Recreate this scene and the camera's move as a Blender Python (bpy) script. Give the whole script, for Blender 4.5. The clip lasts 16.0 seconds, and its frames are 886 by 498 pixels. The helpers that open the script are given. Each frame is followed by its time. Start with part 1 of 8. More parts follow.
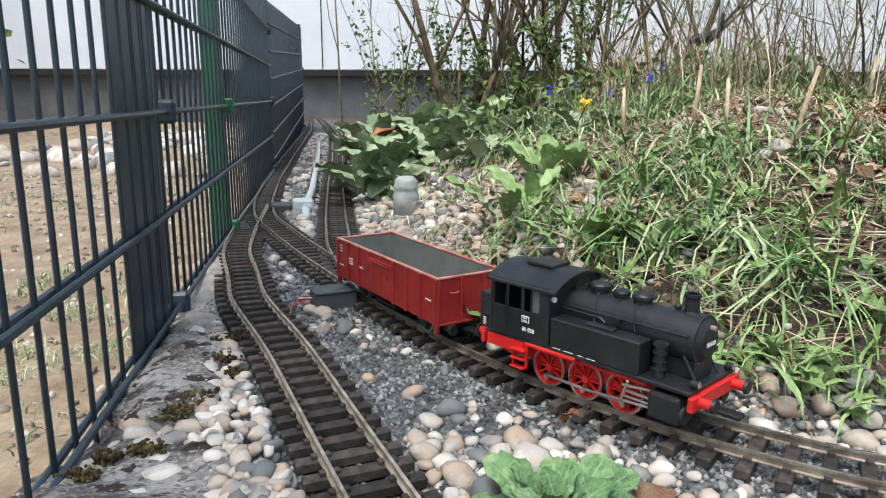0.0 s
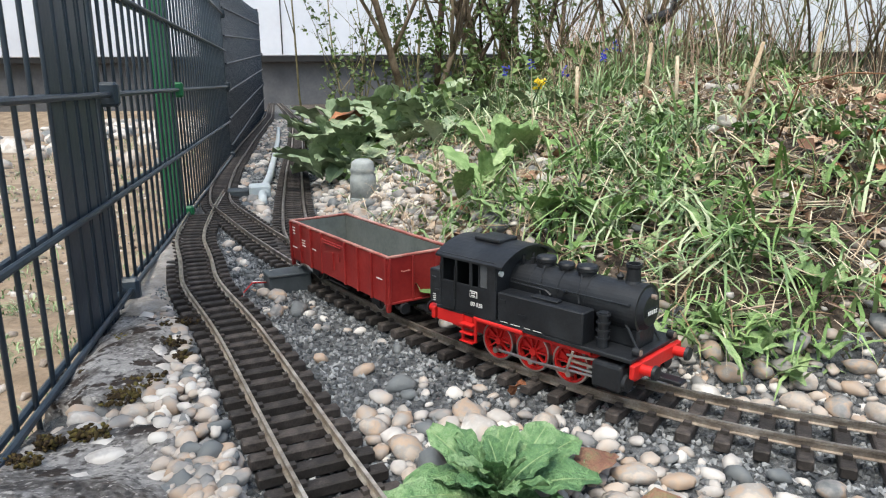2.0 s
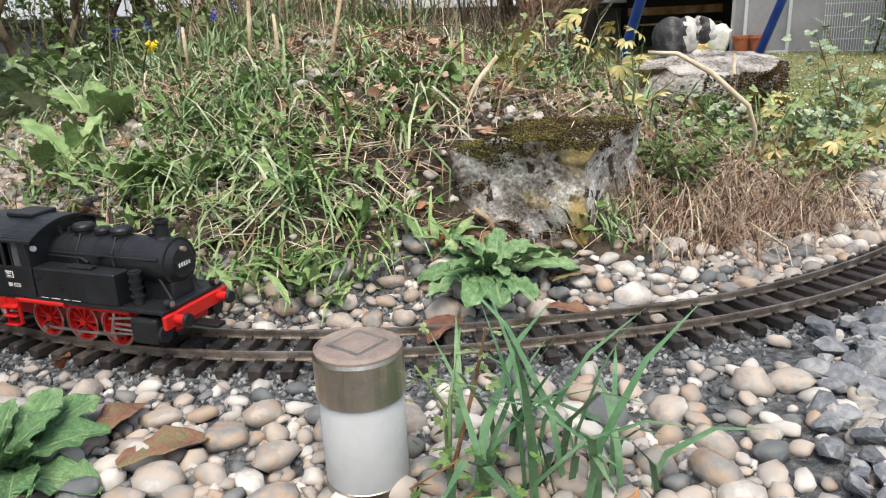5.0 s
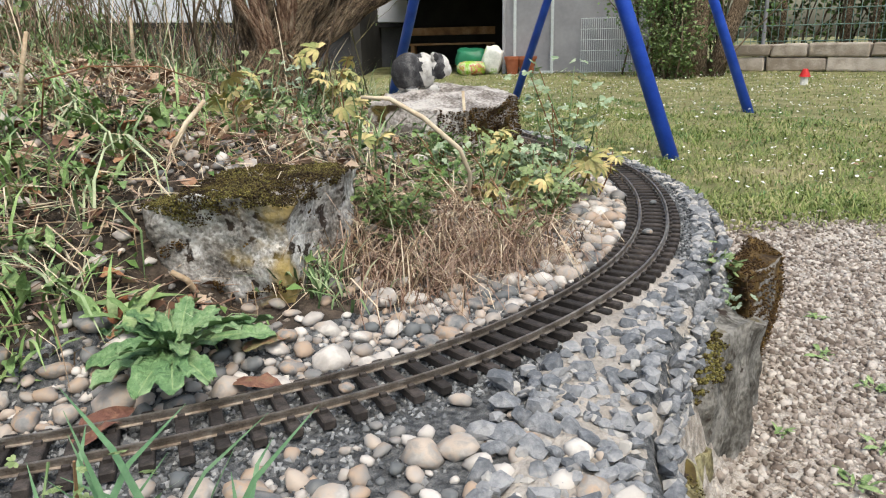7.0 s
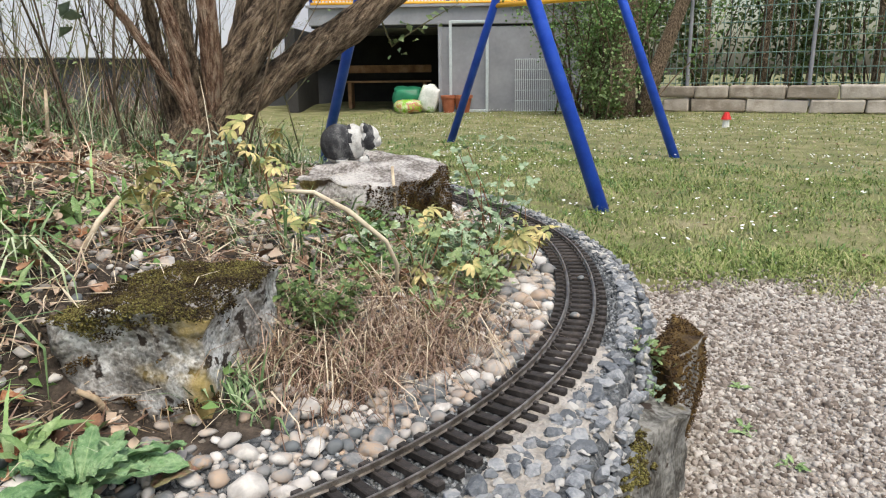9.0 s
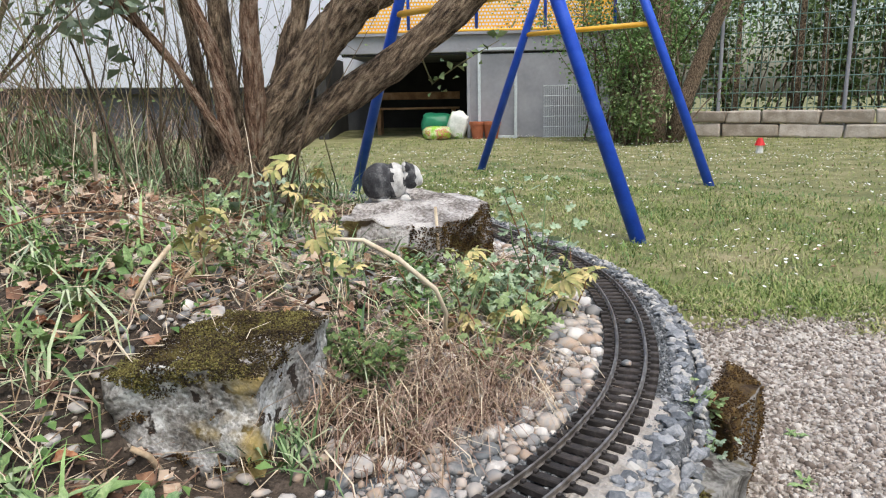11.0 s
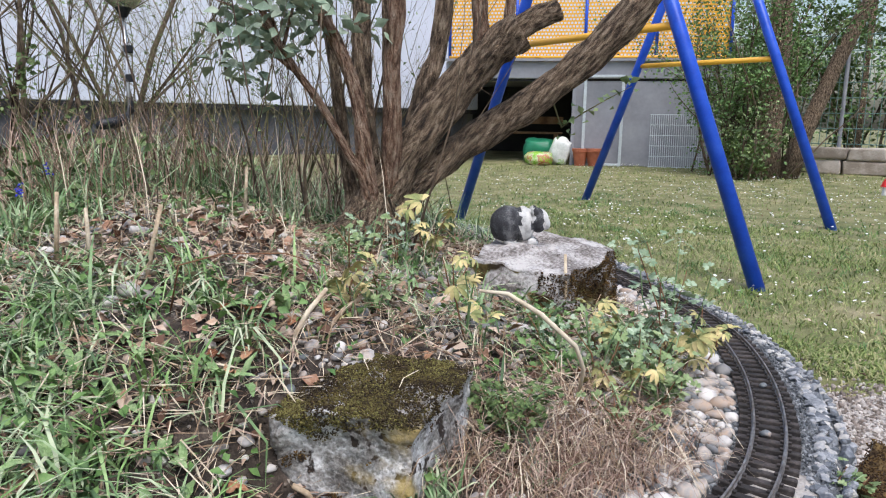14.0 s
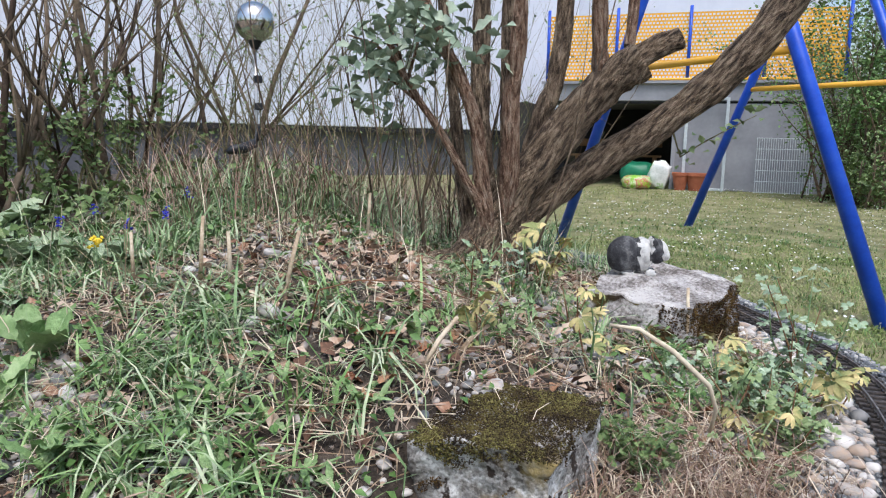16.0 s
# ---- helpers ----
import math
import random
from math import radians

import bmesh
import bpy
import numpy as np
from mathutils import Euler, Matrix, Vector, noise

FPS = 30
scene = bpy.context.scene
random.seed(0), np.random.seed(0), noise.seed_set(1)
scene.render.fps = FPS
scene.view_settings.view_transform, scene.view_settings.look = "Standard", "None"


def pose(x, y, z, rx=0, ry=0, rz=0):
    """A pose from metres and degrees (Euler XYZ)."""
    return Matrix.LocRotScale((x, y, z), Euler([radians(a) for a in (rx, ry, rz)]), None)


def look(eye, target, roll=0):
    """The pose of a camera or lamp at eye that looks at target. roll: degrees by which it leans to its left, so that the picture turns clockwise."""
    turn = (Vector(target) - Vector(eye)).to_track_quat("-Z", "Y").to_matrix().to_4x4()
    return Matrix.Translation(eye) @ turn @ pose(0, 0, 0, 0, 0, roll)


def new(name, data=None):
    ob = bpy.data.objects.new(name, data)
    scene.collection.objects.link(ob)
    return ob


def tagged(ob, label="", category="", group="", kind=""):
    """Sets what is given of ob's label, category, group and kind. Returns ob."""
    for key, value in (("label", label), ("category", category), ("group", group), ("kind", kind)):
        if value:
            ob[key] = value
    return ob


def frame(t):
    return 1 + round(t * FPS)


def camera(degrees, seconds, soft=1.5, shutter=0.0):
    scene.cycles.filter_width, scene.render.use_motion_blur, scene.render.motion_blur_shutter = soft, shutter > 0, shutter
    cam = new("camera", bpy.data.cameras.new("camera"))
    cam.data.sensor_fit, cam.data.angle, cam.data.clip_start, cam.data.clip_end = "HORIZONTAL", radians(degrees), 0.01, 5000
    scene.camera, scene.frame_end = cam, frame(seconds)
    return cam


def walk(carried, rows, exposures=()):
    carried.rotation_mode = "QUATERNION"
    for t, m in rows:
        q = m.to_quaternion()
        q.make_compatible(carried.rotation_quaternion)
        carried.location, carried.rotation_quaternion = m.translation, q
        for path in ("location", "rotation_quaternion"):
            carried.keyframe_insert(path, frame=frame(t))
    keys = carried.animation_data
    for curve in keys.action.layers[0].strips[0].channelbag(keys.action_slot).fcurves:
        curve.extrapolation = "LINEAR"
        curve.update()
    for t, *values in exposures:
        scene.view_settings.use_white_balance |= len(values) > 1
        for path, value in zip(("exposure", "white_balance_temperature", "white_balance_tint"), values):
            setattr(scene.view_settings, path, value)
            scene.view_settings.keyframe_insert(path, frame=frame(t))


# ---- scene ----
cam = camera(64.3, 16.0, 1.15)
PATH = [
    (0, (0.122, 0.047, 0.276), (0.025, 1.999, -0.148), 0.3),
    (0.5, (0.126, 0.044, 0.274), (0.047, 1.996, -0.157), 0.1),
    (1, (0.13, 0.045, 0.273), (0.077, 1.995, -0.169), 0.2),
    (1.5, (0.134, 0.047, 0.272), (0.103, 1.996, -0.175), 0.1),
    (2, (0.141, 0.044, 0.268), (0.136, 1.989, -0.195), -0.4),
    (2.5, (0.154, 0.04, 0.266), (0.206, 1.978, -0.224), -0.9),
    (3, (0.173, 0.032, 0.263), (0.325, 1.957, -0.255), -1.2),
    (3.5, (0.191, 0.025, 0.261), (0.466, 1.93, -0.28), -1.8),
    (4, (0.225, 0.007, 0.26), (0.66, 1.878, -0.296), -2.5),
    (4.1, (0.236, 0.005, 0.256), (0.696, 1.871, -0.3), -2.3),
    (4.5, (0.258, -0.012, 0.26), (0.85, 1.811, -0.311), -2.6),
    (5, (0.291, -0.024, 0.262), (1.035, 1.738, -0.323), -2.5),
    (5.2, (0.303, -0.029, 0.262), (1.105, 1.706, -0.327), -2.4),
    (7.3, (0.42, -0.045, 0.303), (1.675, 1.407, -0.26), -1.0),
    (7.5, (0.423, -0.046, 0.308), (1.696, 1.391, -0.254), -0.8),
    (8, (0.427, -0.038, 0.336), (1.734, 1.375, -0.209), -0.7),
    (8.2, (0.435, -0.04, 0.347), (1.767, 1.356, -0.181), -0.8),
    (10.3, (0.451, -0.005, 0.391), (1.816, 1.387, -0.059), -0.9),
    (10.5, (0.449, -0.001, 0.392), (1.798, 1.408, -0.05), -1.0),
    (11, (0.44, 0.007, 0.406), (1.756, 1.454, -0.012), -1.1),
    (11.5, (0.431, 0.015, 0.419), (1.717, 1.495, 0.025), -0.9),
    (12, (0.42, 0.023, 0.428), (1.676, 1.531, 0.041), -0.2),
    (12.5, (0.407, 0.031, 0.437), (1.633, 1.562, 0.049), 0.3),
    (13, (0.396, 0.034, 0.445), (1.588, 1.593, 0.06), 0.5),
    (13.5, (0.386, 0.038, 0.449), (1.546, 1.623, 0.074), 0.7),
    (14, (0.374, 0.044, 0.457), (1.497, 1.658, 0.094), 0.8),
    (14.5, (0.36, 0.05, 0.458), (1.438, 1.696, 0.104), 0.8),
    (15, (0.344, 0.055, 0.461), (1.368, 1.738, 0.117), 1.1),
    (15.5, (0.331, 0.059, 0.468), (1.299, 1.778, 0.142), 1.3),
    (16, (0.317, 0.064, 0.473), (1.23, 1.816, 0.163), 1.1),
]
walk(cam, [(t, look(eye, target, roll)) for t, eye, target, roll in PATH], [(0.0, 0.74, 6500, 4), (3.5, 0.72, 6550, 5), (5.0, 0.57, 6850, 7), (7.5, 0.49, 6800, 6), (10.5, 0.5, 6550, 7), (14.0, 0.46, 6050, 11), (16.0, 0.46, 5950, 10)])


# ---------- world and light ----------
world = bpy.data.worlds.new("world")
scene.world = world
world.use_nodes = True
wn, wl = world.node_tree.nodes, world.node_tree.links
sky = wn.new("ShaderNodeTexSky")
sky.sky_type = "NISHITA"
sky.sun_disc = False
sky.sun_elevation, sky.sun_rotation = radians(64), radians(200)
sky.air_density, sky.dust_density = 1.3, 4.0
wl.new(sky.outputs[0], wn["Background"].inputs[0])
wn["Background"].inputs[1].default_value = 0.15
sun_data = bpy.data.lights.new("sun", "SUN")
sun_data.energy, sun_data.angle, sun_data.color = 1.5, radians(28), (1.0, 0.97, 0.93)
sun = new("sun", sun_data)
sun.matrix_world = look((-3.5, -8, 18), (0, 0, 0))


# ---------- helpers ----------
def material(name, colors, scale=20.0, rough=0.8, metal=0.0, bump=0.3, bump_scale=None, per_object=0.0, per_island=0.0, detail=6.0, stops=None, fine=0.35, spec=0.4, distance=0.01):
    """A procedural surface: colours mixed by noise at two scales, with bump and variation from piece to piece."""
    m = bpy.data.materials.new(name)
    m.use_nodes = True
    n, l = m.node_tree.nodes, m.node_tree.links
    b = n["Principled BSDF"]
    b.inputs["Roughness"].default_value = rough
    b.inputs["Metallic"].default_value = metal
    b.inputs["Specular IOR Level"].default_value = spec
    tc = n.new("ShaderNodeTexCoord")
    big = n.new("ShaderNodeTexNoise")
    big.inputs["Scale"].default_value, big.inputs["Detail"].default_value = scale, detail
    small = n.new("ShaderNodeTexNoise")
    small.inputs["Scale"].default_value, small.inputs["Detail"].default_value = scale * 9, 4.0
    mixv = n.new("ShaderNodeMath")
    mixv.operation = "MULTIPLY_ADD"
    mixv.inputs[1].default_value = fine
    l.new(tc.outputs["Object"], big.inputs["Vector"])
    l.new(tc.outputs["Object"], small.inputs["Vector"])
    l.new(small.outputs["Fac"], mixv.inputs[0])
    sub = n.new("ShaderNodeMath")
    sub.operation = "SUBTRACT"
    sub.inputs[1].default_value = fine * 0.5
    l.new(big.outputs["Fac"], sub.inputs[0])
    l.new(sub.outputs[0], mixv.inputs[2])
    val = mixv.outputs[0]
    if per_object or per_island:
        src = n.new("ShaderNodeObjectInfo").outputs["Random"] if per_object else n.new("ShaderNodeNewGeometry").outputs["Random Per Island"]
        amount = per_object or per_island
        sh = n.new("ShaderNodeMath")
        sh.operation = "MULTIPLY_ADD"
        sh.inputs[1].default_value, sh.inputs[2].default_value = amount, -amount * 0.5
        l.new(src, sh.inputs[0])
        ad = n.new("ShaderNodeMath")
        ad.operation = "ADD"
        l.new(val, ad.inputs[0])
        l.new(sh.outputs[0], ad.inputs[1])
        val = ad.outputs[0]
    ramp = n.new("ShaderNodeValToRGB")
    k = len(colors)
    stops = stops or [0.28 + 0.44 * i / max(1, k - 1) for i in range(k)]
    while len(ramp.color_ramp.elements) < k:
        ramp.color_ramp.elements.new(0.5)
    for e, s, c in zip(ramp.color_ramp.elements, stops, colors):
        e.position, e.color = s, (*c, 1)
    l.new(val, ramp.inputs[0])
    l.new(ramp.outputs[0], b.inputs["Base Color"])
    if bump:
        bn = n.new("ShaderNodeTexNoise")
        bn.inputs["Scale"].default_value, bn.inputs["Detail"].default_value = bump_scale or scale * 4, 8.0
        l.new(tc.outputs["Object"], bn.inputs["Vector"])
        bp = n.new("ShaderNodeBump")
        bp.inputs["Strength"].default_value, bp.inputs["Distance"].default_value = bump, distance
        l.new(bn.outputs["Fac"], bp.inputs["Height"])
        l.new(bp.outputs[0], b.inputs["Normal"])
    return m


def thing(name, label, category, at=(0, 0, 0), group="", kind="", turn=0):
    ob = new(name)
    ob.empty_display_size = 0.05
    ob.matrix_world = pose(*at, 0, 0, turn)
    return tagged(ob, label, category, group, kind)


def mesh_of(bm, name, mats, smooth=False):
    me = bpy.data.meshes.new(name)
    bm.to_mesh(me)
    bm.free()
    for m in mats if isinstance(mats, (list, tuple)) else [mats]:
        me.materials.append(m)
    if smooth:
        me.polygons.foreach_set("use_smooth", [True] * len(me.polygons))
    return me


def part(name, bm, mat, parent=None, label="", smooth=False):
    ob = new(name, mesh_of(bm, name, mat, smooth))
    if parent:
        ob.parent = parent
    if label:
        ob["label"] = label
    return ob


def raw(name, verts, faces, mats, parent=None, smooth=False, index=None):
    me = bpy.data.meshes.new(name)
    me.from_pydata(verts, [], faces)
    for m in mats if isinstance(mats, (list, tuple)) else [mats]:
        me.materials.append(m)
    if index is not None:
        me.polygons.foreach_set("material_index", index)
    if smooth:
        me.polygons.foreach_set("use_smooth", [True] * len(me.polygons))
    ob = new(name, me)
    if parent:
        ob.parent = parent
    return ob


def box(bm, size, at=(0, 0, 0), turn=None, bevel=0.0, segments=1):
    r = bmesh.ops.create_cube(bm, size=1)
    vs = r["verts"]
    m = Matrix.Translation(at) @ (turn or Matrix()) @ Matrix.Diagonal((*size, 1))
    bmesh.ops.transform(bm, matrix=m, verts=vs)
    if bevel:
        es = list({e for v in vs for e in v.link_edges})
        bmesh.ops.bevel(bm, geom=es, offset=bevel, segments=segments, affect="EDGES", profile=0.5)
    return bm


def tube(bm, a, b, r1, r2=None, seg=12, caps=True):
    a, b = Vector(a), Vector(b)
    d = b - a
    q = d.to_track_quat("Z", "Y").to_matrix().to_4x4()
    bmesh.ops.create_cone(bm, cap_ends=caps, segments=seg, radius1=r1, radius2=r1 if r2 is None else r2, depth=d.length, matrix=Matrix.Translation((a + b) / 2) @ q)
    return bm


def pipe(bm, pts, radii, seg=8):
    """A bent tapering tube through pts."""
    pts = [Vector(p) for p in pts]
    rings = []
    up = Vector((0.3, 0.2, 1)).normalized()
    for i, p in enumerate(pts):
        d = (pts[min(i + 1, len(pts) - 1)] - pts[max(i - 1, 0)]).normalized()
        s = d.cross(up)
        s = s.normalized() if s.length > 1e-4 else d.orthogonal().normalized()
        u = s.cross(d)
        r = radii[i] if isinstance(radii, (list, tuple)) else radii
        rings.append([bm.verts.new(p + (s * math.cos(k * math.tau / seg) + u * math.sin(k * math.tau / seg)) * r) for k in range(seg)])
    for a, b in zip(rings, rings[1:]):
        for k in range(seg):
            bm.faces.new((a[k], a[(k + 1) % seg], b[(k + 1) % seg], b[k]))
    for ring in (rings[0][::-1], rings[-1]):
        bm.faces.new(ring)
    return bm


def lathe(bm, profile, seg=24, at=(0, 0, 0)):
    rings = [[bm.verts.new((at[0] + r * math.cos(k * math.tau / seg), at[1] + r * math.sin(k * math.tau / seg), at[2] + z)) for k in range(seg)] for r, z in profile]
    for a, b in zip(rings, rings[1:]):
        for k in range(seg):
            bm.faces.new((a[k], a[(k + 1) % seg], b[(k + 1) % seg], b[k]))
    bm.faces.new(rings[0][::-1])
    bm.faces.new(rings[-1])
    return bm


def curve_through(points, step=0.01, passes=30):
    """A smooth evenly stepped line through rough plan points."""
    p = np.array(points, float)
    seg = np.r_[0, np.cumsum(np.linalg.norm(np.diff(p, axis=0), axis=1))]
    s = np.arange(0, seg[-1], step)
    q = np.c_[np.interp(s, seg, p[:, 0]), np.interp(s, seg, p[:, 1])]
    for _ in range(passes * 10):
        q[1:-1] = q[1:-1] * 0.5 + (q[:-2] + q[2:]) * 0.25
    return q


def distance_to(line, x, y):
    """Distance of points from a line and the side on which they lie (plus: left of its way)."""
    x, y = np.asarray(x, float), np.asarray(y, float)
    best = np.full(x.shape, 1e9)
    side = np.ones(x.shape)
    for (ax, ay), (bx, by) in zip(line[:-1], line[1:]):
        dx, dy = bx - ax, by - ay
        k = np.clip(((x - ax) * dx + (y - ay) * dy) / (dx * dx + dy * dy), 0, 1)
        d = np.hypot(x - ax - k * dx, y - ay - k * dy)
        near = d < best
        best = np.where(near, d, best)
        side = np.where(near, np.sign(dx * (y - ay) - dy * (x - ax)), side)
    return best, side


def smoothstep(a, b, v):
    k = np.clip((np.asarray(v, float) - a) / (b - a), 0, 1)
    return k * k * (3 - 2 * k)


# ---------- plan ----------
GAUGE = 0.0448
MAIN = curve_through([(-2.1, 9.4), (-1.22, 5.6), (-0.75, 3.27), (-0.545, 2.29), (-0.44, 1.85), (-0.36, 1.6), (-0.19, 1.28), (-0.085, 1.102), (-0.013, 0.985), (0.09, 0.837), (0.144, 0.766), (0.203, 0.698), (0.266, 0.635),
    (0.336, 0.581), (0.413, 0.538), (0.494, 0.504), (0.578, 0.477), (0.664, 0.455), (0.751, 0.437), (0.838, 0.431), (0.923, 0.436), (1.009, 0.448), (1.095, 0.467), (1.18, 0.493), (1.262, 0.529), (1.341, 0.571), (1.417, 0.62),
    (1.491, 0.673), (1.562, 0.731), (1.628, 0.793), (1.693, 0.858), (1.752, 0.932), (1.81, 1.02), (1.865, 1.12), (1.935, 1.28), (2.0, 1.45), (2.07, 1.62), (2.13, 1.8), (2.17, 2.0), (2.18, 2.3)], 0.01, 6)
NEAR = curve_through([(-0.43, 1.78), (-0.372, 1.51), (-0.308, 1.247), (-0.234, 1.08), (-0.199, 0.972), (-0.089, 0.78), (-0.006, 0.611), (0.063, 0.471), (0.1, 0.4), (0.17, 0.26), (0.27, 0.05), (0.36, -0.15)], 0.01, 6)
SIDE = curve_through([(-2.0, 9.4), (-0.95, 5.3), (-0.724, 4.235), (-0.488, 3.083), (-0.33, 2.25), (-0.2, 1.613), (-0.131, 1.302), (-0.06, 1.093), (-0.013, 0.983)], 0.01, 6)
EDGE = curve_through([(0.66, -0.9), (0.68, 0.0), (0.72, 0.13), (0.77, 0.205), (0.838, 0.256), (0.977, 0.316), (1.122, 0.376), (1.264, 0.433), (1.46, 0.53), (1.615, 0.645), (1.73, 0.76), (1.835, 0.885), (1.94, 1.05), (2.03, 1.22), (2.1, 1.4),
    (2.17, 1.58), (2.25, 1.8), (2.28, 2.1), (2.25, 2.6), (2.0, 3.2), (1.6, 4.2), (1.1, 6), (0.9, 9.6)], 0.03, 3)
COARSE_MAIN, COARSE_NEAR, COARSE_SIDE = MAIN[::6], NEAR[::6], SIDE[::6]


def fence_x(y):
    return -0.075 - 0.215 * np.asarray(y)


LAWN, PATH_Z, YARD = -0.165, -0.21, -0.27


def hills(x, y):
    """Height of the ground: level track bed, planted mound, drop to path, lawn and yard."""
    x, y = np.asarray(x, float), np.asarray(y, float)
    dm, sm = distance_to(COARSE_MAIN, x, y)
    ds, _ = distance_to(COARSE_SIDE, x, y)
    de, se = distance_to(EDGE, x, y)
    d = np.where(sm > 0, np.minimum(dm, np.where(y > 1.0, ds, 9)), 0)
    k = 0.6 - 0.27 * smoothstep(0.65, 1.1, x)
    mound = 0.40 * (1 - np.exp(-k * np.maximum(d - 0.07, 0) / 0.40))
    mound = mound * (1 - smoothstep(2.2, 4.5, y)) * (0.25 + 0.75 * smoothstep(0.0, 0.5, de))
    mound = mound * (1 - 0.8 * np.exp(-((x - 0.70) ** 2 + (y - 0.665) ** 2) / 0.085 ** 2)) * (1 - 0.45 * np.exp(-((x - 0.88) ** 2 + (y - 0.63) ** 2) / 0.09 ** 2)) * (1 - 0.7 * np.exp(-((x - 0.63) ** 2 + (y - 0.715) ** 2) / 0.06 ** 2))
    wob = np.array([noise.noise((a * 3.1, b * 3.1, 0.3)) * 0.012 + noise.noise((a * 11, b * 11, 2.3)) * 0.006 for a, b in zip(x.ravel(), y.ravel())]).reshape(x.shape)
    bed = -0.010 + mound + wob * smoothstep(0.06, 0.15, d)
    low = LAWN + (PATH_Z - LAWN) * (1 - smoothstep(2.65, 2.95, x + 0.82 * y)) * (1 - smoothstep(2.0, 3.5, y))
    right = smoothstep(0.0, 0.07, np.where(se < 0, de, 0))
    z = bed * (1 - right) + (low + wob) * right
    left = smoothstep(0.0, 0.05, fence_x(y) - 0.0 - x)
    z = z * (1 - left) + (YARD + wob * 2) * left
    back = smoothstep(9.6, 9.9, y)
    return z * (1 - back) - 0.1 * back


# ---------- materials ----------
M_SOIL = material("soil", [(0.022, 0.017, 0.013), (0.055, 0.042, 0.032), (0.13, 0.10, 0.078)], 40, 0.95, bump=0.8, bump_scale=90)
M_BALLAST = material("ballast", [(0.034, 0.037, 0.041), (0.1, 0.105, 0.11), (0.225, 0.23, 0.234)], 120, 0.9, bump=1.0, bump_scale=170, fine=0.6)
M_PATH = material("path_gravel", [(0.2, 0.17, 0.14), (0.38, 0.34, 0.3), (0.55, 0.52, 0.48)], 60, 0.9, bump=1.0, bump_scale=110, fine=0.7)
M_LAWN = material("lawn_soil", [(0.11, 0.115, 0.045), (0.19, 0.19, 0.08), (0.30, 0.26, 0.15)], 5, 0.95, bump=0.8, bump_scale=150)
M_YARD = material("yard_sand", [(0.163, 0.12, 0.082), (0.267, 0.202, 0.142), (0.361, 0.288, 0.215)], 9, 0.95, bump=0.7, bump_scale=60)
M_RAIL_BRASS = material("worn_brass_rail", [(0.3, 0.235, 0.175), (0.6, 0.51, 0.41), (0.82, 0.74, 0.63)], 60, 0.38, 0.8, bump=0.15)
M_RAIL = material("rail_metal", [(0.17, 0.14, 0.115), (0.32, 0.275, 0.235), (0.52, 0.47, 0.42)], 60, 0.4, 0.8, bump=0.15)
M_SLEEPER = material("sleeper_plastic", [(0.016, 0.0135, 0.0122), (0.032, 0.0265, 0.024), (0.08, 0.066, 0.059)], 90, 0.75, bump=0.4, per_object=0.25, distance=0.002)
M_WHITE = material("white_cladding", [(0.58, 0.61, 0.69), (0.64, 0.67, 0.75), (0.68, 0.71, 0.79)], 1.5, 0.5, bump=0.05)
M_PLINTH = material("plinth_render", [(0.075, 0.078, 0.088), (0.10, 0.103, 0.114), (0.13, 0.133, 0.143)], 3, 0.9, bump=0.3, bump_scale=80)
# near black for the panel joints and for strips painted as shade
M_DARK = material("dark_joint_and_shade", [(0.012, 0.012, 0.014), (0.02, 0.02, 0.022)], 5, 0.8, bump=0)
M_FENCE = material("anthracite_paint", [(0.02, 0.031, 0.045), (0.027, 0.04, 0.056), (0.036, 0.052, 0.07)], 30, 0.4, 0.0, bump=0.05)
M_GREEN = material("green_paint", [(0.012, 0.11, 0.045), (0.018, 0.15, 0.06)], 30, 0.4, bump=0.05)
M_BLUE = material("blue_paint", [(0.01, 0.055, 0.42), (0.014, 0.075, 0.52), (0.03, 0.1, 0.55)], 14, 0.35, bump=0.08)
M_YELLOW = material("yellow_plastic", [(0.78, 0.38, 0.03), (0.85, 0.47, 0.05)], 5, 0.45, bump=0.05)
M_GREY = material("grey_panel", [(0.225, 0.23, 0.255), (0.275, 0.28, 0.305), (0.32, 0.325, 0.35)], 2.5, 0.8, bump=0.1)


def bark_material(name, colors):
    """Stringy bark: noise drawn out along the stem, deep furrows."""
    m = material(name, colors, 30, 0.95, bump=1.0, bump_scale=70, distance=0.045, fine=0.6, stops=[0.33, 0.45, 0.55, 0.68])
    n, l = m.node_tree.nodes, m.node_tree.links
    tc = next(x for x in n if x.type == "TEX_COORD")
    mp = n.new("ShaderNodeMapping")
    mp.inputs["Scale"].default_value = (4.2, 4.2, 0.95)
    l.new(tc.outputs["Object"], mp.inputs["Vector"])
    for x in n:
        if x.type == "TEX_NOISE":
            l.new(mp.outputs[0], x.inputs["Vector"])
    return m


M_BARK = bark_material("bark", [(0.04, 0.027, 0.018), (0.16, 0.11, 0.07), (0.32, 0.23, 0.15), (0.52, 0.40, 0.285)])
M_BARK_PALE = bark_material("peeling_bark", [(0.10, 0.05, 0.03), (0.28, 0.16, 0.10), (0.43, 0.285, 0.195), (0.56, 0.42, 0.31)])
M_MOSS = material("moss", [(0.02, 0.012, 0.007), (0.045, 0.028, 0.011), (0.09, 0.066, 0.02), (0.15, 0.125, 0.035)], 18, 1.0, bump=0.4, bump_scale=260, fine=0.6, per_island=0.35)
M_BLACK = material("matt_black_paint", [(0.008, 0.009, 0.0112), (0.0135, 0.0152, 0.0185), (0.023, 0.0255, 0.03)], 40, 0.44, bump=0.08)
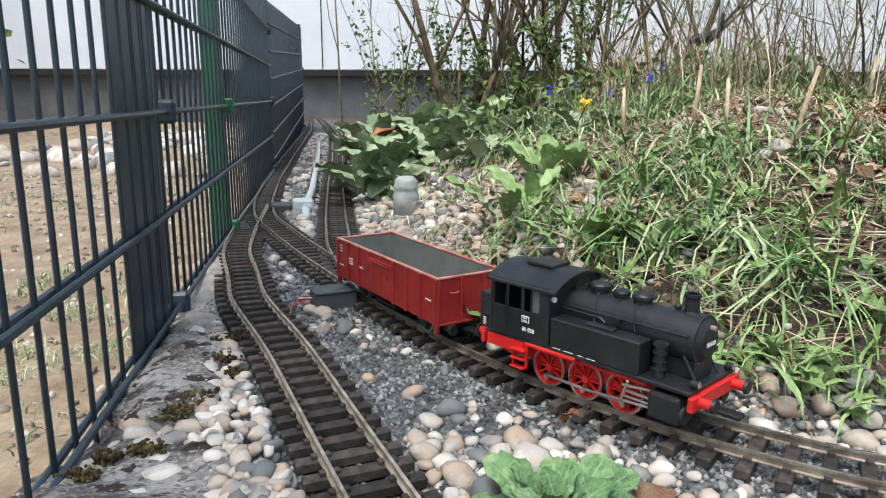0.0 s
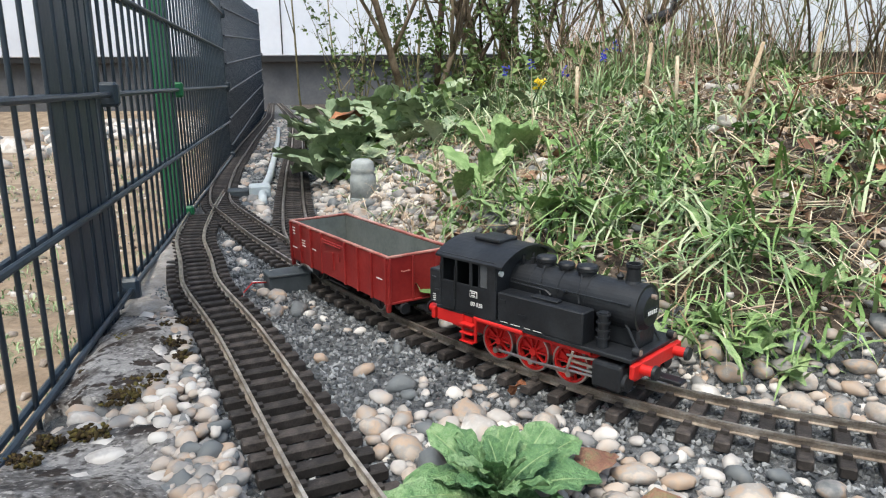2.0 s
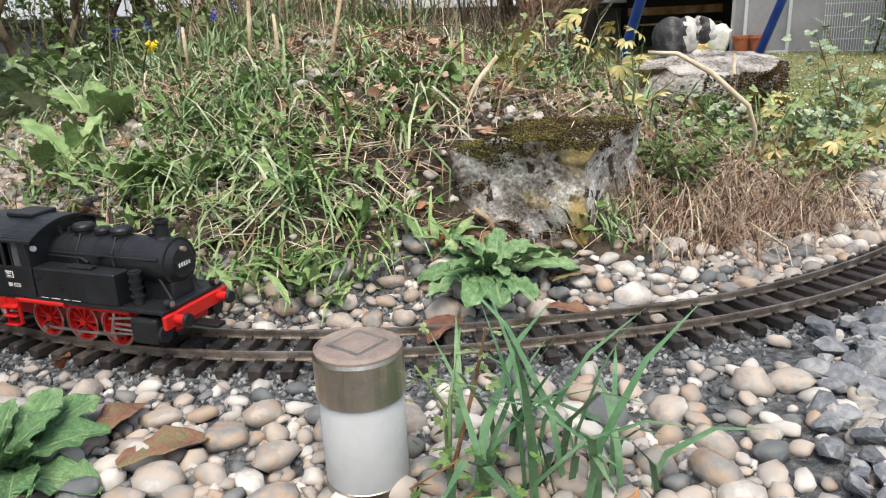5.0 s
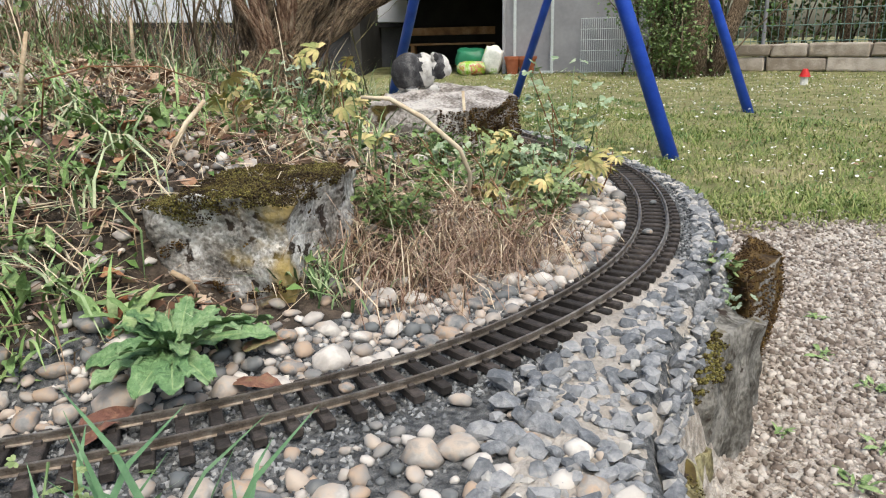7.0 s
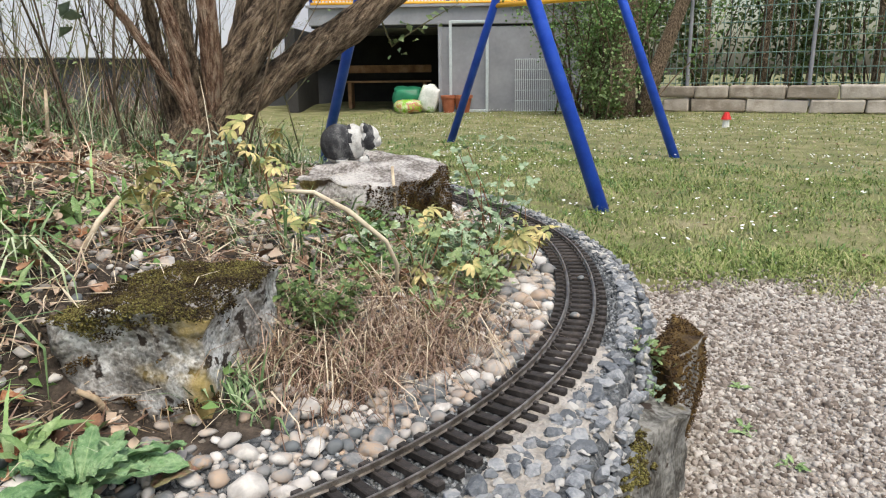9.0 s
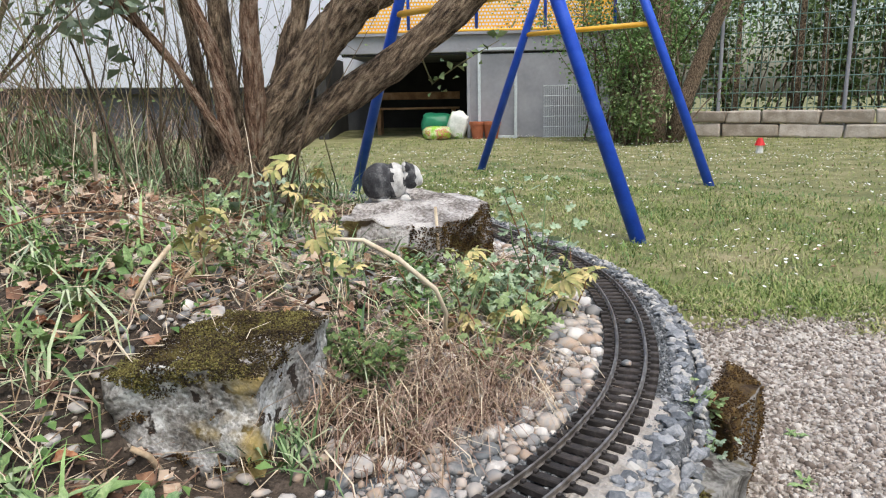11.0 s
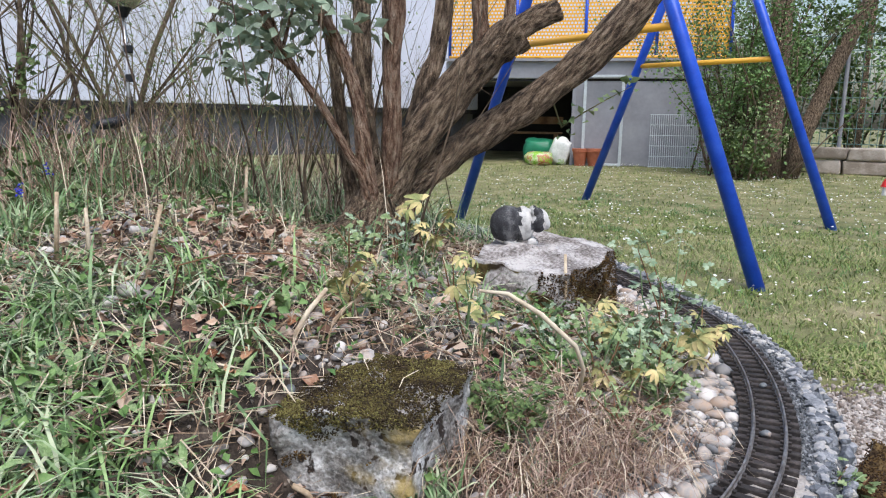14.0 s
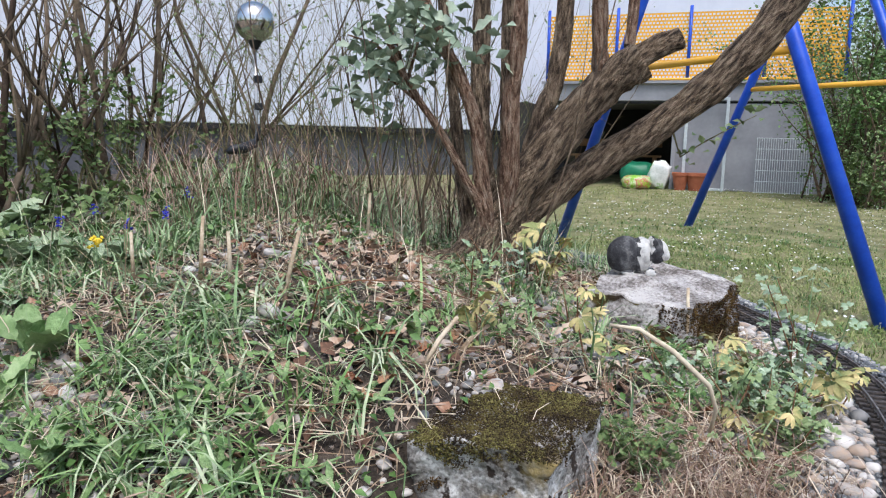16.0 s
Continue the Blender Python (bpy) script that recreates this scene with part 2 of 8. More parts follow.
M_RED = material("red_paint", [(0.5, 0.013, 0.014), (0.6, 0.022, 0.018)], 40, 0.4, bump=0.05)
M_WAGON = material("oxide_red_paint", [(0.19, 0.013, 0.014), (0.25, 0.019, 0.018), (0.30, 0.03, 0.027)], 25, 0.45, bump=0.06)
M_WAGON_IN = material("grey_wagon_lining", [(0.09, 0.1, 0.095), (0.13, 0.145, 0.135), (0.17, 0.18, 0.17)], 25, 0.65, bump=0.1)
M_LAMP = material("dull_lamp_glass", [(0.2, 0.15, 0.12), (0.32, 0.25, 0.21)], 60, 0.3, bump=0)
M_WAGON_FLOOR = material("pale_wagon_floor", [(0.2, 0.225, 0.23), (0.27, 0.3, 0.305), (0.33, 0.355, 0.36)], 25, 0.5, bump=0.1)
# paler red than the wagon sides, tones mixed by noise
M_RIM = material("pale_red_rim", [(0.3, 0.06, 0.05), (0.42, 0.17, 0.14), (0.5, 0.3, 0.26)], 40, 0.5, bump=0.1)
M_PANE = material("dull_window_glass", [(0.06, 0.065, 0.072), (0.09, 0.097, 0.105)], 30, 0.15, bump=0)
M_STEEL = material("bright_steel", [(0.5, 0.47, 0.44), (0.62, 0.6, 0.57)], 60, 0.28, 1.0, bump=0.05)
M_LETTER = material("white_lettering", [(0.7, 0.7, 0.68), (0.78, 0.78, 0.76)], 60, 0.6, bump=0)


# ---------- ground ----------
def spread(lo, hi, step, far, grow=1.1):
    v = list(np.arange(lo, hi, step))
    s, a = step, lo
    left = []
    while a > -far:
        s *= grow
        a -= s
        left.append(a)
    s, b = step, v[-1]
    while b < far:
        s *= grow
        b += s
        v.append(b)
    return np.array(left[::-1] + v)


gx, gy = spread(-0.75, 2.3, 0.02, 70), spread(-0.2, 2.6, 0.02, 70)
GX, GY = np.meshgrid(gx, gy, indexing="ij")
GZ = hills(GX, GY)
nx, ny = len(gx), len(gy)
verts = np.c_[GX.ravel(), GY.ravel(), GZ.ravel()].tolist()
I, J = np.meshgrid(np.arange(nx - 1), np.arange(ny - 1), indexing="ij")
a = (I * ny + J).ravel()
faces = np.c_[a, a + ny, a + ny + 1, a + 1].tolist()
cx, cy = (GX[:-1, :-1] + GX[1:, 1:]).ravel() / 2, (GY[:-1, :-1] + GY[1:, 1:]).ravel() / 2
dm, sm = distance_to(COARSE_MAIN, cx, cy)
ds, _ = distance_to(COARSE_SIDE, cx, cy)
de, se = distance_to(EDGE, cx, cy)
ragged = np.array([noise.noise((u * 9, v * 9, 5.0)) * 0.05 for u, v in zip(cx, cy)])
index = np.where((sm > 0) & (np.minimum(dm, np.where(cy > 1.0, ds, 9)) > 0.14 + ragged), 0, 1)
index = np.where((se < 0) & (de > 0.02), np.where(cx + 0.82 * cy + ragged * 3 > 2.82, 3, 2), index)
index = np.where(cx < fence_x(cy), 4, index)
index = np.where((np.hypot(cx, cy) > 14) & (index < 4), 3, index)
ground = raw("ground", verts, faces, [M_SOIL, M_BALLAST, M_PATH, M_LAWN, M_YARD], smooth=True, index=index.astype(int).tolist())
tagged(ground, "dark garden soil, grey ballast, gravel path and lawn", "ground", kind="structure")


def at_height(x, y):
    return float(hills(np.array([x]), np.array([y]))[0])


# ---------- railway track ----------
def normals_of(line):
    t = np.gradient(line, axis=0)
    t /= np.linalg.norm(t, axis=1)[:, None]
    return t, np.c_[-t[:, 1], t[:, 0]]


RAIL_PROFILE = [(-0.0014, 0.0075), (0.0014, 0.0075), (0.0015, 0.0055), (0.0006, 0.0048), (0.0006, 0.0012), (0.0030, 0.0006), (0.0030, 0.0), (-0.0030, 0.0), (-0.0030, 0.0006), (-0.0006, 0.0012), (-0.0006, 0.0048), (-0.0015, 0.0055)]
RAIL_Z = 0.002


def rail(line, offset, parent, metal):
    _, nrm = normals_of(line)
    c = line + nrm * offset
    vs, fs, k = [], [], len(RAIL_PROFILE)
    for (x, y), (u, v) in zip(c, nrm):
        vs += [(x + u * o, y + v * o, RAIL_Z + h) for o, h in RAIL_PROFILE]
    for i in range(len(c) - 1):
        for j in range(k):
            fs.append((i * k + j, i * k + (j + 1) % k, (i + 1) * k + (j + 1) % k, (i + 1) * k + j))
    fs += [tuple(range(k)), tuple((len(c) - 1) * k + j for j in range(k - 1, -1, -1))]
    return raw("rail", vs, fs, metal, parent)


sb = bmesh.new()
box(sb, (0.0115, 0.086, 0.009), (0, 0, -0.0045), bevel=0.0012)
for s in (-1, 1):
    for o in (-1, 1):
        box(sb, (0.006, 0.0045, 0.0035), (0, s * GAUGE / 2 + o * 0.0052, 0.0015))
SLEEPER = mesh_of(sb, "sleeper", M_SLEEPER)
SLEEPER_STEP = 0.0268


def lay_track(name, line, label, sleepers=(0, 1e9), metal=M_RAIL):
    t = thing(name, label, "railway track", kind="structure")
    for s in (-1, 1):
        rail(line, s * GAUGE / 2, t, metal)
    tan, _ = normals_of(line)
    run = np.r_[0, np.cumsum(np.linalg.norm(np.diff(line, axis=0), axis=1))]
    s = sleepers[0]
    while s < min(run[-1], sleepers[1]):
        x, y = np.interp(s, run, line[:, 0]), np.interp(s, run, line[:, 1])
        u, v = np.interp(s, run, tan[:, 0]), np.interp(s, run, tan[:, 1])
        ob = new("sleeper", SLEEPER)
        ob.parent = t
        ob.matrix_world = Matrix.Translation((x, y, RAIL_Z)) @ Matrix.Rotation(math.atan2(v, u) + random.uniform(-0.02, 0.02), 4, "Z")
        s += SLEEPER_STEP
    return t


lay_track("railway_track", MAIN[::2], "model railway track with brown sleepers and bronze rails")
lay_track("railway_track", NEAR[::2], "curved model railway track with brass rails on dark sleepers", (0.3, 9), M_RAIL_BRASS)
lay_track("railway_track", SIDE[::2], "model railway siding on dark sleepers", (0.0, 8.75))

# ---------- house ----------
house = thing("house", "white clad house with grey rendered plinth", "house", (0, 10, 0))
part("wall", box(bmesh.new(), (16, 0.3, 5), (0, 0.15, 0.62 + 2.5), bevel=0.01), M_WHITE, house, "pale white metal cladding")
part("plinth", box(bmesh.new(), (16, 0.3, 0.9), (0, 0.30, 0.1)), M_PLINTH, house, "grey rendered plinth")
# dark strip under the cladding: the overhang's shade put in as colour
part("painted_shade_strip", box(bmesh.new(), (16, 0.10, 0.075), (0, 0.06, 0.58)), M_DARK, house)
for x in (-2.05, 0.4, 2.9, 5.3):
    part("panel_joint", box(bmesh.new(), (0.012, 0.02, 5), (x, -0.004, 0.64 + 2.5)), M_DARK, house)

# ---------- fence ----------
FENCE_DIR = Vector((-0.215, 1, 0)).normalized()
fence = thing("fence", "anthracite double bar mesh fence with dark privacy strips", "fence")


def fence_at(s, z, off=0.0):
    """A point s metres along the fence from the line's start."""
    side = Vector((FENCE_DIR.y, -FENCE_DIR.x, 0))
    return Vector((-0.075, 0, 0)) + FENCE_DIR * s + side * off + Vector((0, 0, z))


FENCE_TOP, FENCE_LOW, FENCE_END = 0.86, -0.26, 6.6
SOLID_FROM = 2.72


def fence_top(s):
    """The far panels start lower and rise with the ground."""
    return FENCE_TOP if s < SOLID_FROM else 0.61 + (FENCE_TOP - 0.61) * (s - SOLID_FROM) / (FENCE_END - SOLID_FROM)


wire = bmesh.new()
tube(wire, (0, 0, 0), (0, 0, 1), 0.0024, seg=6)
WIRE = mesh_of(wire, "wire", M_FENCE, True)
s = 0.15
while s < FENCE_END:
    ob = new("wire", WIRE)
    ob.parent = fence
    ob.matrix_world = Matrix.Translation(fence_at(s, FENCE_LOW)) @ Matrix.Diagonal((1, 1, fence_top(s) - FENCE_LOW, 1))
    s += 0.045
for i in range(9):
    z = -0.245 + 0.125 * i
    k = (z - FENCE_LOW) / (FENCE_TOP - FENCE_LOW)
    for o in (-0.0055, 0.0055):
        part("bar", tube(bmesh.new(), fence_at(0.1, z, o), fence_at(SOLID_FROM, z, o), 0.0036, seg=8), M_FENCE, fence)
        part("bar", tube(bmesh.new(), fence_at(SOLID_FROM, FENCE_LOW + k * (0.61 - FENCE_LOW), o), fence_at(FENCE_END, z, o), 0.0036, seg=8), M_FENCE, fence)
fence_turn = Matrix.Rotation(math.atan2(FENCE_DIR.y, FENCE_DIR.x), 4, "Z")
for s, m, w in ((0.955, M_FENCE, 0.034), (1.52, M_GREEN, 0.035), (SOLID_FROM, M_FENCE, 0.04), (FENCE_END, M_FENCE, 0.04)):
    bm = bmesh.new()
    top_ = fence_top(s)
    box(bm, (w * 0.8, w, top_ - FENCE_LOW + 0.03), fence_at(s, (top_ + FENCE_LOW) / 2, -0.024), fence_turn, 0.004)
    post = part("post", bm, m, fence, "green coated steel post" if m is M_GREEN else "anthracite steel post")
    part("cap", box(bmesh.new(), (w * 0.9, w * 1.1, 0.012), fence_at(s, top_ + 0.02, -0.024), fence_turn, 0.003), m, post)
    for z in (0.005, 0.255, 0.505):
        part("clamp", box(bmesh.new(), (w * 0.5, 0.03, 0.03), fence_at(s, z, 0.0), fence_turn, 0.004), m, post)
strip = bmesh.new()
box(strip, (0.036, 0.0035, 1.0), (0, 0, 0), bevel=0.001)
STRIP = mesh_of(strip, "privacy_strip", M_FENCE)
s_list = [0.755 + 0.041 * i for i in range(4)] + list(np.arange(SOLID_FROM + 0.03, FENCE_END, 0.045))
for s in s_list:
    ob = new("privacy_strip", STRIP)
    ob.parent = fence
    tall = fence_top(s) - FENCE_LOW - 0.02
    ob.matrix_world = Matrix.Translation(fence_at(s, FENCE_LOW + tall / 2 + 0.01, -0.001)) @ fence_turn @ Matrix.Diagonal((1, 1, tall, 1))

# ---------- swing ----------
FEET = [(2.86, 1.50), (2.98, 3.62), (4.7, 2.15), (4.52, 4.03)]
swing = thing("swing", "blue tubular steel garden swing frame with yellow bars", "swing", (3.75, 2.8, LAWN))
swing_origin = Vector((3.75, 2.8, LAWN))
TOP = 2.05
tops = [Vector((2.95, 2.56, TOP)), Vector((4.6, 3.09, TOP))]
for (fx, fy), top in zip(FEET, (tops[0], tops[0], tops[1], tops[1])):
    f = Vector((fx, fy, LAWN - 0.03))
    part("leg", tube(bmesh.new(), f - swing_origin, top + (f - top) * 0.02 - swing_origin, 0.03, seg=20), M_BLUE, swing, smooth=True)
part("beam", tube(bmesh.new(), tops[0] - swing_origin, tops[1] - swing_origin, 0.03, seg=16), M_BLUE, swing, smooth=True)
for i in (0, 2):
    a_, b_ = Vector((*FEET[i], LAWN)), Vector((*FEET[i + 1], LAWN))
    tp = tops[i // 2]
    k = 0.46
    part("brace", tube(bmesh.new(), a_.lerp(tp, k) - swing_origin, b_.lerp(tp, k) - swing_origin, 0.017, seg=14), M_YELLOW, swing, "yellow brace bar", smooth=True)

# ---------- terrace ----------
TA, TB = Vector((6.4, 8.6, 0)), Vector((9.05, 5.87, 0))
tdir = (TB - TA).normalized()
turn_t = math.degrees(math.atan2(tdir.y, tdir.x))
TL = (TB - TA).length
terrace = thing("terrace", "raised terrace with grey base and yellow perforated railing", "terrace", (TA.x, TA.y, LAWN), turn=turn_t)
# the undercroft's gloom is put into the wall colour
M_INNER = material("store_wall_painted_shade", [(0.03, 0.028, 0.027), (0.05, 0.047, 0.045)], 4, 0.95, bump=0.1)
part("deck", box(bmesh.new(), (TL + 0.1, 3.0, 0.24), (TL / 2, 1.5, 1.32), bevel=0.01), M_GREY, terrace, "grey deck edge")
part("flashing", box(bmesh.new(), (TL + 0.14, 0.05, 0.035), (TL / 2, -0.03, 1.455)), M_GREY, terrace, "pale metal flashing")
# near black strip stands in for the shade beneath the deck
part("painted_gap_shade", box(bmesh.new(), (TL + 0.04, 0.12, 0.03), (TL / 2, 0.09, 1.185)), M_DARK, terrace)
part("front_wall", box(bmesh.new(), (2.02, 0.15, 1.17), (TL - 1.01, 0.10, 0.585), bevel=0.008), M_GREY, terrace, "grey painted wall")
part("side_wall", box(bmesh.new(), (0.15, 2.8, 1.19), (TL - 0.08, 1.6, 0.595)), M_GREY, terrace)
part("store_back", box(bmesh.new(), (TL + 1, 0.15, 1.3), (TL / 2 - 0.5, 2.8, 0.62)), M_INNER, terrace, "store wall with the undercroft's shade in its colour")
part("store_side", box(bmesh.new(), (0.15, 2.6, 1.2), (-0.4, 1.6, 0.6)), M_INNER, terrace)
part("back_wall", box(bmesh.new(), (TL + 5.4, 0.15, 5), (TL / 2 - 2.5, 3.1, 2.5)), M_WHITE, terrace, "white cladding behind the terrace")
part("door_post", box(bmesh.new(), (0.05, 0.05, 1.25), (TL - 2.02, 0.0, 0.62), bevel=0.006), M_GREY, terrace)
for i in range(4):
    w = TL / 4
    bm = bmesh.new()
    # perforated sheet: rows of small openings, every second row set off by half a step
    nx_, nz_ = 20, 18
    for b in range(nz_ + 1):
        box(bm, (w, 0.012, 0.022), (i * w + w / 2, 0.03, 1.5 + b * 0.86 / nz_))
    for b in range(nz_):
        for a in range(nx_ + 1):
            box(bm, (0.018, 0.012, 0.86 / nz_), (min(i * w + (a + 0.5 * (b % 2)) * w / nx_, i * w + w - 0.01), 0.0305, 1.5 + (b + 0.5) * 0.86 / nz_))
    tagged(part("railing_panel", bm, M_YELLOW, terrace, "yellow perforated panel"), kind="stuff")
    part("railing_post", tube(bmesh.new(), (i * w, 0.0, 1.44), (i * w, 0.0, 2.45), 0.022), M_BLUE, terrace, "blue railing post", smooth=True)
part("railing_post", tube(bmesh.new(), (TL, 0.0, 1.44), (TL, 0.0, 2.45), 0.022), M_BLUE, terrace, "blue railing post", smooth=True)
part("rail_bar", tube(bmesh.new(), (0, -0.02, 1.49), (TL, -0.02, 1.49), 0.02), M_YELLOW, terrace, smooth=True)


# ---------- stones, ballast and gravel ----------
rng = np.random.default_rng(7)
PEBBLE_TONES = [(0.14, 0.15, 0.155), (0.27, 0.257, 0.247), (0.43, 0.315, 0.23), (0.33, 0.31, 0.29), (0.48, 0.40, 0.335), (0.42, 0.39, 0.365), (0.64, 0.605, 0.565)]
M_PEBBLE = material("river_pebble", PEBBLE_TONES, 16, 0.6, bump=0.1, bump_scale=90, per_island=0.7, distance=0.003, fine=0.1, stops=[0.18, 0.31, 0.41, 0.5, 0.58, 0.67, 0.82])
M_PEBBLE_PIECE = material("river_pebble_piece", PEBBLE_TONES, 0.7, 0.6, bump=0.1, bump_scale=3, per_object=0.75, distance=0.05, fine=0.1, stops=[0.18, 0.31, 0.41, 0.5, 0.58, 0.67, 0.82])
M_CHIP = material("grey_chippings", [(0.045, 0.05, 0.055), (0.145, 0.153, 0.162), (0.33, 0.34, 0.345)], 40, 0.85, bump=0.3, per_island=0.5, distance=0.002)
M_GRAVEL = material("pink_gravel", [(0.15, 0.12, 0.10), (0.255, 0.215, 0.185), (0.35, 0.305, 0.27), (0.53, 0.49, 0.45)], 40, 0.85, bump=0.2, per_island=0.6, distance=0.002)
M_SLATE = material("slate_chips", [(0.115, 0.125, 0.14), (0.205, 0.218, 0.237), (0.34, 0.345, 0.355)], 2, 0.8, bump=0.5, bump_scale=5, per_object=0.5, distance=0.004)
M_MORTAR = material("mortar", [(0.28, 0.25, 0.215), (0.40, 0.365, 0.325), (0.52, 0.48, 0.44)], 30, 0.95, bump=1.0, bump_scale=120)


def ball(cuts, jitter, flat=(1, 1, 1), seed=0, angular=False):
    """Vertices and triangles of a lumpy pebble, radius about 1."""
    bm = bmesh.new()
    bmesh.ops.create_icosphere(bm, subdivisions=cuts, radius=1)
    o = Vector((seed * 2.3, seed * 5.1, seed * 1.1))
    for v in bm.verts:
        k = 1 + jitter * (noise.noise(v.co * 1.1 + o) * 1.3 + noise.noise(v.co * 2.5 + o) * 0.4)
        if angular:
            k = 1 + jitter * noise.cell(v.co * 1.9 + o)
        v.co = Vector((v.co.x * flat[0], v.co.y * flat[1], v.co.z * flat[2])) * k
    vs = np.array([v.co[:] for v in bm.verts])
    fs = np.array([[v.index for v in f.verts] for f in bm.faces])
    bm.free()
    return vs, fs


def turns(n, tilt=0.5):
    """n turning matrices: any heading, tilted by up to tilt radians."""
    a, b, c = rng.uniform(0, math.tau, n), rng.uniform(-tilt, tilt, n), rng.uniform(-tilt, tilt, n)
    ca, sa, cb, sb_, cc, sc = np.cos(a), np.sin(a), np.cos(b), np.sin(b), np.cos(c), np.sin(c)
    z = np.zeros(n)
    o = np.ones(n)
    A = np.stack([np.stack([ca, -sa, z], 1), np.stack([sa, ca, z], 1), np.stack([z, z, o], 1)], 1)
    B = np.stack([np.stack([o, z, z], 1), np.stack([z, cb, -sb_], 1), np.stack([z, sb_, cb], 1)], 1)
    C = np.stack([np.stack([cc, z, sc], 1), np.stack([z, o, z], 1), np.stack([-sc, z, cc], 1)], 1)
    return A @ B @ C


def mesh_from(name, vs, fs, mat, smooth):
    me = bpy.data.meshes.new(name)
    n, k = len(fs), fs.shape[1]
    me.vertices.add(len(vs))
    me.vertices.foreach_set("co", vs.astype(np.float32).ravel())
    me.loops.add(n * k)
    me.loops.foreach_set("vertex_index", fs.astype(np.int32).ravel())
    me.polygons.add(n)
    me.polygons.foreach_set("loop_start", np.arange(0, n * k, k, dtype=np.int32))
    me.polygons.foreach_set("loop_total", np.full(n, k, dtype=np.int32))
    me.polygons.foreach_set("use_smooth", np.full(n, smooth))
    me.materials.append(mat)
    me.update(calc_edges=True)
    me.validate()
    return me


def scatter(name, bases, pos, size, mat, label, category, tilt=0.5, smooth=True, stretch=None, parent=None):
    """Many small pieces joined into one mesh."""
    n = len(pos)
    which = rng.integers(0, len(bases), n)
    R = turns(n, tilt)
    S = np.asarray(size).reshape(-1, 1) * (stretch if stretch is not None else np.ones((n, 3)))
    vs_all, fs_all, base = [], [], 0
    for b, (vs, fs) in enumerate(bases):
        sel = np.where(which == b)[0]
        if not len(sel):
            continue
        v = np.einsum("nij,nvj->nvi", R[sel], vs[None] * S[sel][:, None, :]) + pos[sel][:, None, :]
        f = fs[None] + (np.arange(len(sel)) * len(vs))[:, None, None] + base
        base += len(sel) * len(vs)
        vs_all.append(v.reshape(-1, 3))
        fs_all.append(f.reshape(-1, fs.shape[1]))
    ob = new(name, mesh_from(name, np.concatenate(vs_all), np.concatenate(fs_all), mat, smooth))
    if parent:
        ob.parent = parent
    return tagged(ob, label, category, kind="stuff")


def sample(n, x0, x1, y0, y1, keep):
    """n plan places within a rectangle that keep(x, y) accepts (a chance between 0 and 1)."""
    out = np.zeros((0, 2))
    while len(out) < n:
        x, y = rng.uniform(x0, x1, n * 3), rng.uniform(y0, y1, n * 3)
        ok = rng.random(n * 3) < keep(x, y)
        out = np.r_[out, np.c_[x[ok], y[ok]]]
    return out[:n]


def patch(x, y, f, seed):
    return np.array([noise.noise((u * f, v * f, seed)) for u, v in zip(x, y)])


def track_gap(x, y):
    return np.minimum(np.minimum(distance_to(COARSE_MAIN, x, y)[0], distance_to(COARSE_NEAR, x, y)[0]), distance_to(COARSE_SIDE, x, y)[0])


def inside(x, y):
    """Depth into the planted mound from the track, else below 0."""
    d, s = distance_to(COARSE_MAIN, x, y)
    d2, _ = distance_to(COARSE_SIDE, x, y)
    de, se = distance_to(EDGE, x, y)
    return np.where((s > 0) & (se > 0), np.minimum(d, np.where(y > 1.0, d2, 9)), -d)


def on_bed(x, y):
    de, se = distance_to(EDGE, x, y)
    return (se > 0) & (x > fence_x(y) + 0.02)


def placed(xy, lift=0.0):
    return np.c_[xy, hills(xy[:, 0], xy[:, 1]) + lift]


CHIPS = [ball(1, 0.5, (1, 0.8, 0.65), s, True) for s in range(4)]
CHIPS_SMALL = []
for s in range(4):
    v = np.array([(1, 0, 0), (-1, 0, 0), (0, 0.8, 0), (0, -0.8, 0), (0, 0, 0.6), (0, 0, -0.6)]) * rng.uniform(0.7, 1.3, (6, 3))
    CHIPS_SMALL.append((v, np.array([(0, 2, 4), (2, 1, 4), (1, 3, 4), (3, 0, 4), (2, 0, 5), (1, 2, 5), (3, 1, 5), (0, 3, 5)])))

# ballast: fine dark chippings along the tracks
bx = sample(42000, -0.5, 2.25, 0.12, 2.3, lambda x, y: on_bed(x, y) * np.clip(1.5 - track_gap(x, y) / 0.11, 0, 1) * (inside(x, y) < 0.15) * np.where((x > 0.7) & (x < 1.17) & (inside(x, y) < 0) & (track_gap(x, y) > 0.062), 0.12, 1))
scatter("ballast", CHIPS_SMALL, placed(bx, 0.001), rng.uniform(0.0022, 0.0046, len(bx)), M_CHIP, "dark grey fine stone chippings between the sleepers", "ballast", 1.5, False)
bx = sample(9000, -1.0, 0.2, 1.6, 4.2, lambda x, y: on_bed(x, y) * (track_gap(x, y) < 0.14) * (inside(x, y) < 0.1))
scatter("ballast", CHIPS_SMALL, placed(bx, 0.002), rng.uniform(0.004, 0.009, len(bx)), M_CHIP, "grey stone chippings along the far track", "ballast", 1.5, False)

# river pebbles
PEBBLES = [ball(2, 0.28, (1.0, rng.uniform(0.65, 0.9), rng.uniform(0.45, 0.7)), s) for s in range(10)]


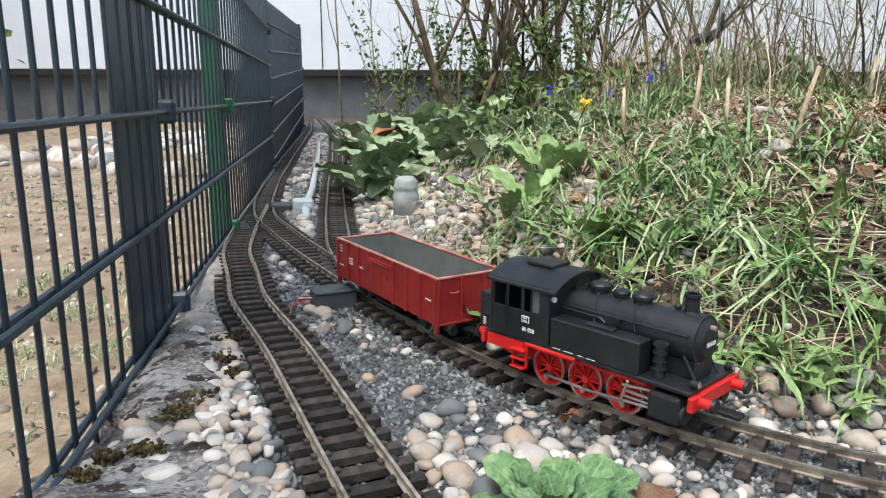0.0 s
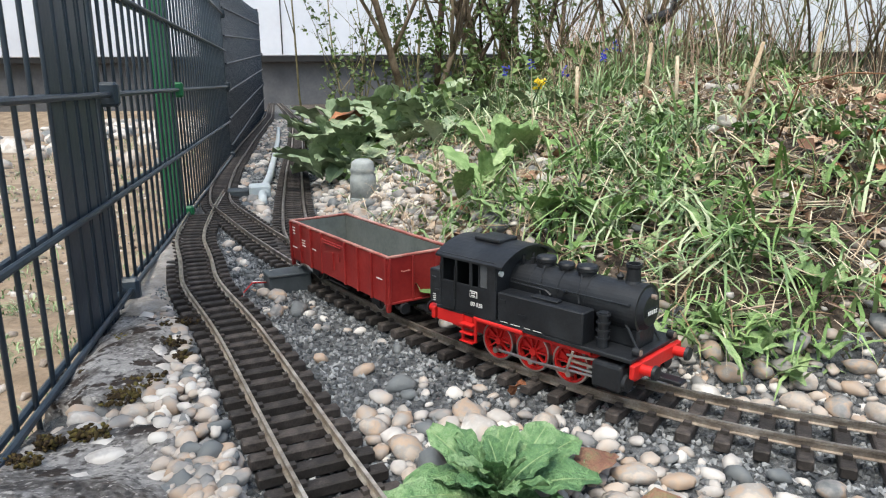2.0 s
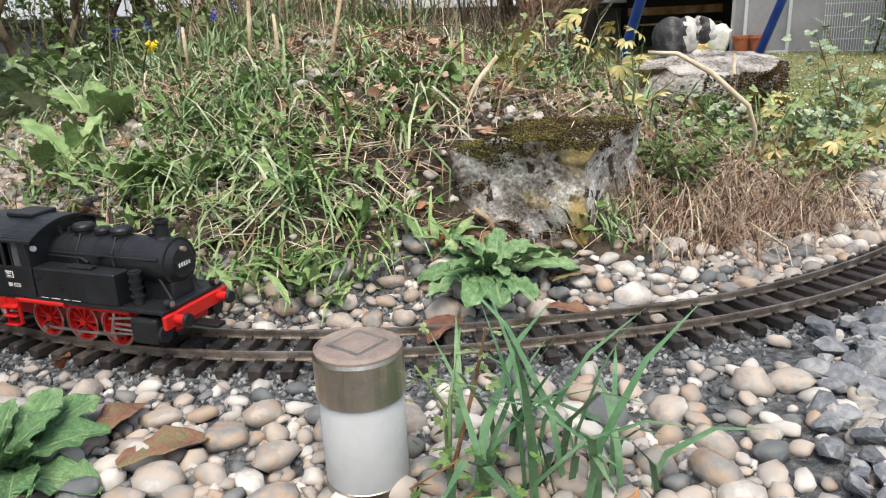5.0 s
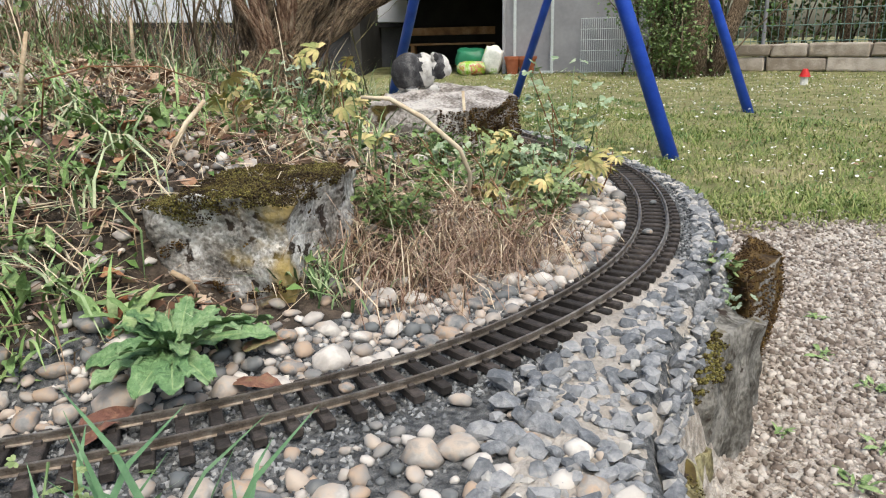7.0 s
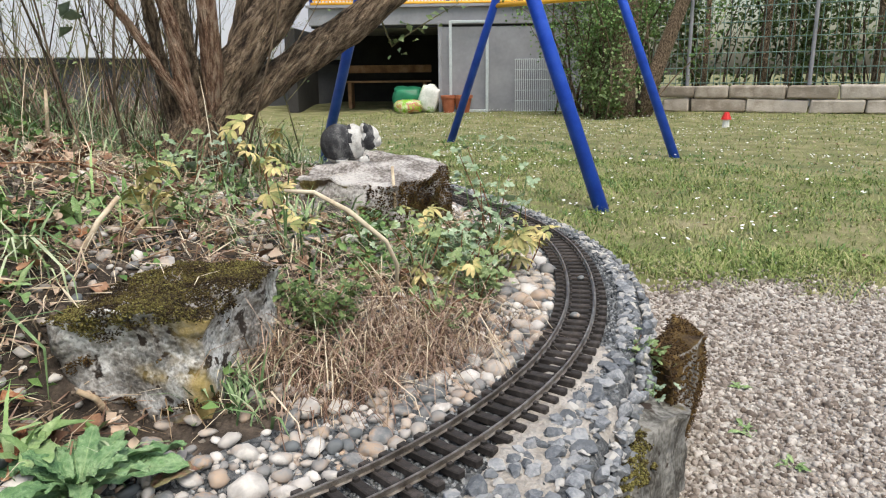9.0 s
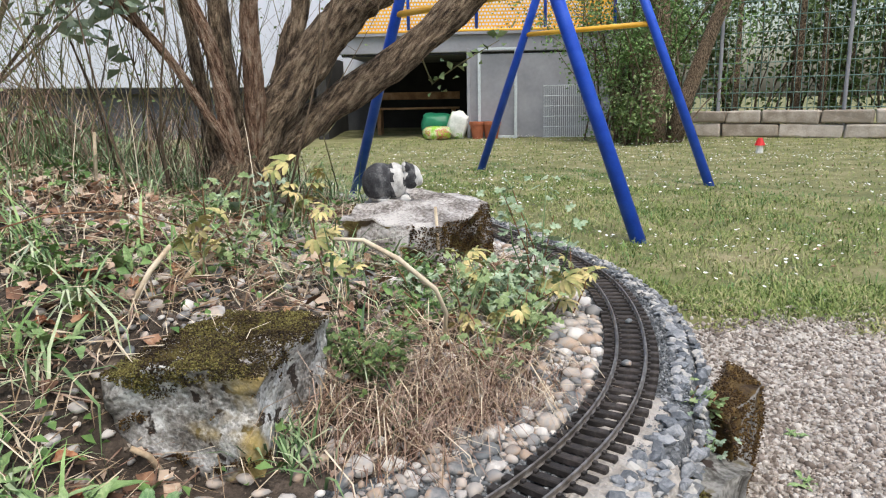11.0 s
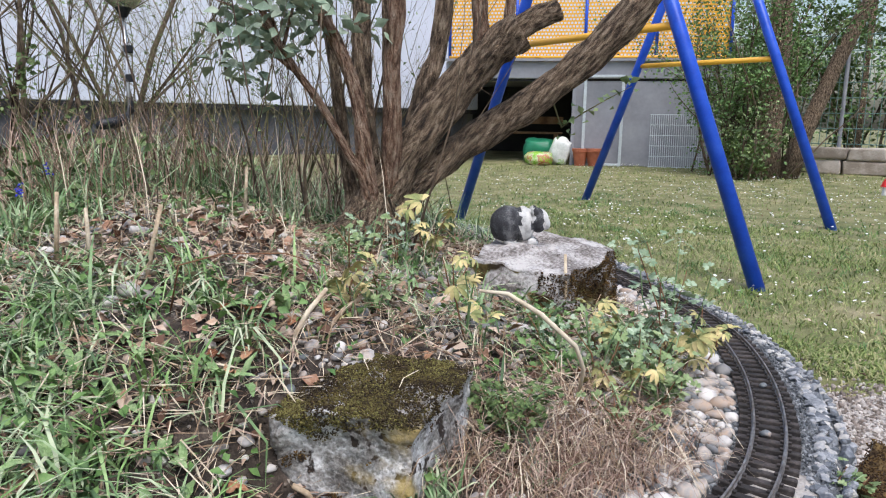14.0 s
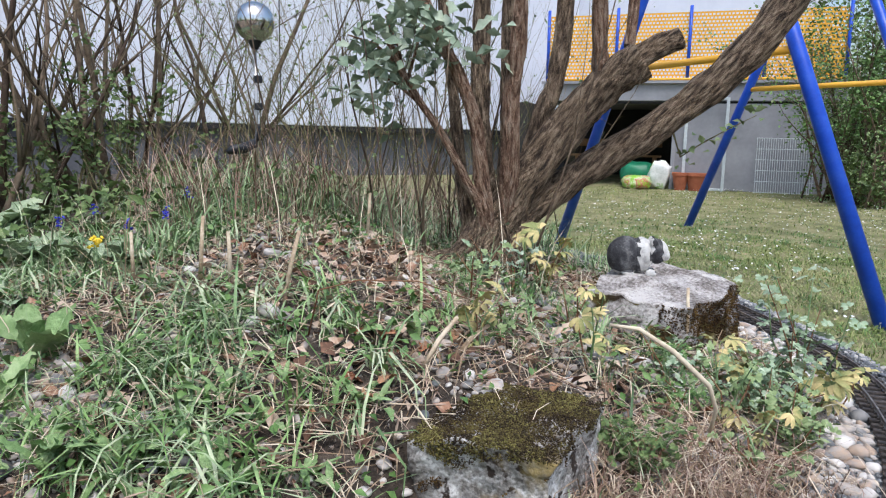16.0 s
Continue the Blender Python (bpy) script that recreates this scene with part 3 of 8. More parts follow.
def pebble_chance(x, y):
    d, g = inside(x, y), track_gap(x, y)
    band = ((d > 0.05) & (d < 0.17)) * np.clip(1.25 - (d - 0.05) / 0.085, 0.05, 1)
    corner = ((d > 0.05) & (d < 0.36) & (y > 1.0) & (y < 2.0) & (x < 0.3)) * 0.9
    main_gap = distance_to(COARSE_MAIN, x, y)[0]
    open_ = (d < 0) * np.where(y < 0.60 + patch(x, y, 9, 2.0) * 0.06, 0.95, 0) * np.where(main_gap < 0.085, 0.2, 1) * np.where(x > 0.62, 0.3, 1) * (x < 0.8)
    strip = (d < 0) * (y >= 0.55) * (g > 0.055) * np.where(patch(x, y, 7, 1.0) > 0.1, 0.13, 0.03) * (x < 0.6)
    left = (d < 0) * (distance_to(COARSE_NEAR, x, y)[1] < 0) * (y < 0.78) * 0.9
    slope = (d >= 0.17) * np.where(patch(x, y, 5, 9.0) > 0.1, 0.14, 0.03) * (1 + 2.5 * ((x > 0.95) & (y < 1.42) & (x < 1.45)) + 9.0 * ((x > 1.1) & (y > 0.95) & (y < 1.42) & (x < 1.42)))
    return (g > 0.052) * on_bed(x, y) * np.maximum.reduce([band, corner, open_, strip, left, slope])


def spaced(xy, r):
    """Drops places that crowd an earlier one."""
    cell, kept, seen_cells = 0.04, [], {}
    for i, (x, y) in enumerate(xy):
        cxi, cyi = int(x // cell), int(y // cell)
        ok = True
        for dx in (-1, 0, 1):
            for dy in (-1, 0, 1):
                for j in seen_cells.get((cxi + dx, cyi + dy), ()):
                    if (xy[j][0] - x) ** 2 + (xy[j][1] - y) ** 2 < (0.72 * (r[i] + r[j])) ** 2:
                        ok = False
                        break
        if ok:
            seen_cells.setdefault((cxi, cyi), []).append(i)
            kept.append(i)
    return np.array(kept)


px_ = sample(21000, -0.35, 2.1, 0.1, 2.1, pebble_chance)
pr = np.exp(rng.normal(-4.97, 0.38, len(px_)))
pr = np.clip(pr, 0.004, 0.019)
order = np.argsort(-pr)
px_, pr = px_[order], pr[order]
k = spaced(px_, pr)
px_, pr = px_[k], pr[k]
near_piece = (pr > 0.0095) & (px_[:, 1] < 1.1) & (px_[:, 0] < 1.25)
pieces = np.where(near_piece)[0][:300]
rest = np.setdiff1d(np.arange(len(px_)), pieces)
pos = placed(px_)
near_strip = sample(330, -0.2, 0.1, 0.3, 0.86, lambda x, y: (distance_to(NEAR, x, y)[0] > 0.052) * (distance_to(NEAR, x, y)[0] < 0.1) * (x < np.interp(y, NEAR[::-1, 1], NEAR[::-1, 0])))
scatter("small_pebbles", PEBBLES, placed(near_strip, 0.012), rng.uniform(0.004, 0.0105, len(near_strip)), M_PEBBLE, "small rounded pebbles heaped against the track edge", "pebbles", 0.5)
pebble_bed = thing("pebble_bed", "bed of rounded cream, grey and tan river pebbles", "pebbles", kind="stuff")
PEBBLE_MESHES = []
for vs, fs in PEBBLES:
    PEBBLE_MESHES.append(mesh_from("pebble", vs, fs, M_PEBBLE_PIECE, True))
for i in pieces:
    ob = new("pebble", PEBBLE_MESHES[rng.integers(0, len(PEBBLE_MESHES))])
    ob.parent = pebble_bed
    ob.matrix_world = Matrix.Translation((pos[i][0], pos[i][1], pos[i][2] + pr[i] * 0.3)) @ Euler((rng.uniform(-0.3, 0.3), rng.uniform(-0.3, 0.3), rng.uniform(0, 6.3))).to_matrix().to_4x4() @ Matrix.Diagonal((pr[i], pr[i], pr[i], 1))
pp = pos[rest]
pp[:, 2] += pr[rest] * 0.3
scatter("small_pebbles", PEBBLES, pp, pr[rest], M_PEBBLE, "small rounded river pebbles in mixed cream and grey", "pebbles", 0.35)
# grit that fills the gaps between the pebbles
gx_ = sample(9000, -0.35, 1.6, 0.12, 1.6, lambda x, y: pebble_chance(x, y) > 0.3)
scatter("grit", CHIPS, placed(gx_, 0.0), rng.uniform(0.003, 0.0065, len(gx_)), M_PEBBLE, "fine mixed grit between the pebbles", "grit", 1.0)
fx = sample(900, -1.2, -0.1, 1.9, 5.5, lambda x, y: on_bed(x, y) * (track_gap(x, y) > 0.05) * (track_gap(x, y) < 0.3) * (inside(x, y) < 0.25))
scatter("small_pebbles", PEBBLES, placed(fx, 0.003), rng.uniform(0.008, 0.018, len(fx)), M_PEBBLE, "pale pebbles beside the far track", "pebbles", 0.4)

gx_ = sample(14000, 0.1, 1.7, 0.6, 2.1, lambda x, y: (inside(x, y) > 0.1) * np.where(patch(x, y, 4, 21.0) > 0, 1, 0.5))
M_CRUMB = material("soil_crumbs", [(0.035, 0.027, 0.02), (0.09, 0.068, 0.05), (0.17, 0.135, 0.105), (0.32, 0.28, 0.235)], 30, 0.95, bump=0.3, per_island=0.8, distance=0.002)
scatter("soil_crumbs", CHIPS_SMALL, placed(gx_, 0.0), rng.uniform(0.0022, 0.0055, len(gx_)), M_CRUMB, "dark crumbs of soil and grit between the plants", "soil", 1.2, False)

# gravel path below the wall
def on_path(x, y):
    de, se = distance_to(EDGE, x, y)
    return (se < 0) * (de > 0.05) * (x + 0.82 * y + patch(x, y, 6, 4.0) * 0.12 < 2.83)


qx = sample(24000, 0.9, 2.9, -0.2, 1.2, on_path)
scatter("path_gravel", CHIPS, placed(qx, 0.001), np.clip(np.exp(rng.normal(-5.5, 0.36, len(qx))), 0.002, 0.011), M_GRAVEL, "loose pinkish grey gravel of the garden path", "gravel", 1.2, True)
qx = sample(420, 2.0, 3.2, 0.2, 1.6, lambda x, y: (distance_to(EDGE, x, y)[1] < 0) * (np.abs(x + 0.82 * y - 2.9) < 0.15))
scatter("path_gravel", CHIPS, placed(qx, 0.001), np.clip(np.exp(rng.normal(-5.3, 0.33, len(qx))), 0.003, 0.011), M_GRAVEL, "gravel strewn along the edge of the lawn", "gravel", 1.2, True)

# retaining wall along the curve: slate chips in mortar over rough rocks
retaining_wall = thing("retaining_wall", "curved retaining wall of slate chips set in mortar over mossy rocks", "wall", kind="structure")
def shard(seed, flat=(1.0, 0.78, 0.55), n=15):
    """Vertices and triangles of a broken angular stone, radius about 1."""
    r = np.random.default_rng(seed)
    p = r.normal(size=(n, 3))
    p = p / np.linalg.norm(p, axis=1)[:, None] * r.uniform(0.85, 1.1, (n, 1)) * np.array(flat)
    bm = bmesh.new()
    for q in p:
        bm.verts.new(q)
    hull = bmesh.ops.convex_hull(bm, input=bm.verts)
    bmesh.ops.delete(bm, geom=list({v for v in hull["geom_interior"] + hull["geom_unused"] if isinstance(v, bmesh.types.BMVert)}), context="VERTS")
    bmesh.ops.triangulate(bm, faces=bm.faces[:])
    bm.verts.index_update()
    vs, fs = np.array([v.co[:] for v in bm.verts]), np.array([[v.index for v in f.verts] for f in bm.faces])
    bm.free()
    return vs, fs


SLATES = [mesh_from("slate_chip", *shard(s_ + 20), M_SLATE, False) for s_ in range(10)]
et, en = normals_of(EDGE)
erun = np.r_[0, np.cumsum(np.linalg.norm(np.diff(EDGE, axis=0), axis=1))]


def wall_place(s_, lane):
    """A place on the wall s_ metres along its rim; lane above 0: metres inward on its top, below 0: metres down its face."""
    x, y = np.interp(s_, erun, EDGE[:, 0]), np.interp(s_, erun, EDGE[:, 1])
    u, v = np.interp(s_, erun, en[:, 0]), np.interp(s_, erun, en[:, 1])
    o = lane if lane > 0 else -0.012 - 0.025 * math.sqrt(min(1.0, -lane / 0.13))
    z = -0.008 + min(lane, 0.08) * 0.08 if lane > 0 else -0.012 + lane
    return Vector((x + u * o, y + v * o, z)), Vector((u, v, 0))


made = []
for i in range(20000):
    if len(made) >= 300:
        break
    s_ = 1.0 + 1.15 * rng.uniform() ** 1.15
    top = 0.13 if s_ < 1.68 else 0.022
    lane = rng.uniform(-0.045, top)
    r = float(np.clip(math.exp(rng.normal(-4.4, 0.25)), 0.008, 0.019))
    p, inward = wall_place(s_, lane)
    gap = track_gap(np.array([p.x]), np.array([p.y]))[0]
    if gap < 0.052 + r * 0.5 or any(abs(s_ - a_) < 0.1 and math.hypot(s_ - a_, lane - b_) < 0.56 * (r + c_) for a_, b_, c_ in made):
        continue
    made.append((s_, lane, r))
    ob = new("slate_chip", SLATES[rng.integers(0, 10)])
    ob.parent = retaining_wall
    lie = Matrix.Rotation(rng.uniform(-0.45, 0.45), 4, "X") @ Matrix.Rotation(rng.uniform(-0.45, 0.45), 4, "Y")
    if lane < 0:
        lie = Matrix.Rotation(radians(55), 4, Vector((-inward.y, inward.x, 0))) @ lie
    ob.matrix_world = Matrix.Translation(p) @ lie @ Matrix.Rotation(rng.uniform(0, 6.3), 4, "Z") @ Matrix.Diagonal((r, r, r, 1))
sl = []
for i in range(3400):
    s_ = rng.uniform(0.98, 4.2)
    lane = rng.uniform(-0.05, 0.12 if s_ < 1.68 else 0.026)
    sl.append(wall_place(s_, lane)[0] + Vector((0, 0, rng.uniform(-0.004, 0.001))))
sl = np.array(sl)
sl = sl[track_gap(sl[:, 0], sl[:, 1]) > 0.056]
M_SLATE_SMALL = material("small_slate_chips", [(0.12, 0.13, 0.142), (0.25, 0.26, 0.275), (0.45, 0.43, 0.40)], 30, 0.8, bump=0.5, bump_scale=70, per_island=0.5, distance=0.004)
scatter("slate_rubble", [shard(s_ + 50) for s_ in range(6)], sl, np.clip(np.exp(rng.normal(-4.95, 0.35, len(sl))), 0.003, 0.0115), M_SLATE_SMALL, "", "", 0.6, False, parent=retaining_wall)
core_v, core_f = [], []
cs = np.arange(0.95, 4.2, 0.02)
prof = [(0.12, -0.02), (0.085, -0.003), (0.03, -0.007), (0.0, -0.013), (-0.013, -0.032), (-0.026, -0.09), (-0.03, -0.15), (-0.045, -0.26)]
for s_ in cs:
    x, y = np.interp(s_, erun, EDGE[:, 0]), np.interp(s_, erun, EDGE[:, 1])
    u, v = np.interp(s_, erun, en[:, 0]), np.interp(s_, erun, en[:, 1])
    for o, z in prof:
        z -= 0.014 if s_ > 1.7 and o > 0.01 else 0
        w = noise.noise((x * 18, y * 18, z * 18)) * 0.012
        core_v.append((x + u * (o + w), y + v * (o + w), z + noise.noise((x * 25, y * 25, 3)) * 0.006))
kp = len(prof)
for i in range(len(cs) - 1):
    for j in range(kp - 1):
        core_f.append((i * kp + j, i * kp + j + 1, (i + 1) * kp + j + 1, (i + 1) * kp + j))
raw("mortar_core", core_v, core_f, M_MORTAR, retaining_wall, True)


# ---------- boulders ----------
def stone_material(name, moss_amount, lichen=0.0, tint=(0.42, 0.40, 0.385), pale=(0.66, 0.645, 0.63), pits=0.0, side=0.0, lichen_at=None, rust=False, speckle=0.0):
    """Weathered limestone; moss grows on what faces up, dark spots and yellow lichen on the sides."""
    m = material(name, [(tint[0] * 0.32, tint[1] * 0.3, tint[2] * 0.28), (tint[0] * 0.7, tint[1] * 0.68, tint[2] * 0.66), tint, pale], 17, 0.95, bump=1.0, bump_scale=45, fine=0.6, stops=[0.34, 0.44, 0.51, 0.62])
    n, l = m.node_tree.nodes, m.node_tree.links
    b = n["Principled BSDF"]
    src = b.inputs["Base Color"].links[0].from_socket
    tc = next(x for x in n if x.type == "TEX_COORD")
    geo = n.new("ShaderNodeNewGeometry")
    sep = n.new("ShaderNodeSeparateXYZ")
    l.new(geo.outputs["Normal"], sep.inputs[0])
    nz = n.new("ShaderNodeTexNoise")
    nz.inputs["Scale"].default_value, nz.inputs["Detail"].default_value = 16, 8
    l.new(tc.outputs["Object"], nz.inputs["Vector"])
    add = n.new("ShaderNodeMath")
    add.operation = "MULTIPLY_ADD"
    add.inputs[1].default_value = 1.5
    l.new(nz.outputs["Fac"], add.inputs[0])
    l.new(sep.outputs["Z"], add.inputs[2])
    mr = n.new("ShaderNodeMapRange")
    mr.inputs["From Min"].default_value, mr.inputs["From Max"].default_value = 2.0 - moss_amount, 2.12 - moss_amount
    l.new(add.outputs[0], mr.inputs["Value"])
    mossn = n.new("ShaderNodeTexNoise")
    mossn.inputs["Scale"].default_value, mossn.inputs["Detail"].default_value = 35, 6
    l.new(tc.outputs["Object"], mossn.inputs["Vector"])
    mramp = n.new("ShaderNodeValToRGB")
    mramp.color_ramp.elements[0].position, mramp.color_ramp.elements[0].color = 0.35, (0.03, 0.018, 0.010, 1)
    mramp.color_ramp.elements[1].position, mramp.color_ramp.elements[1].color = 0.68, (0.15, 0.115, 0.03, 1)
    l.new(mossn.outputs["Fac"], mramp.inputs[0])
    mix = n.new("ShaderNodeMix")
    mix.data_type = "RGBA"
    l.new(mr.outputs[0], mix.inputs["Factor"])
    l.new(src, mix.inputs[6])
    l.new(mramp.outputs[0], mix.inputs[7])
    out = mix.outputs[2]
    for scale, lo, hi, col in ((42, 0.60 + pits, 0.64 + pits, (0.035, 0.024, 0.018)), (9 if lichen else 14, 0.68 - lichen, 0.78 - lichen, (0.36, 0.27, 0.07))):
        if col[0] > 0.1 and not lichen:
            continue
        sp = n.new("ShaderNodeTexNoise")
        sp.inputs["Scale"].default_value, sp.inputs["Detail"].default_value = scale, 3
        l.new(tc.outputs["Object"], sp.inputs["Vector"])
        r2 = n.new("ShaderNodeMapRange")
        r2.inputs["From Min"].default_value, r2.inputs["From Max"].default_value = lo, hi
        l.new(sp.outputs["Fac"], r2.inputs["Value"])
        mx = n.new("ShaderNodeMix")
        mx.data_type = "RGBA"
        l.new(r2.outputs[0], mx.inputs["Factor"])
        l.new(out, mx.inputs[6])
        mx.inputs[7].default_value = (*col, 1)
        out = mx.outputs[2]
    if speckle:
        # fine dark pores and pale grains
        for scale, lo, hi, col in ((150, 0.56, 0.66, (0.03, 0.028, 0.028)), (210, 0.6, 0.7, (0.5, 0.47, 0.44))):
            sp = n.new("ShaderNodeTexNoise")
            sp.inputs["Scale"].default_value, sp.inputs["Detail"].default_value = scale, 2
            l.new(tc.outputs["Object"], sp.inputs["Vector"])
            r2 = n.new("ShaderNodeMapRange")
            r2.inputs["From Min"].default_value, r2.inputs["From Max"].default_value, r2.inputs["To Max"].default_value = lo, hi, speckle
            l.new(sp.outputs["Fac"], r2.inputs["Value"])
            mx = n.new("ShaderNodeMix")
            mx.data_type = "RGBA"
            l.new(r2.outputs[0], mx.inputs["Factor"])
            l.new(out, mx.inputs[6])
            mx.inputs[7].default_value = (*col, 1)
            out = mx.outputs[2]
    if side:
        # moss on the flanks
        sn = n.new("ShaderNodeTexNoise")
        sn.inputs["Scale"].default_value, sn.inputs["Detail"].default_value = 8, 6
        l.new(tc.outputs["Object"], sn.inputs["Vector"])
        sm = n.new("ShaderNodeMath")
        sm.operation = "MULTIPLY_ADD"
        sm.inputs[1].default_value = -0.32
        l.new(sep.outputs["Z"], sm.inputs[0])
        l.new(sn.outputs["Fac"], sm.inputs[2])
        r3 = n.new("ShaderNodeMapRange")
        r3.inputs["From Min"].default_value, r3.inputs["From Max"].default_value = 0.55 - side, 0.60 - side
        l.new(sm.outputs[0], r3.inputs["Value"])
        mx = n.new("ShaderNodeMix")
        mx.data_type = "RGBA"
        l.new(r3.outputs[0], mx.inputs["Factor"])
        l.new(out, mx.inputs[6])
        l.new(mramp.outputs[0], mx.inputs[7])
        out = mx.outputs[2]
    if rust:
        mramp.color_ramp.elements[0].color, mramp.color_ramp.elements[1].color = (0.035, 0.02, 0.009, 1), (0.16, 0.10, 0.028, 1)
    if lichen_at:
        vm = n.new("ShaderNodeVectorMath")
        vm.operation = "DISTANCE"
        streak = n.new("ShaderNodeVectorMath")
        streak.operation = "MULTIPLY"
        streak.inputs[1].default_value = (1.25, 1.0, 0.3)
        l.new(tc.outputs["Object"], streak.inputs[0])
        l.new(streak.outputs["Vector"], vm.inputs[0])
        vm.inputs[1].default_value = (lichen_at[0] * 1.25, lichen_at[1], lichen_at[2] * 0.3)
        la = n.new("ShaderNodeMath")
        la.operation = "MULTIPLY_ADD"
        la.inputs[1].default_value = 0.34
        l.new(nz.outputs["Fac"], la.inputs[0])
        l.new(vm.outputs["Value"], la.inputs[2])
        r4 = n.new("ShaderNodeMapRange")
        r4.inputs["From Min"].default_value, r4.inputs["From Max"].default_value = 0.215, 0.165
        r4.inputs["To Max"].default_value = 0.8
        l.new(la.outputs[0], r4.inputs["Value"])
        mx = n.new("ShaderNodeMix")
        mx.data_type = "RGBA"
        l.new(r4.outputs[0], mx.inputs["Factor"])
        l.new(out, mx.inputs[6])
        mx.inputs[7].default_value = (0.38, 0.28, 0.09, 1)
        out = mx.outputs[2]
    l.new(out, b.inputs["Base Color"])
    return m


M_ROCK_MOSSY = stone_material("mossy_limestone", 0.30, 0.0, (0.36, 0.345, 0.325), (0.66, 0.65, 0.635), 0.0, speckle=0.55, lichen_at=(-0.035, -0.115, 0.065))
M_ROCK_SLAB = stone_material("slab_limestone", -0.15, 0.0, (0.38, 0.355, 0.34), (0.52, 0.495, 0.47), 0.08, 0.05, speckle=0.4)
M_ROCK_RUST = stone_material("rusty_moss_rock", 0.6, 0.0, (0.2, 0.19, 0.175), (0.3, 0.29, 0.27), 0.05, 0.22, rust=True)
M_ROCK_DARK = stone_material("weathered_wall_rock", 0.15, 0.03, (0.15, 0.145, 0.13), (0.25, 0.24, 0.22), 0.05)
M_ROCK_GREY = stone_material("grey_rock", -0.1, 0.0, (0.19, 0.18, 0.174), (0.33, 0.315, 0.30), -0.01, speckle=0.75)


def block(name, corners, top, bottom, seed, label, mat, rough=0.012, cuts=14, taper=0.9, soften=0.16, slope=(0.0, 0.0)):
    """A hewn block: a four-cornered plan, worn faces and edges."""
    bm = bmesh.new()
    bmesh.ops.create_cube(bm, size=2)
    bmesh.ops.subdivide_edges(bm, edges=bm.edges, cuts=cuts, use_grid_fill=True)
    c = [Vector(p) for p in corners]
    mid = sum(c, Vector((0, 0))) / 4
    o = Vector((seed * 3.1, seed * 1.7, seed * 0.9))
    for v in bm.verts:
        p = v.co.lerp(v.co.normalized() * 1.2, soften)
        u, w, h = (p.x + 1) / 2, (p.y + 1) / 2, (p.z + 1) / 2
        q = c[0].lerp(c[1], u).lerp(c[3].lerp(c[2], u), w)
        q = mid + (q - mid) * (taper + (1 - taper) * h)
        z = bottom + (top - bottom) * h + h * (slope[0] * (q.x - mid.x) + slope[1] * (q.y - mid.y))
        r = Vector((q.x, q.y, z))
        r += noise.noise_vector(r * 9 + o) * rough * 1.3 + noise.noise_vector(r * 26 + o) * rough * 0.55 + noise.noise_vector(r * 70 + o) * rough * 0.22
        v.co = r - Vector((mid.x, mid.y, bottom))
    ob = part(name, bm, mat, None, smooth=True)
    ob.matrix_world = Matrix.Translation((mid.x, mid.y, bottom))
    return tagged(ob, label, "stone")


BOULDER = block("boulder", [(0.642, 0.765), (0.757, 0.632), (0.902, 0.722), (0.80, 0.89)], 0.138, -0.012, 3, "pale limestone boulder with brown moss on top and yellow lichen", M_ROCK_MOSSY, 0.0125, 36, 0.9, 0.07, (0.08, 0.03))
SLAB = block("stone_slab", [(1.19, 1.14), (1.325, 0.99), (1.57, 1.085), (1.45, 1.32)], 0.183, 0.02, 8, "flat pale stone slab with brown moss on its flanks", M_ROCK_SLAB, 0.0135, 28, 0.97, 0.09, (0.02, 0.11))
block("edging_rock", [(-0.215, 0.60), (-0.115, 0.585), (-0.125, 0.80), (-0.235, 0.83)], 0.004, -0.27, 11, "dark grey edging rock with tufts of brown moss", M_ROCK_GREY, 0.012, 14)
block("edging_rock", [(-0.20, 0.28), (-0.02, 0.28), (-0.06, 0.565), (-0.195, 0.575)], 0.010, -0.27, 14, "large grey edging rock with small moss tufts", M_ROCK_GREY, 0.014, 14)
block("concrete_footing", [(-0.275, 0.86), (-0.19, 0.86), (-0.36, 1.42), (-0.41, 1.42)], -0.002, -0.27, 15, "rough pale concrete footing beside the fence", M_MORTAR, 0.008, 12)
M_ROCK_LICHEN = stone_material("lichened_rock", 0.35, 0.10, (0.27, 0.245, 0.13), (0.40, 0.37, 0.22), 0.05)
WALL_ROCKS = []
for corners, top, sd, mat, lb in (([(1.045, 0.325), (1.215, 0.33), (1.265, 0.425), (1.09, 0.405)], -0.042, 33, M_ROCK_DARK, "large dark grey rock with golden moss in the wall foot"),
                                  ([(1.19, 0.335), (1.325, 0.365), (1.35, 0.445), (1.23, 0.43)], -0.085, 31, M_ROCK_DARK, "grey slanting rock at the foot of the wall"),
                                  ([(1.315, 0.395), (1.485, 0.432), (1.525, 0.50), (1.37, 0.478)], -0.03, 35, M_ROCK_RUST, "rock wholly covered in rusty brown moss"),
                                  ([(0.88, 0.225), (0.99, 0.265), (0.985, 0.335), (0.89, 0.30)], -0.105, 34, M_ROCK_LICHEN, "yellowish lichened rock at the foot of the wall"),
                                  ([(0.975, 0.27), (1.085, 0.305), (1.08, 0.375), (0.98, 0.345)], -0.135, 36, M_ROCK_LICHEN, "small yellowish lichened rock under the wall")):
    WALL_ROCKS.append(block("wall_rock", corners, top, -0.25, sd, lb, mat, 0.013, 18, 0.93, 0.12))


M_MOSS_RUST = material("rusty_moss", [(0.03, 0.015, 0.007), (0.075, 0.04, 0.012), (0.15, 0.09, 0.023)], 18, 1.0, bump=0.4, bump_scale=260, fine=0.6, per_island=0.4)


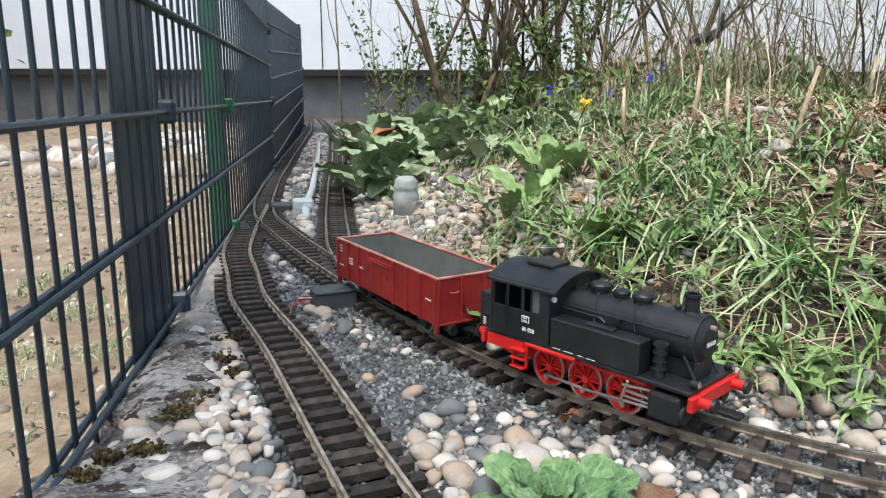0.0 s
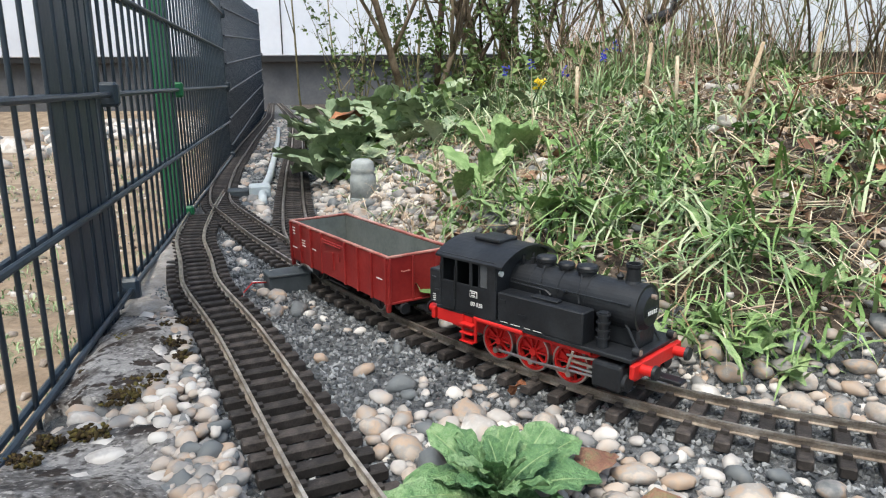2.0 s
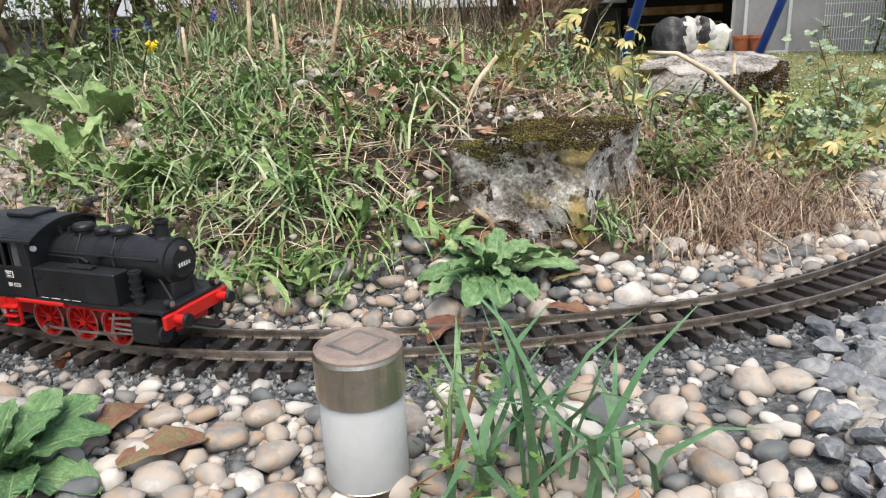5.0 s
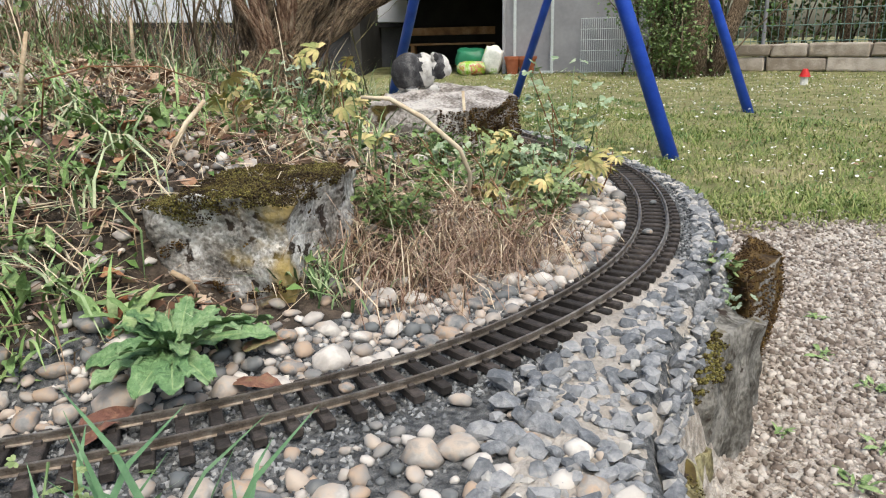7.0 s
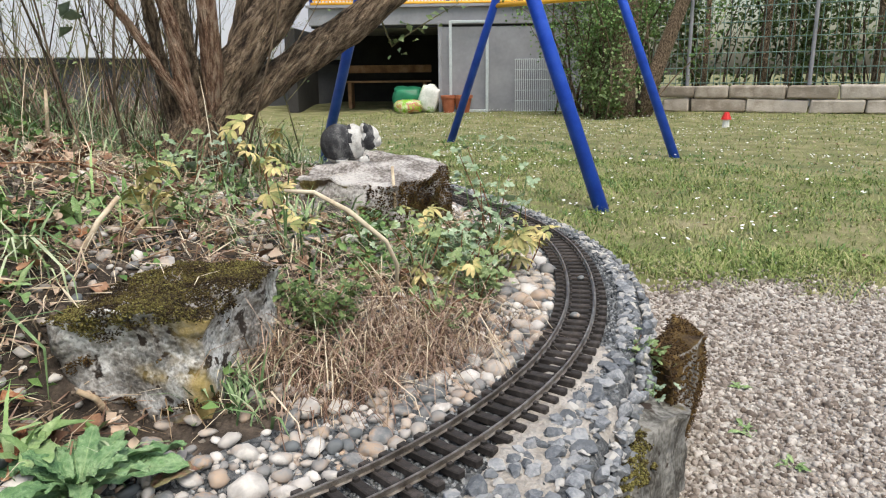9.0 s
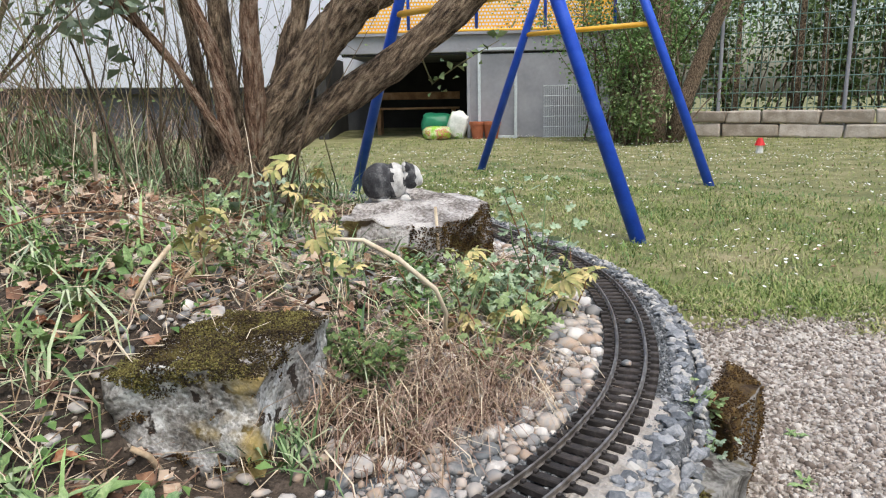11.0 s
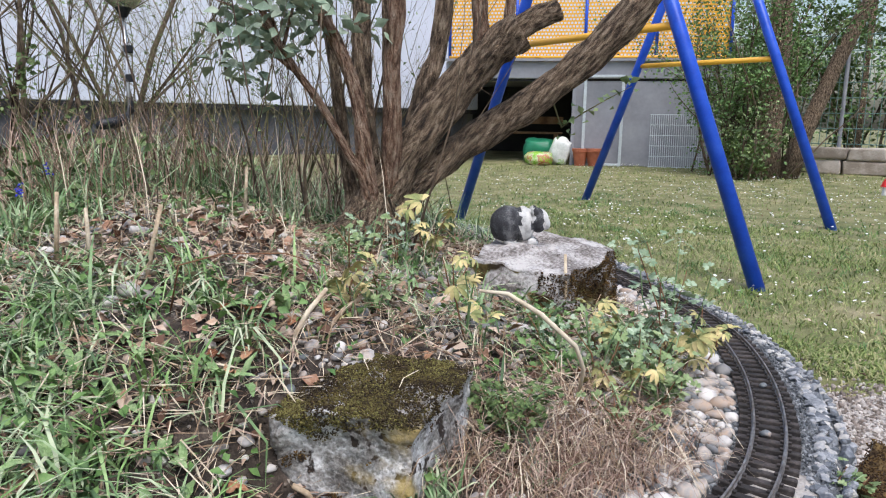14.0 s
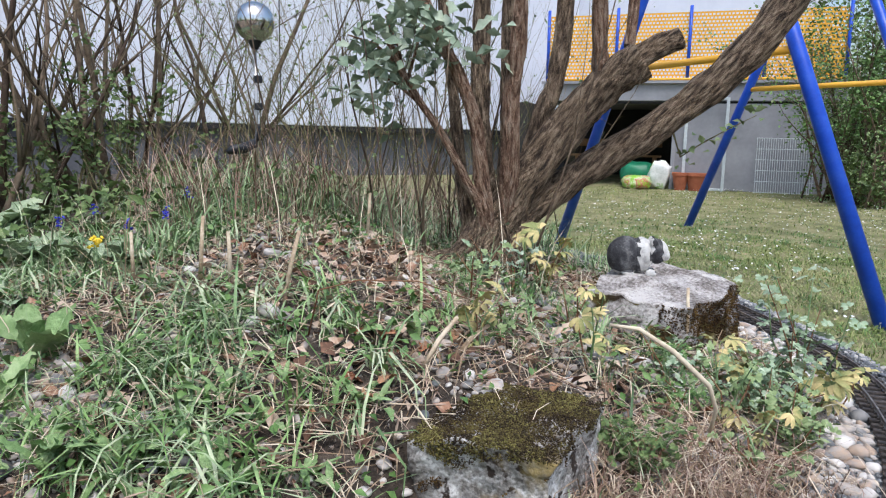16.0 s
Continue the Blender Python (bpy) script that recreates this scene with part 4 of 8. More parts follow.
def moss_on(name, cx, cy, rx, ry, z, n, label, mat=None, size=(0.004, 0.008)):
    xy = np.c_[rng.normal(0, 0.5, n), rng.normal(0, 0.5, n)]
    xy = xy[np.hypot(xy[:, 0], xy[:, 1]) < 1]
    p = np.c_[cx + xy[:, 0] * rx, cy + xy[:, 1] * ry, np.full(len(xy), z) + rng.uniform(-0.003, 0.004, len(xy))]
    return scatter(name, CHIPS, p, rng.uniform(*size, len(p)), mat or M_MOSS, label, "moss", 1.0, True)


for x, y, r in ((-0.165, 0.80, 0.026), (-0.20, 0.75, 0.015), (-0.145, 0.74, 0.02), (-0.16, 0.69, 0.022), (-0.13, 0.64, 0.026), (-0.19, 0.66, 0.012), (-0.145, 0.61, 0.022), (-0.12, 0.70, 0.015), (-0.135, 0.545, 0.016), (-0.16, 0.53, 0.012), (-0.165, 0.50, 0.018)):
    moss_on("moss_tuft", x, y, r, r * 0.7, 0.003, 130, "small tuft of brown moss on the edging rock", M_MOSS, size=(0.0012, 0.0028))


def moss_coat(ob, n, accept, size, label, mat=None):
    """Fuzzy moss: small lumps on the faces of a stone that accept(normal, place) takes."""
    me, m = ob.data, ob.matrix_world
    fs = [f for f in me.polygons if accept(f.normal, m @ f.center)]
    if not fs:
        return
    area = np.array([f.area for f in fs])
    pick = rng.choice(len(fs), n, p=area / area.sum())
    p = np.array([(m @ fs[i].center + fs[i].normal * 0.001)[:] for i in pick]) + rng.normal(0, 0.0028, (n, 3)) * np.array([1, 1, 0.35])
    return scatter("moss", CHIPS_SMALL, p, rng.uniform(*size, n), mat or M_MOSS, label, "moss", 1.0, True)


def boulder_moss(nn, c):
    bare = max(0, c.x - 0.80) * 0.55 + max(0, 0.70 - c.y) * 0.25
    if nn.z > 0.5:
        return noise.noise(c * 24) > -0.5 and c.z > 0.10 + bare * 0.6
    return nn.z > -0.3 and c.z > 0.115 + noise.noise(c * 20 + Vector((7, 0, 0))) * 0.03 + bare


def face_spots(nn, c):
    """Small round cushions in the hollows of the boulder's front."""
    return nn.z < 0.3 and c.z < 0.12 and noise.noise(c * 42 + Vector((1, 4, 0))) > 0.47 and c.x < 0.80


M_MOSS_OLIVE = material("olive_moss", [(0.03, 0.02, 0.009), (0.07, 0.052, 0.015), (0.13, 0.11, 0.03), (0.21, 0.19, 0.06)], 12, 1.0, bump=0.4, bump_scale=260, fine=0.6, per_island=0.5)
moss_coat(BOULDER, 17000, boulder_moss, (0.0008, 0.0021), "cushion of dark brown moss on the boulder")
moss_coat(BOULDER, 15000, lambda nn, c: boulder_moss(nn, c) and noise.noise(c * 17 + Vector((0, 5, 0))) + (c.y - 0.77) * 2.5 > 0.06, (0.0009, 0.0023), "cushion of olive green moss on the boulder", M_MOSS_OLIVE)
moss_coat(BOULDER, 1300, face_spots, (0.0008, 0.0022), "dark brown moss spots on the boulder's face", M_MOSS_RUST)
moss_coat(SLAB, 12000, lambda nn, c: nn.z < 0.55 and c.y < 1.24 and noise.noise(c * 9 + Vector((3, 0, 0))) > -0.2 and c.x > 1.285, (0.0012, 0.0032), "brown moss on the flank of the slab", M_MOSS_RUST)
moss_coat(WALL_ROCKS[0], 5200, lambda nn, c: c.z > -0.085 and (nn.z > 0.2 or c.x < 1.12) and noise.noise(c * 13 + Vector((0, 2, 0))) > 0.02, (0.0012, 0.003), "golden brown moss on top of the grey rock", M_MOSS_OLIVE)
moss_coat(WALL_ROCKS[2], 9500, lambda nn, c: nn.z > -0.5 and noise.noise(c * 11) > -0.35 and c.z > -0.16, (0.001, 0.0026), "rusty brown moss on the wall rock", M_MOSS_RUST)
moss_coat(WALL_ROCKS[3], 1500, lambda nn, c: noise.noise(c * 15) > 0.15, (0.0008, 0.002), "thin olive moss on the lichened rock", M_MOSS_OLIVE)


# ---------- plants ----------
def leafy(name, colors, rough=0.6, per_island=0.5, scale=25, soft=0.25):
    m = material(name, colors, scale, rough, bump=0.25, bump_scale=120, per_island=per_island, distance=0.002, spec=0.3)
    b = m.node_tree.nodes["Principled BSDF"]
    b.inputs["Transmission Weight"].default_value = 0.0
    b.inputs["Subsurface Weight"].default_value = 0.0
    return m


M_GRASS = leafy("grass", [(0.06, 0.11, 0.045), (0.165, 0.265, 0.11), (0.29, 0.39, 0.2), (0.47, 0.52, 0.34)], 0.55, 0.45, 11)
M_STRAW = leafy("straw", [(0.24, 0.165, 0.10), (0.44, 0.34, 0.23), (0.66, 0.57, 0.43)], 0.8, 0.8)
M_REDSTEM = leafy("reddish_stems", [(0.14, 0.06, 0.03), (0.25, 0.13, 0.07), (0.33, 0.21, 0.12)], 0.8)
M_DRYSTEM = leafy("dry_brown_stems", [(0.14, 0.08, 0.055), (0.27, 0.175, 0.13), (0.43, 0.32, 0.25)], 0.85, 0.7)
M_DEADLEAF = leafy("dead_leaf", [(0.13, 0.07, 0.045), (0.28, 0.15, 0.09), (0.44, 0.29, 0.2), (0.55, 0.43, 0.33)], 0.8, 0.8)
M_LEAF = leafy("broad_leaf", [(0.07, 0.14, 0.04), (0.12, 0.22, 0.06), (0.19, 0.30, 0.10)], 0.55, 0.35, 40)
M_LEAF_PALE = leafy("pale_leaf", [(0.13, 0.19, 0.075), (0.21, 0.285, 0.12), (0.31, 0.38, 0.19)], 0.75, 0.35, 40)
M_LEAF_DARK = leafy("dark_leaf", [(0.06, 0.10, 0.03), (0.115, 0.175, 0.055), (0.18, 0.245, 0.09)], 0.5, 0.4, 40)
M_LEAF_BLUE = leafy("bluish_leaf", [(0.16, 0.22, 0.145), (0.27, 0.34, 0.24), (0.40, 0.46, 0.35)], 0.7, 0.4, 40)
M_LEAF_YELLOW = leafy("yellow_leaf", [(0.24, 0.27, 0.10), (0.44, 0.39, 0.16), (0.64, 0.52, 0.25)], 0.7, 0.5, 40)
M_LEAF_SILVER = leafy("silvery_leaf", [(0.19, 0.28, 0.165), (0.30, 0.39, 0.25), (0.44, 0.52, 0.37)], 0.7, 0.4, 40)
M_BLADE = leafy("daffodil_blade", [(0.06, 0.145, 0.07), (0.11, 0.225, 0.11), (0.19, 0.32, 0.18)], 0.45, 0.4, 30)
M_BLOOM_BLUE = leafy("blue_bloom", [(0.03, 0.035, 0.35), (0.07, 0.08, 0.55)], 0.6)
M_BLOOM_YELLOW = leafy("yellow_bloom", [(0.75, 0.5, 0.02), (0.85, 0.62, 0.05)], 0.6)
M_BLOOM_WHITE = leafy("daisy_petal", [(0.7, 0.7, 0.68), (0.82, 0.82, 0.8)], 0.6)
M_TWIG = leafy("twig_bark", [(0.06, 0.04, 0.028), (0.13, 0.095, 0.065), (0.23, 0.175, 0.12)], 0.9, 0.5, 30)
M_TWIG_GREEN = leafy("greenish_twig", [(0.08, 0.075, 0.035), (0.16, 0.145, 0.07), (0.26, 0.22, 0.13)], 0.9, 0.5, 30)


def blades(name, xy, length, width, mat, label, category, lean=0.7, z=None, kinds=3, parent=None, heading=None):
    """Grass blades: bent tapering strips joined into one mesh."""
    n = len(xy)
    length, width = np.broadcast_to(length, n), np.broadcast_to(width, n)
    if z is None:
        # bare strip before the boulder, where the pebbles reach its foot
        across = ((xy[:, 0] - 0.63) * 0.133 + (xy[:, 1] - 0.765) * 0.125) / 0.1825
        down = ((xy[:, 0] - 0.63) * 0.125 - (xy[:, 1] - 0.765) * 0.133) / 0.1825
        ok = ~((across > -0.10) & (across < 0.01) & (down > 0.0) & (down < 0.2) & (rng.random(n) > 0.04))
        xy, length, width, n = xy[ok], length[ok], width[ok], int(ok.sum())
    root = placed(xy) if z is None else np.c_[xy, z]
    a = rng.uniform(0, math.tau, n) if heading is None else heading
    L = rng.uniform(0.25, 1.0, n) * lean
    dirx, diry = np.cos(a), np.sin(a)
    sx, sy = -diry, dirx
    ks = np.array([0, 0.35, 0.7, 1.0])
    wid = np.array([0.8, 1.0, 0.7, 0.06])
    V = np.zeros((n, 8, 3))
    for i, (k, w) in enumerate(zip(ks, wid)):
        out = length * (np.sin(L * k * 1.3)) * k
        up = length * k * np.cos(L * k * 1.3)
        c = np.c_[root[:, 0] + dirx * out, root[:, 1] + diry * out, root[:, 2] - 0.003 + up]
        off = np.c_[sx, sy, np.zeros(n)] * (width * w / 2)[:, None]
        V[:, 2 * i], V[:, 2 * i + 1] = c - off, c + off
    F = np.array([(0, 1, 3, 2), (2, 3, 5, 4), (4, 5, 7, 6)])
    fs = (F[None] + (np.arange(n) * 8)[:, None, None]).reshape(-1, 4)
    ob = new(name, mesh_from(name, V.reshape(-1, 3), fs, mat, True))
    if parent:
        ob.parent = parent
        return tagged(ob, kind="stuff")
    return tagged(ob, label, category, kind="stuff")


def clumps(n, each, spread_, x0, x1, y0, y1, keep):
    c = sample(n, x0, x1, y0, y1, keep)
    xy = np.repeat(c, each, axis=0) + rng.normal(0, spread_, (n * each, 2))
    return xy[inside(xy[:, 0], xy[:, 1]) > 0.07]


def green_chance(x, y):
    d = inside(x, y)
    base = np.clip((d - 0.12) / 0.10, 0, 1) * np.where(patch(x, y, 2.6, 3.0) > -0.12, 1.0, 0.5) * np.where(patch(x, y, 6.5, 31.0) > -0.05, 1.0, 0.2)
    bare = np.hypot((x - 1.0) / 0.28, (y - 0.72) / 0.16) < 1
    tree_floor = np.hypot((x - 0.95) / 0.5, (y - 1.36) / 0.3) < 1
    dry = np.hypot((x - 0.76) / 0.24, (y - 1.02) / 0.24) < 1
    return base * np.where(dry, 0.4, 1) * np.where(bare, 0.12, 1) * np.where(tree_floor, 0.3, 1) * np.where(x > 0.95, 0.5, 1)


g = clumps(380, 11, 0.013, -0.05, 1.6, 0.62, 2.3, green_chance)
blades("grass", g, np.clip(rng.normal(0.042, 0.015, len(g)), 0.015, 0.09), rng.uniform(0.0014, 0.0034, len(g)), M_GRASS, "low green grass tufts on the mound", "grass", 1.9)
g = clumps(150, 15, 0.010, 0.12, 1.25, 0.66, 1.8, green_chance)
blades("grass", g, np.clip(rng.normal(0.085, 0.028, len(g)), 0.04, 0.15), rng.uniform(0.0022, 0.005, len(g)), M_GRASS, "tall arching grass blades on the mound", "grass", 2.0)
g = clumps(330, 9, 0.03, 0.0, 2.0, 1.55, 3.4, lambda x, y: (inside(x, y) > 0.2) * 1.0)
blades("grass", g, np.clip(rng.normal(0.085, 0.03, len(g)), 0.04, 0.16), rng.uniform(0.002, 0.005, len(g)), M_GRASS, "green grass behind the mound", "grass", 1.5)
# straw: dry stalks lying and standing
g = sample(6400, 0.0, 1.7, 0.6, 2.2, lambda x, y: (inside(x, y) > 0.12) * np.where(patch(x, y, 4.5, 40.0) > -0.05, 1, 0.4))
blades("straw", g, np.clip(rng.normal(0.07, 0.03, len(g)), 0.02, 0.18), rng.uniform(0.001, 0.0023, len(g)), M_STRAW, "dry straw stalks among the grass", "straw", 2.3)
g = sample(1500, 0.8, 1.3, 0.55, 0.86, lambda x, y: np.exp(-((x - 1.0) / 0.14) ** 2 - ((y - 0.655) / 0.08) ** 2))
blades("straw", g, np.clip(rng.normal(0.085, 0.025, len(g)), 0.03, 0.14), rng.uniform(0.0008, 0.0017, len(g)), M_DRYSTEM, "heap of reddish brown dead stems beside the boulder", "straw", 2.4)
g = sample(620, 0.82, 1.3, 0.56, 0.86, lambda x, y: np.exp(-((x - 1.02) / 0.17) ** 2 - ((y - 0.67) / 0.1) ** 2))
blades("straw", g, np.clip(rng.normal(0.10, 0.035, len(g)), 0.03, 0.18), rng.uniform(0.0009, 0.002, len(g)), M_STRAW, "long pale dry stalks arching over the pebbles", "straw", 2.6)
g = sample(130, 0.2, 1.3, 1.2, 2.1, lambda x, y: (inside(x, y) > 0.3) * 1.0)
blades("straw", g, rng.uniform(0.12, 0.3, len(g)), rng.uniform(0.001, 0.0022, len(g)), M_STRAW, "tall dry stalks standing before the shrubs", "straw", 0.5)

g = sample(1500, 0.45, 1.5, 1.62, 2.5, lambda x, y: (inside(x, y) > 0.25) * 1.0)
blades("straw", g, rng.uniform(0.08, 0.3, len(g)), rng.uniform(0.0012, 0.0026, len(g)), M_DRYSTEM, "brown dead stems standing under the shrubs", "straw", 0.8)
g = clumps(220, 9, 0.03, 0.5, 1.6, 1.62, 2.6, lambda x, y: (inside(x, y) > 0.2) * 1.0)
blades("grass", g, np.clip(rng.normal(0.14, 0.04, len(g)), 0.06, 0.24), rng.uniform(0.002, 0.004, len(g)), M_GRASS, "long rank grass under the shrubs", "grass", 1.1)
# litter: lying bits of stalk and twig, curled pale stalks
g = sample(4200, 0.1, 1.7, 0.66, 2.1, lambda x, y: (inside(x, y) > 0.13) * np.where(patch(x, y, 3.2, 14.0) > -0.05, 1, 0.35))
scatter("litter", CHIPS_SMALL, placed(g, 0.006) + np.c_[np.zeros((len(g), 2)), rng.uniform(0, 0.02, len(g))], rng.uniform(0.012, 0.042, len(g)), M_STRAW, "bits of dry stalk and twig strewn on the mound", "litter", 0.45, False, stretch=np.tile([1.0, 0.045, 0.05], (len(g), 1)))
g = sample(2600, 0.3, 1.7, 0.66, 2.0, lambda x, y: (inside(x, y) > 0.13) * np.where(patch(x, y, 3.2, 14.0) > 0.0, 1, 0.2))
scatter("litter", CHIPS_SMALL, placed(g, 0.005) + np.c_[np.zeros((len(g), 2)), rng.uniform(0, 0.015, len(g))], rng.uniform(0.01, 0.045, len(g)), M_DRYSTEM, "brown broken twigs lying among the weeds", "litter", 0.4, False, stretch=np.tile([1.0, 0.05, 0.05], (len(g), 1)))

# small leaves: a bent four-sided leaf
LEAVES = []
for s_ in range(4):
    c_ = rng.uniform(0.1, 0.35)
    LEAVES.append((np.array([(0, 0, 0), (0.45, 0.32, 0.16 + c_ * 0.2), (1, 0, c_ * 0.3), (0.45, -0.32, 0.16 + c_ * 0.2), (0.5, 0, 0.05)]), np.array([(0, 4, 1), (1, 4, 2), (2, 4, 3), (3, 4, 0)])))


def leaves(name, pos, size, mat, label, category, tilt=0.8, parent=None):
    return scatter(name, LEAVES, pos, size, mat, label, category, tilt, True, parent=parent)


g = sample(3400, 0.1, 1.6, 0.66, 2.1, lambda x, y: (inside(x, y) > 0.15) * np.where(np.hypot((x - 1.0) / 0.5, (y - 1.3) / 0.3) < 1, 1.0, 0.5))
leaves("dead_leaves", placed(g, 0.007), rng.uniform(0.008, 0.034, len(g)), M_DEADLEAF, "curled brown fallen leaves on the soil", "dead leaves", 0.7)
g = clumps(480, 11, 0.02, 0.05, 1.65, 0.6, 2.0, green_chance)
leaves("ground_cover", placed(g) + np.c_[np.zeros((len(g), 2)), rng.uniform(0.0, 0.035, len(g))], rng.uniform(0.007, 0.021, len(g)), M_LEAF, "low leafy weeds covering the mound", "weeds", 0.9)
g = clumps(130, 12, 0.025, -0.1, 1.0, 1.7, 3.0, lambda x, y: (inside(x, y) > 0.12) * 1.0)
leaves("ground_cover", placed(g) + np.c_[np.zeros((len(g), 2)), rng.uniform(0.0, 0.12, len(g))], rng.uniform(0.015, 0.04, len(g)), M_LEAF_DARK, "dark green leafy growth below the shrubs", "weeds", 0.9)


def leaf_mesh(name, mat, length=1.0, width=0.3, curl=0.5, wave=0.0, seed=0, rows=8):
    """A broad leaf along +x with a sunken midrib, arching up and then down."""
    vs, fs = [], []
    for i in range(rows + 1):
        k = i / rows
        w = width * (math.sin(math.pi * min(1, k * 0.93 + 0.06)) ** 0.8) * (1 - 0.25 * k) + 0.006
        x = length * (k - 0.15 * curl * k * k)
        z = length * (0.42 * k - curl * 0.75 * k * k)
        for j, s in enumerate((-1, -0.5, 0, 0.5, 1)):
            lift = 0.22 * abs(s) * w + wave * w * noise.noise((k * 7 + seed, s * 2.5, seed)) * (1 if s else 0.2)
            y = s * w * (1 + 0.25 * wave * math.sin(k * 30 + seed) * (abs(s) > 0.9))
            vs.append((x, y, z + lift))
    for i in range(rows):
        for j in range(4):
            a_ = i * 5 + j
            fs.append((a_, a_ + 5, a_ + 6, a_ + 1))
    me = bpy.data.meshes.new(name)
    me.from_pydata(vs, [], fs)
    me.materials.append(mat)
    me.polygons.foreach_set("use_smooth", [True] * len(fs))
    return me


def crinkled_leaf(name, mats, width, seed, arch=0.35, rows=16, cols=10):
    """A blunt leaf along +x with a puckered blade, a wavy margin and a pale sunken midrib."""
    vs, fs, ix = [], [], []
    for i in range(rows + 1):
        k = i / rows
        w = width * min(1, 0.28 + 1.5 * k) * math.sqrt(max(0.0, 1 - max(0, (k - 0.55) / 0.46) ** 2.4)) + 0.004
        w *= 1 + 0.05 * math.sin(k * 44 + seed)
        for j in range(cols + 1):
            s = 2 * j / cols - 1
            z = 0.34 * k - arch * k * k - 0.03 * (abs(s) < 0.1) + 0.20 * w * s * s
            z += 0.045 * noise.noise((k * 9 + seed, s * 3.2, 0.5)) * min(1, abs(s) * 3) + 0.03 * abs(s) ** 3 * math.sin(k * 26 + seed + s)
            vs.append((k * (1 - 0.1 * arch), s * w, z))
    for i in range(rows):
        for j in range(cols):
            a_ = i * (cols + 1) + j
            fs.append((a_, a_ + cols + 1, a_ + cols + 2, a_ + 1))
    # midrib strip on top
    b_ = len(vs)
    for i in range(rows):
        k = i / rows
        c = vs[i * (cols + 1) + cols // 2]
        h_ = 0.016 * (1 - k) + 0.003
        vs += [(c[0], -h_, c[2] + 0.008), (c[0], h_, c[2] + 0.008)]
        ix.append(0)
    nb = len(fs)
    for i in range(rows - 1):
        fs.append((b_ + 2 * i, b_ + 2 * i + 2, b_ + 2 * i + 3, b_ + 2 * i + 1))
    me = bpy.data.meshes.new(name)
    me.from_pydata(vs, [], fs)
    for m in mats:
        me.materials.append(m)
    me.polygons.foreach_set("use_smooth", [True] * len(fs))
    me.polygons.foreach_set("material_index", [0] * nb + [1] * (len(fs) - nb))
    return me


M_RIB = material("leaf_midrib", [(0.2, 0.3, 0.13), (0.32, 0.42, 0.22)], 12, 0.6, bump=0.2)


def teasel(at, radius, count, label, seed, tilt=(4, 62), wide=0.21):
    """A rosette of crinkled leaves, flat without and upright at its heart."""
    t = thing("teasel_rosette", label, "plant", at)
    kinds = [crinkled_leaf("leaf", [M_LEAF_PIECE, M_RIB], wide * f, seed + q * 2.3, a) for q, (f, a) in enumerate(((1.0, 0.42), (0.9, 0.3), (1.08, 0.5), (0.8, 0.25)))]
    for i in range(count):
        ob = new("leaf", kinds[i % 4])
        ob.parent = t
        k = i / count
        r = radius * (1.05 - 0.6 * k) * rng.uniform(0.88, 1.1)
        el = tilt[0] + (tilt[1] - tilt[0]) * k ** 1.5 + rng.uniform(-5, 5)
        ob.matrix_local = Matrix.Translation((rng.normal(0, 0.003), rng.normal(0, 0.003), 0.006 + 0.012 * k)) @ Matrix.Rotation(i * 2.4 + seed + rng.uniform(-0.25, 0.25), 4, "Z") @ Matrix.Rotation(-radians(el), 4, "Y") @ Matrix.Rotation(rng.uniform(-0.3, 0.3), 4, "X") @ Matrix.Diagonal((r, r, r, 1))
    return t


M_LEAF_PIECE = material("rosette_leaf", [(0.085, 0.18, 0.075), (0.15, 0.275, 0.115), (0.27, 0.39, 0.2)], 9, 0.5, bump=0.5, bump_scale=22, per_object=0.3, distance=0.012)
M_MULLEIN_PIECE = material("mullein_leaf", [(0.17, 0.235, 0.135), (0.265, 0.34, 0.205), (0.38, 0.45, 0.30)], 6, 0.9, bump=0.5, bump_scale=16, per_object=0.35, distance=0.012)
M_GREENLEAF_PIECE = material("green_leaf", [(0.15, 0.25, 0.085), (0.23, 0.345, 0.135), (0.33, 0.43, 0.21)], 7, 0.6, bump=0.4, bump_scale=18, per_object=0.35, distance=0.01)


def rosette(name, at, radius, count, mat, label, width=0.26, wave=0.5, rise=(5, 45), curl=0.55, spread_=0.01):
    t = thing(name, label, "plant", at)
    if name == "weed":
        kinds = [leaf_mesh("leaf", mat, 1.0, width * rng.uniform(0.85, 1.15), curl * rng.uniform(0.7, 1.3), wave, s * 3.7) for s in range(4)]
    else:
        kinds = [crinkled_leaf("leaf", [mat, M_RIB], width * 0.8 * rng.uniform(0.85, 1.15), s * 3.7 + radius * 50, curl * rng.uniform(0.6, 1.1), 12, 8) for s in range(4)]
    for i in range(count):
        ob = new("leaf", kinds[i % 4])
        ob.parent = t
        k = i / count
        r = radius * (1.0 - 0.5 * k) * rng.uniform(0.8, 1.15)
        el = rise[0] + (rise[1] - rise[0]) * k + rng.uniform(-6, 6)
        ob.matrix_local = Matrix.Translation((rng.normal(0, spread_), rng.normal(0, spread_), 0.004)) @ Matrix.Rotation(i * 2.4 + rng.uniform(-0.3, 0.3), 4, "Z") @ Matrix.Rotation(-radians(el - 12), 4, "Y") @ Matrix.Rotation(rng.uniform(-0.25, 0.25), 4, "X") @ Matrix.Diagonal((r, r, r, 1))
    return t


def on_ground(x, y, lift=0.0):
    return (x, y, at_height(x, y) + lift)


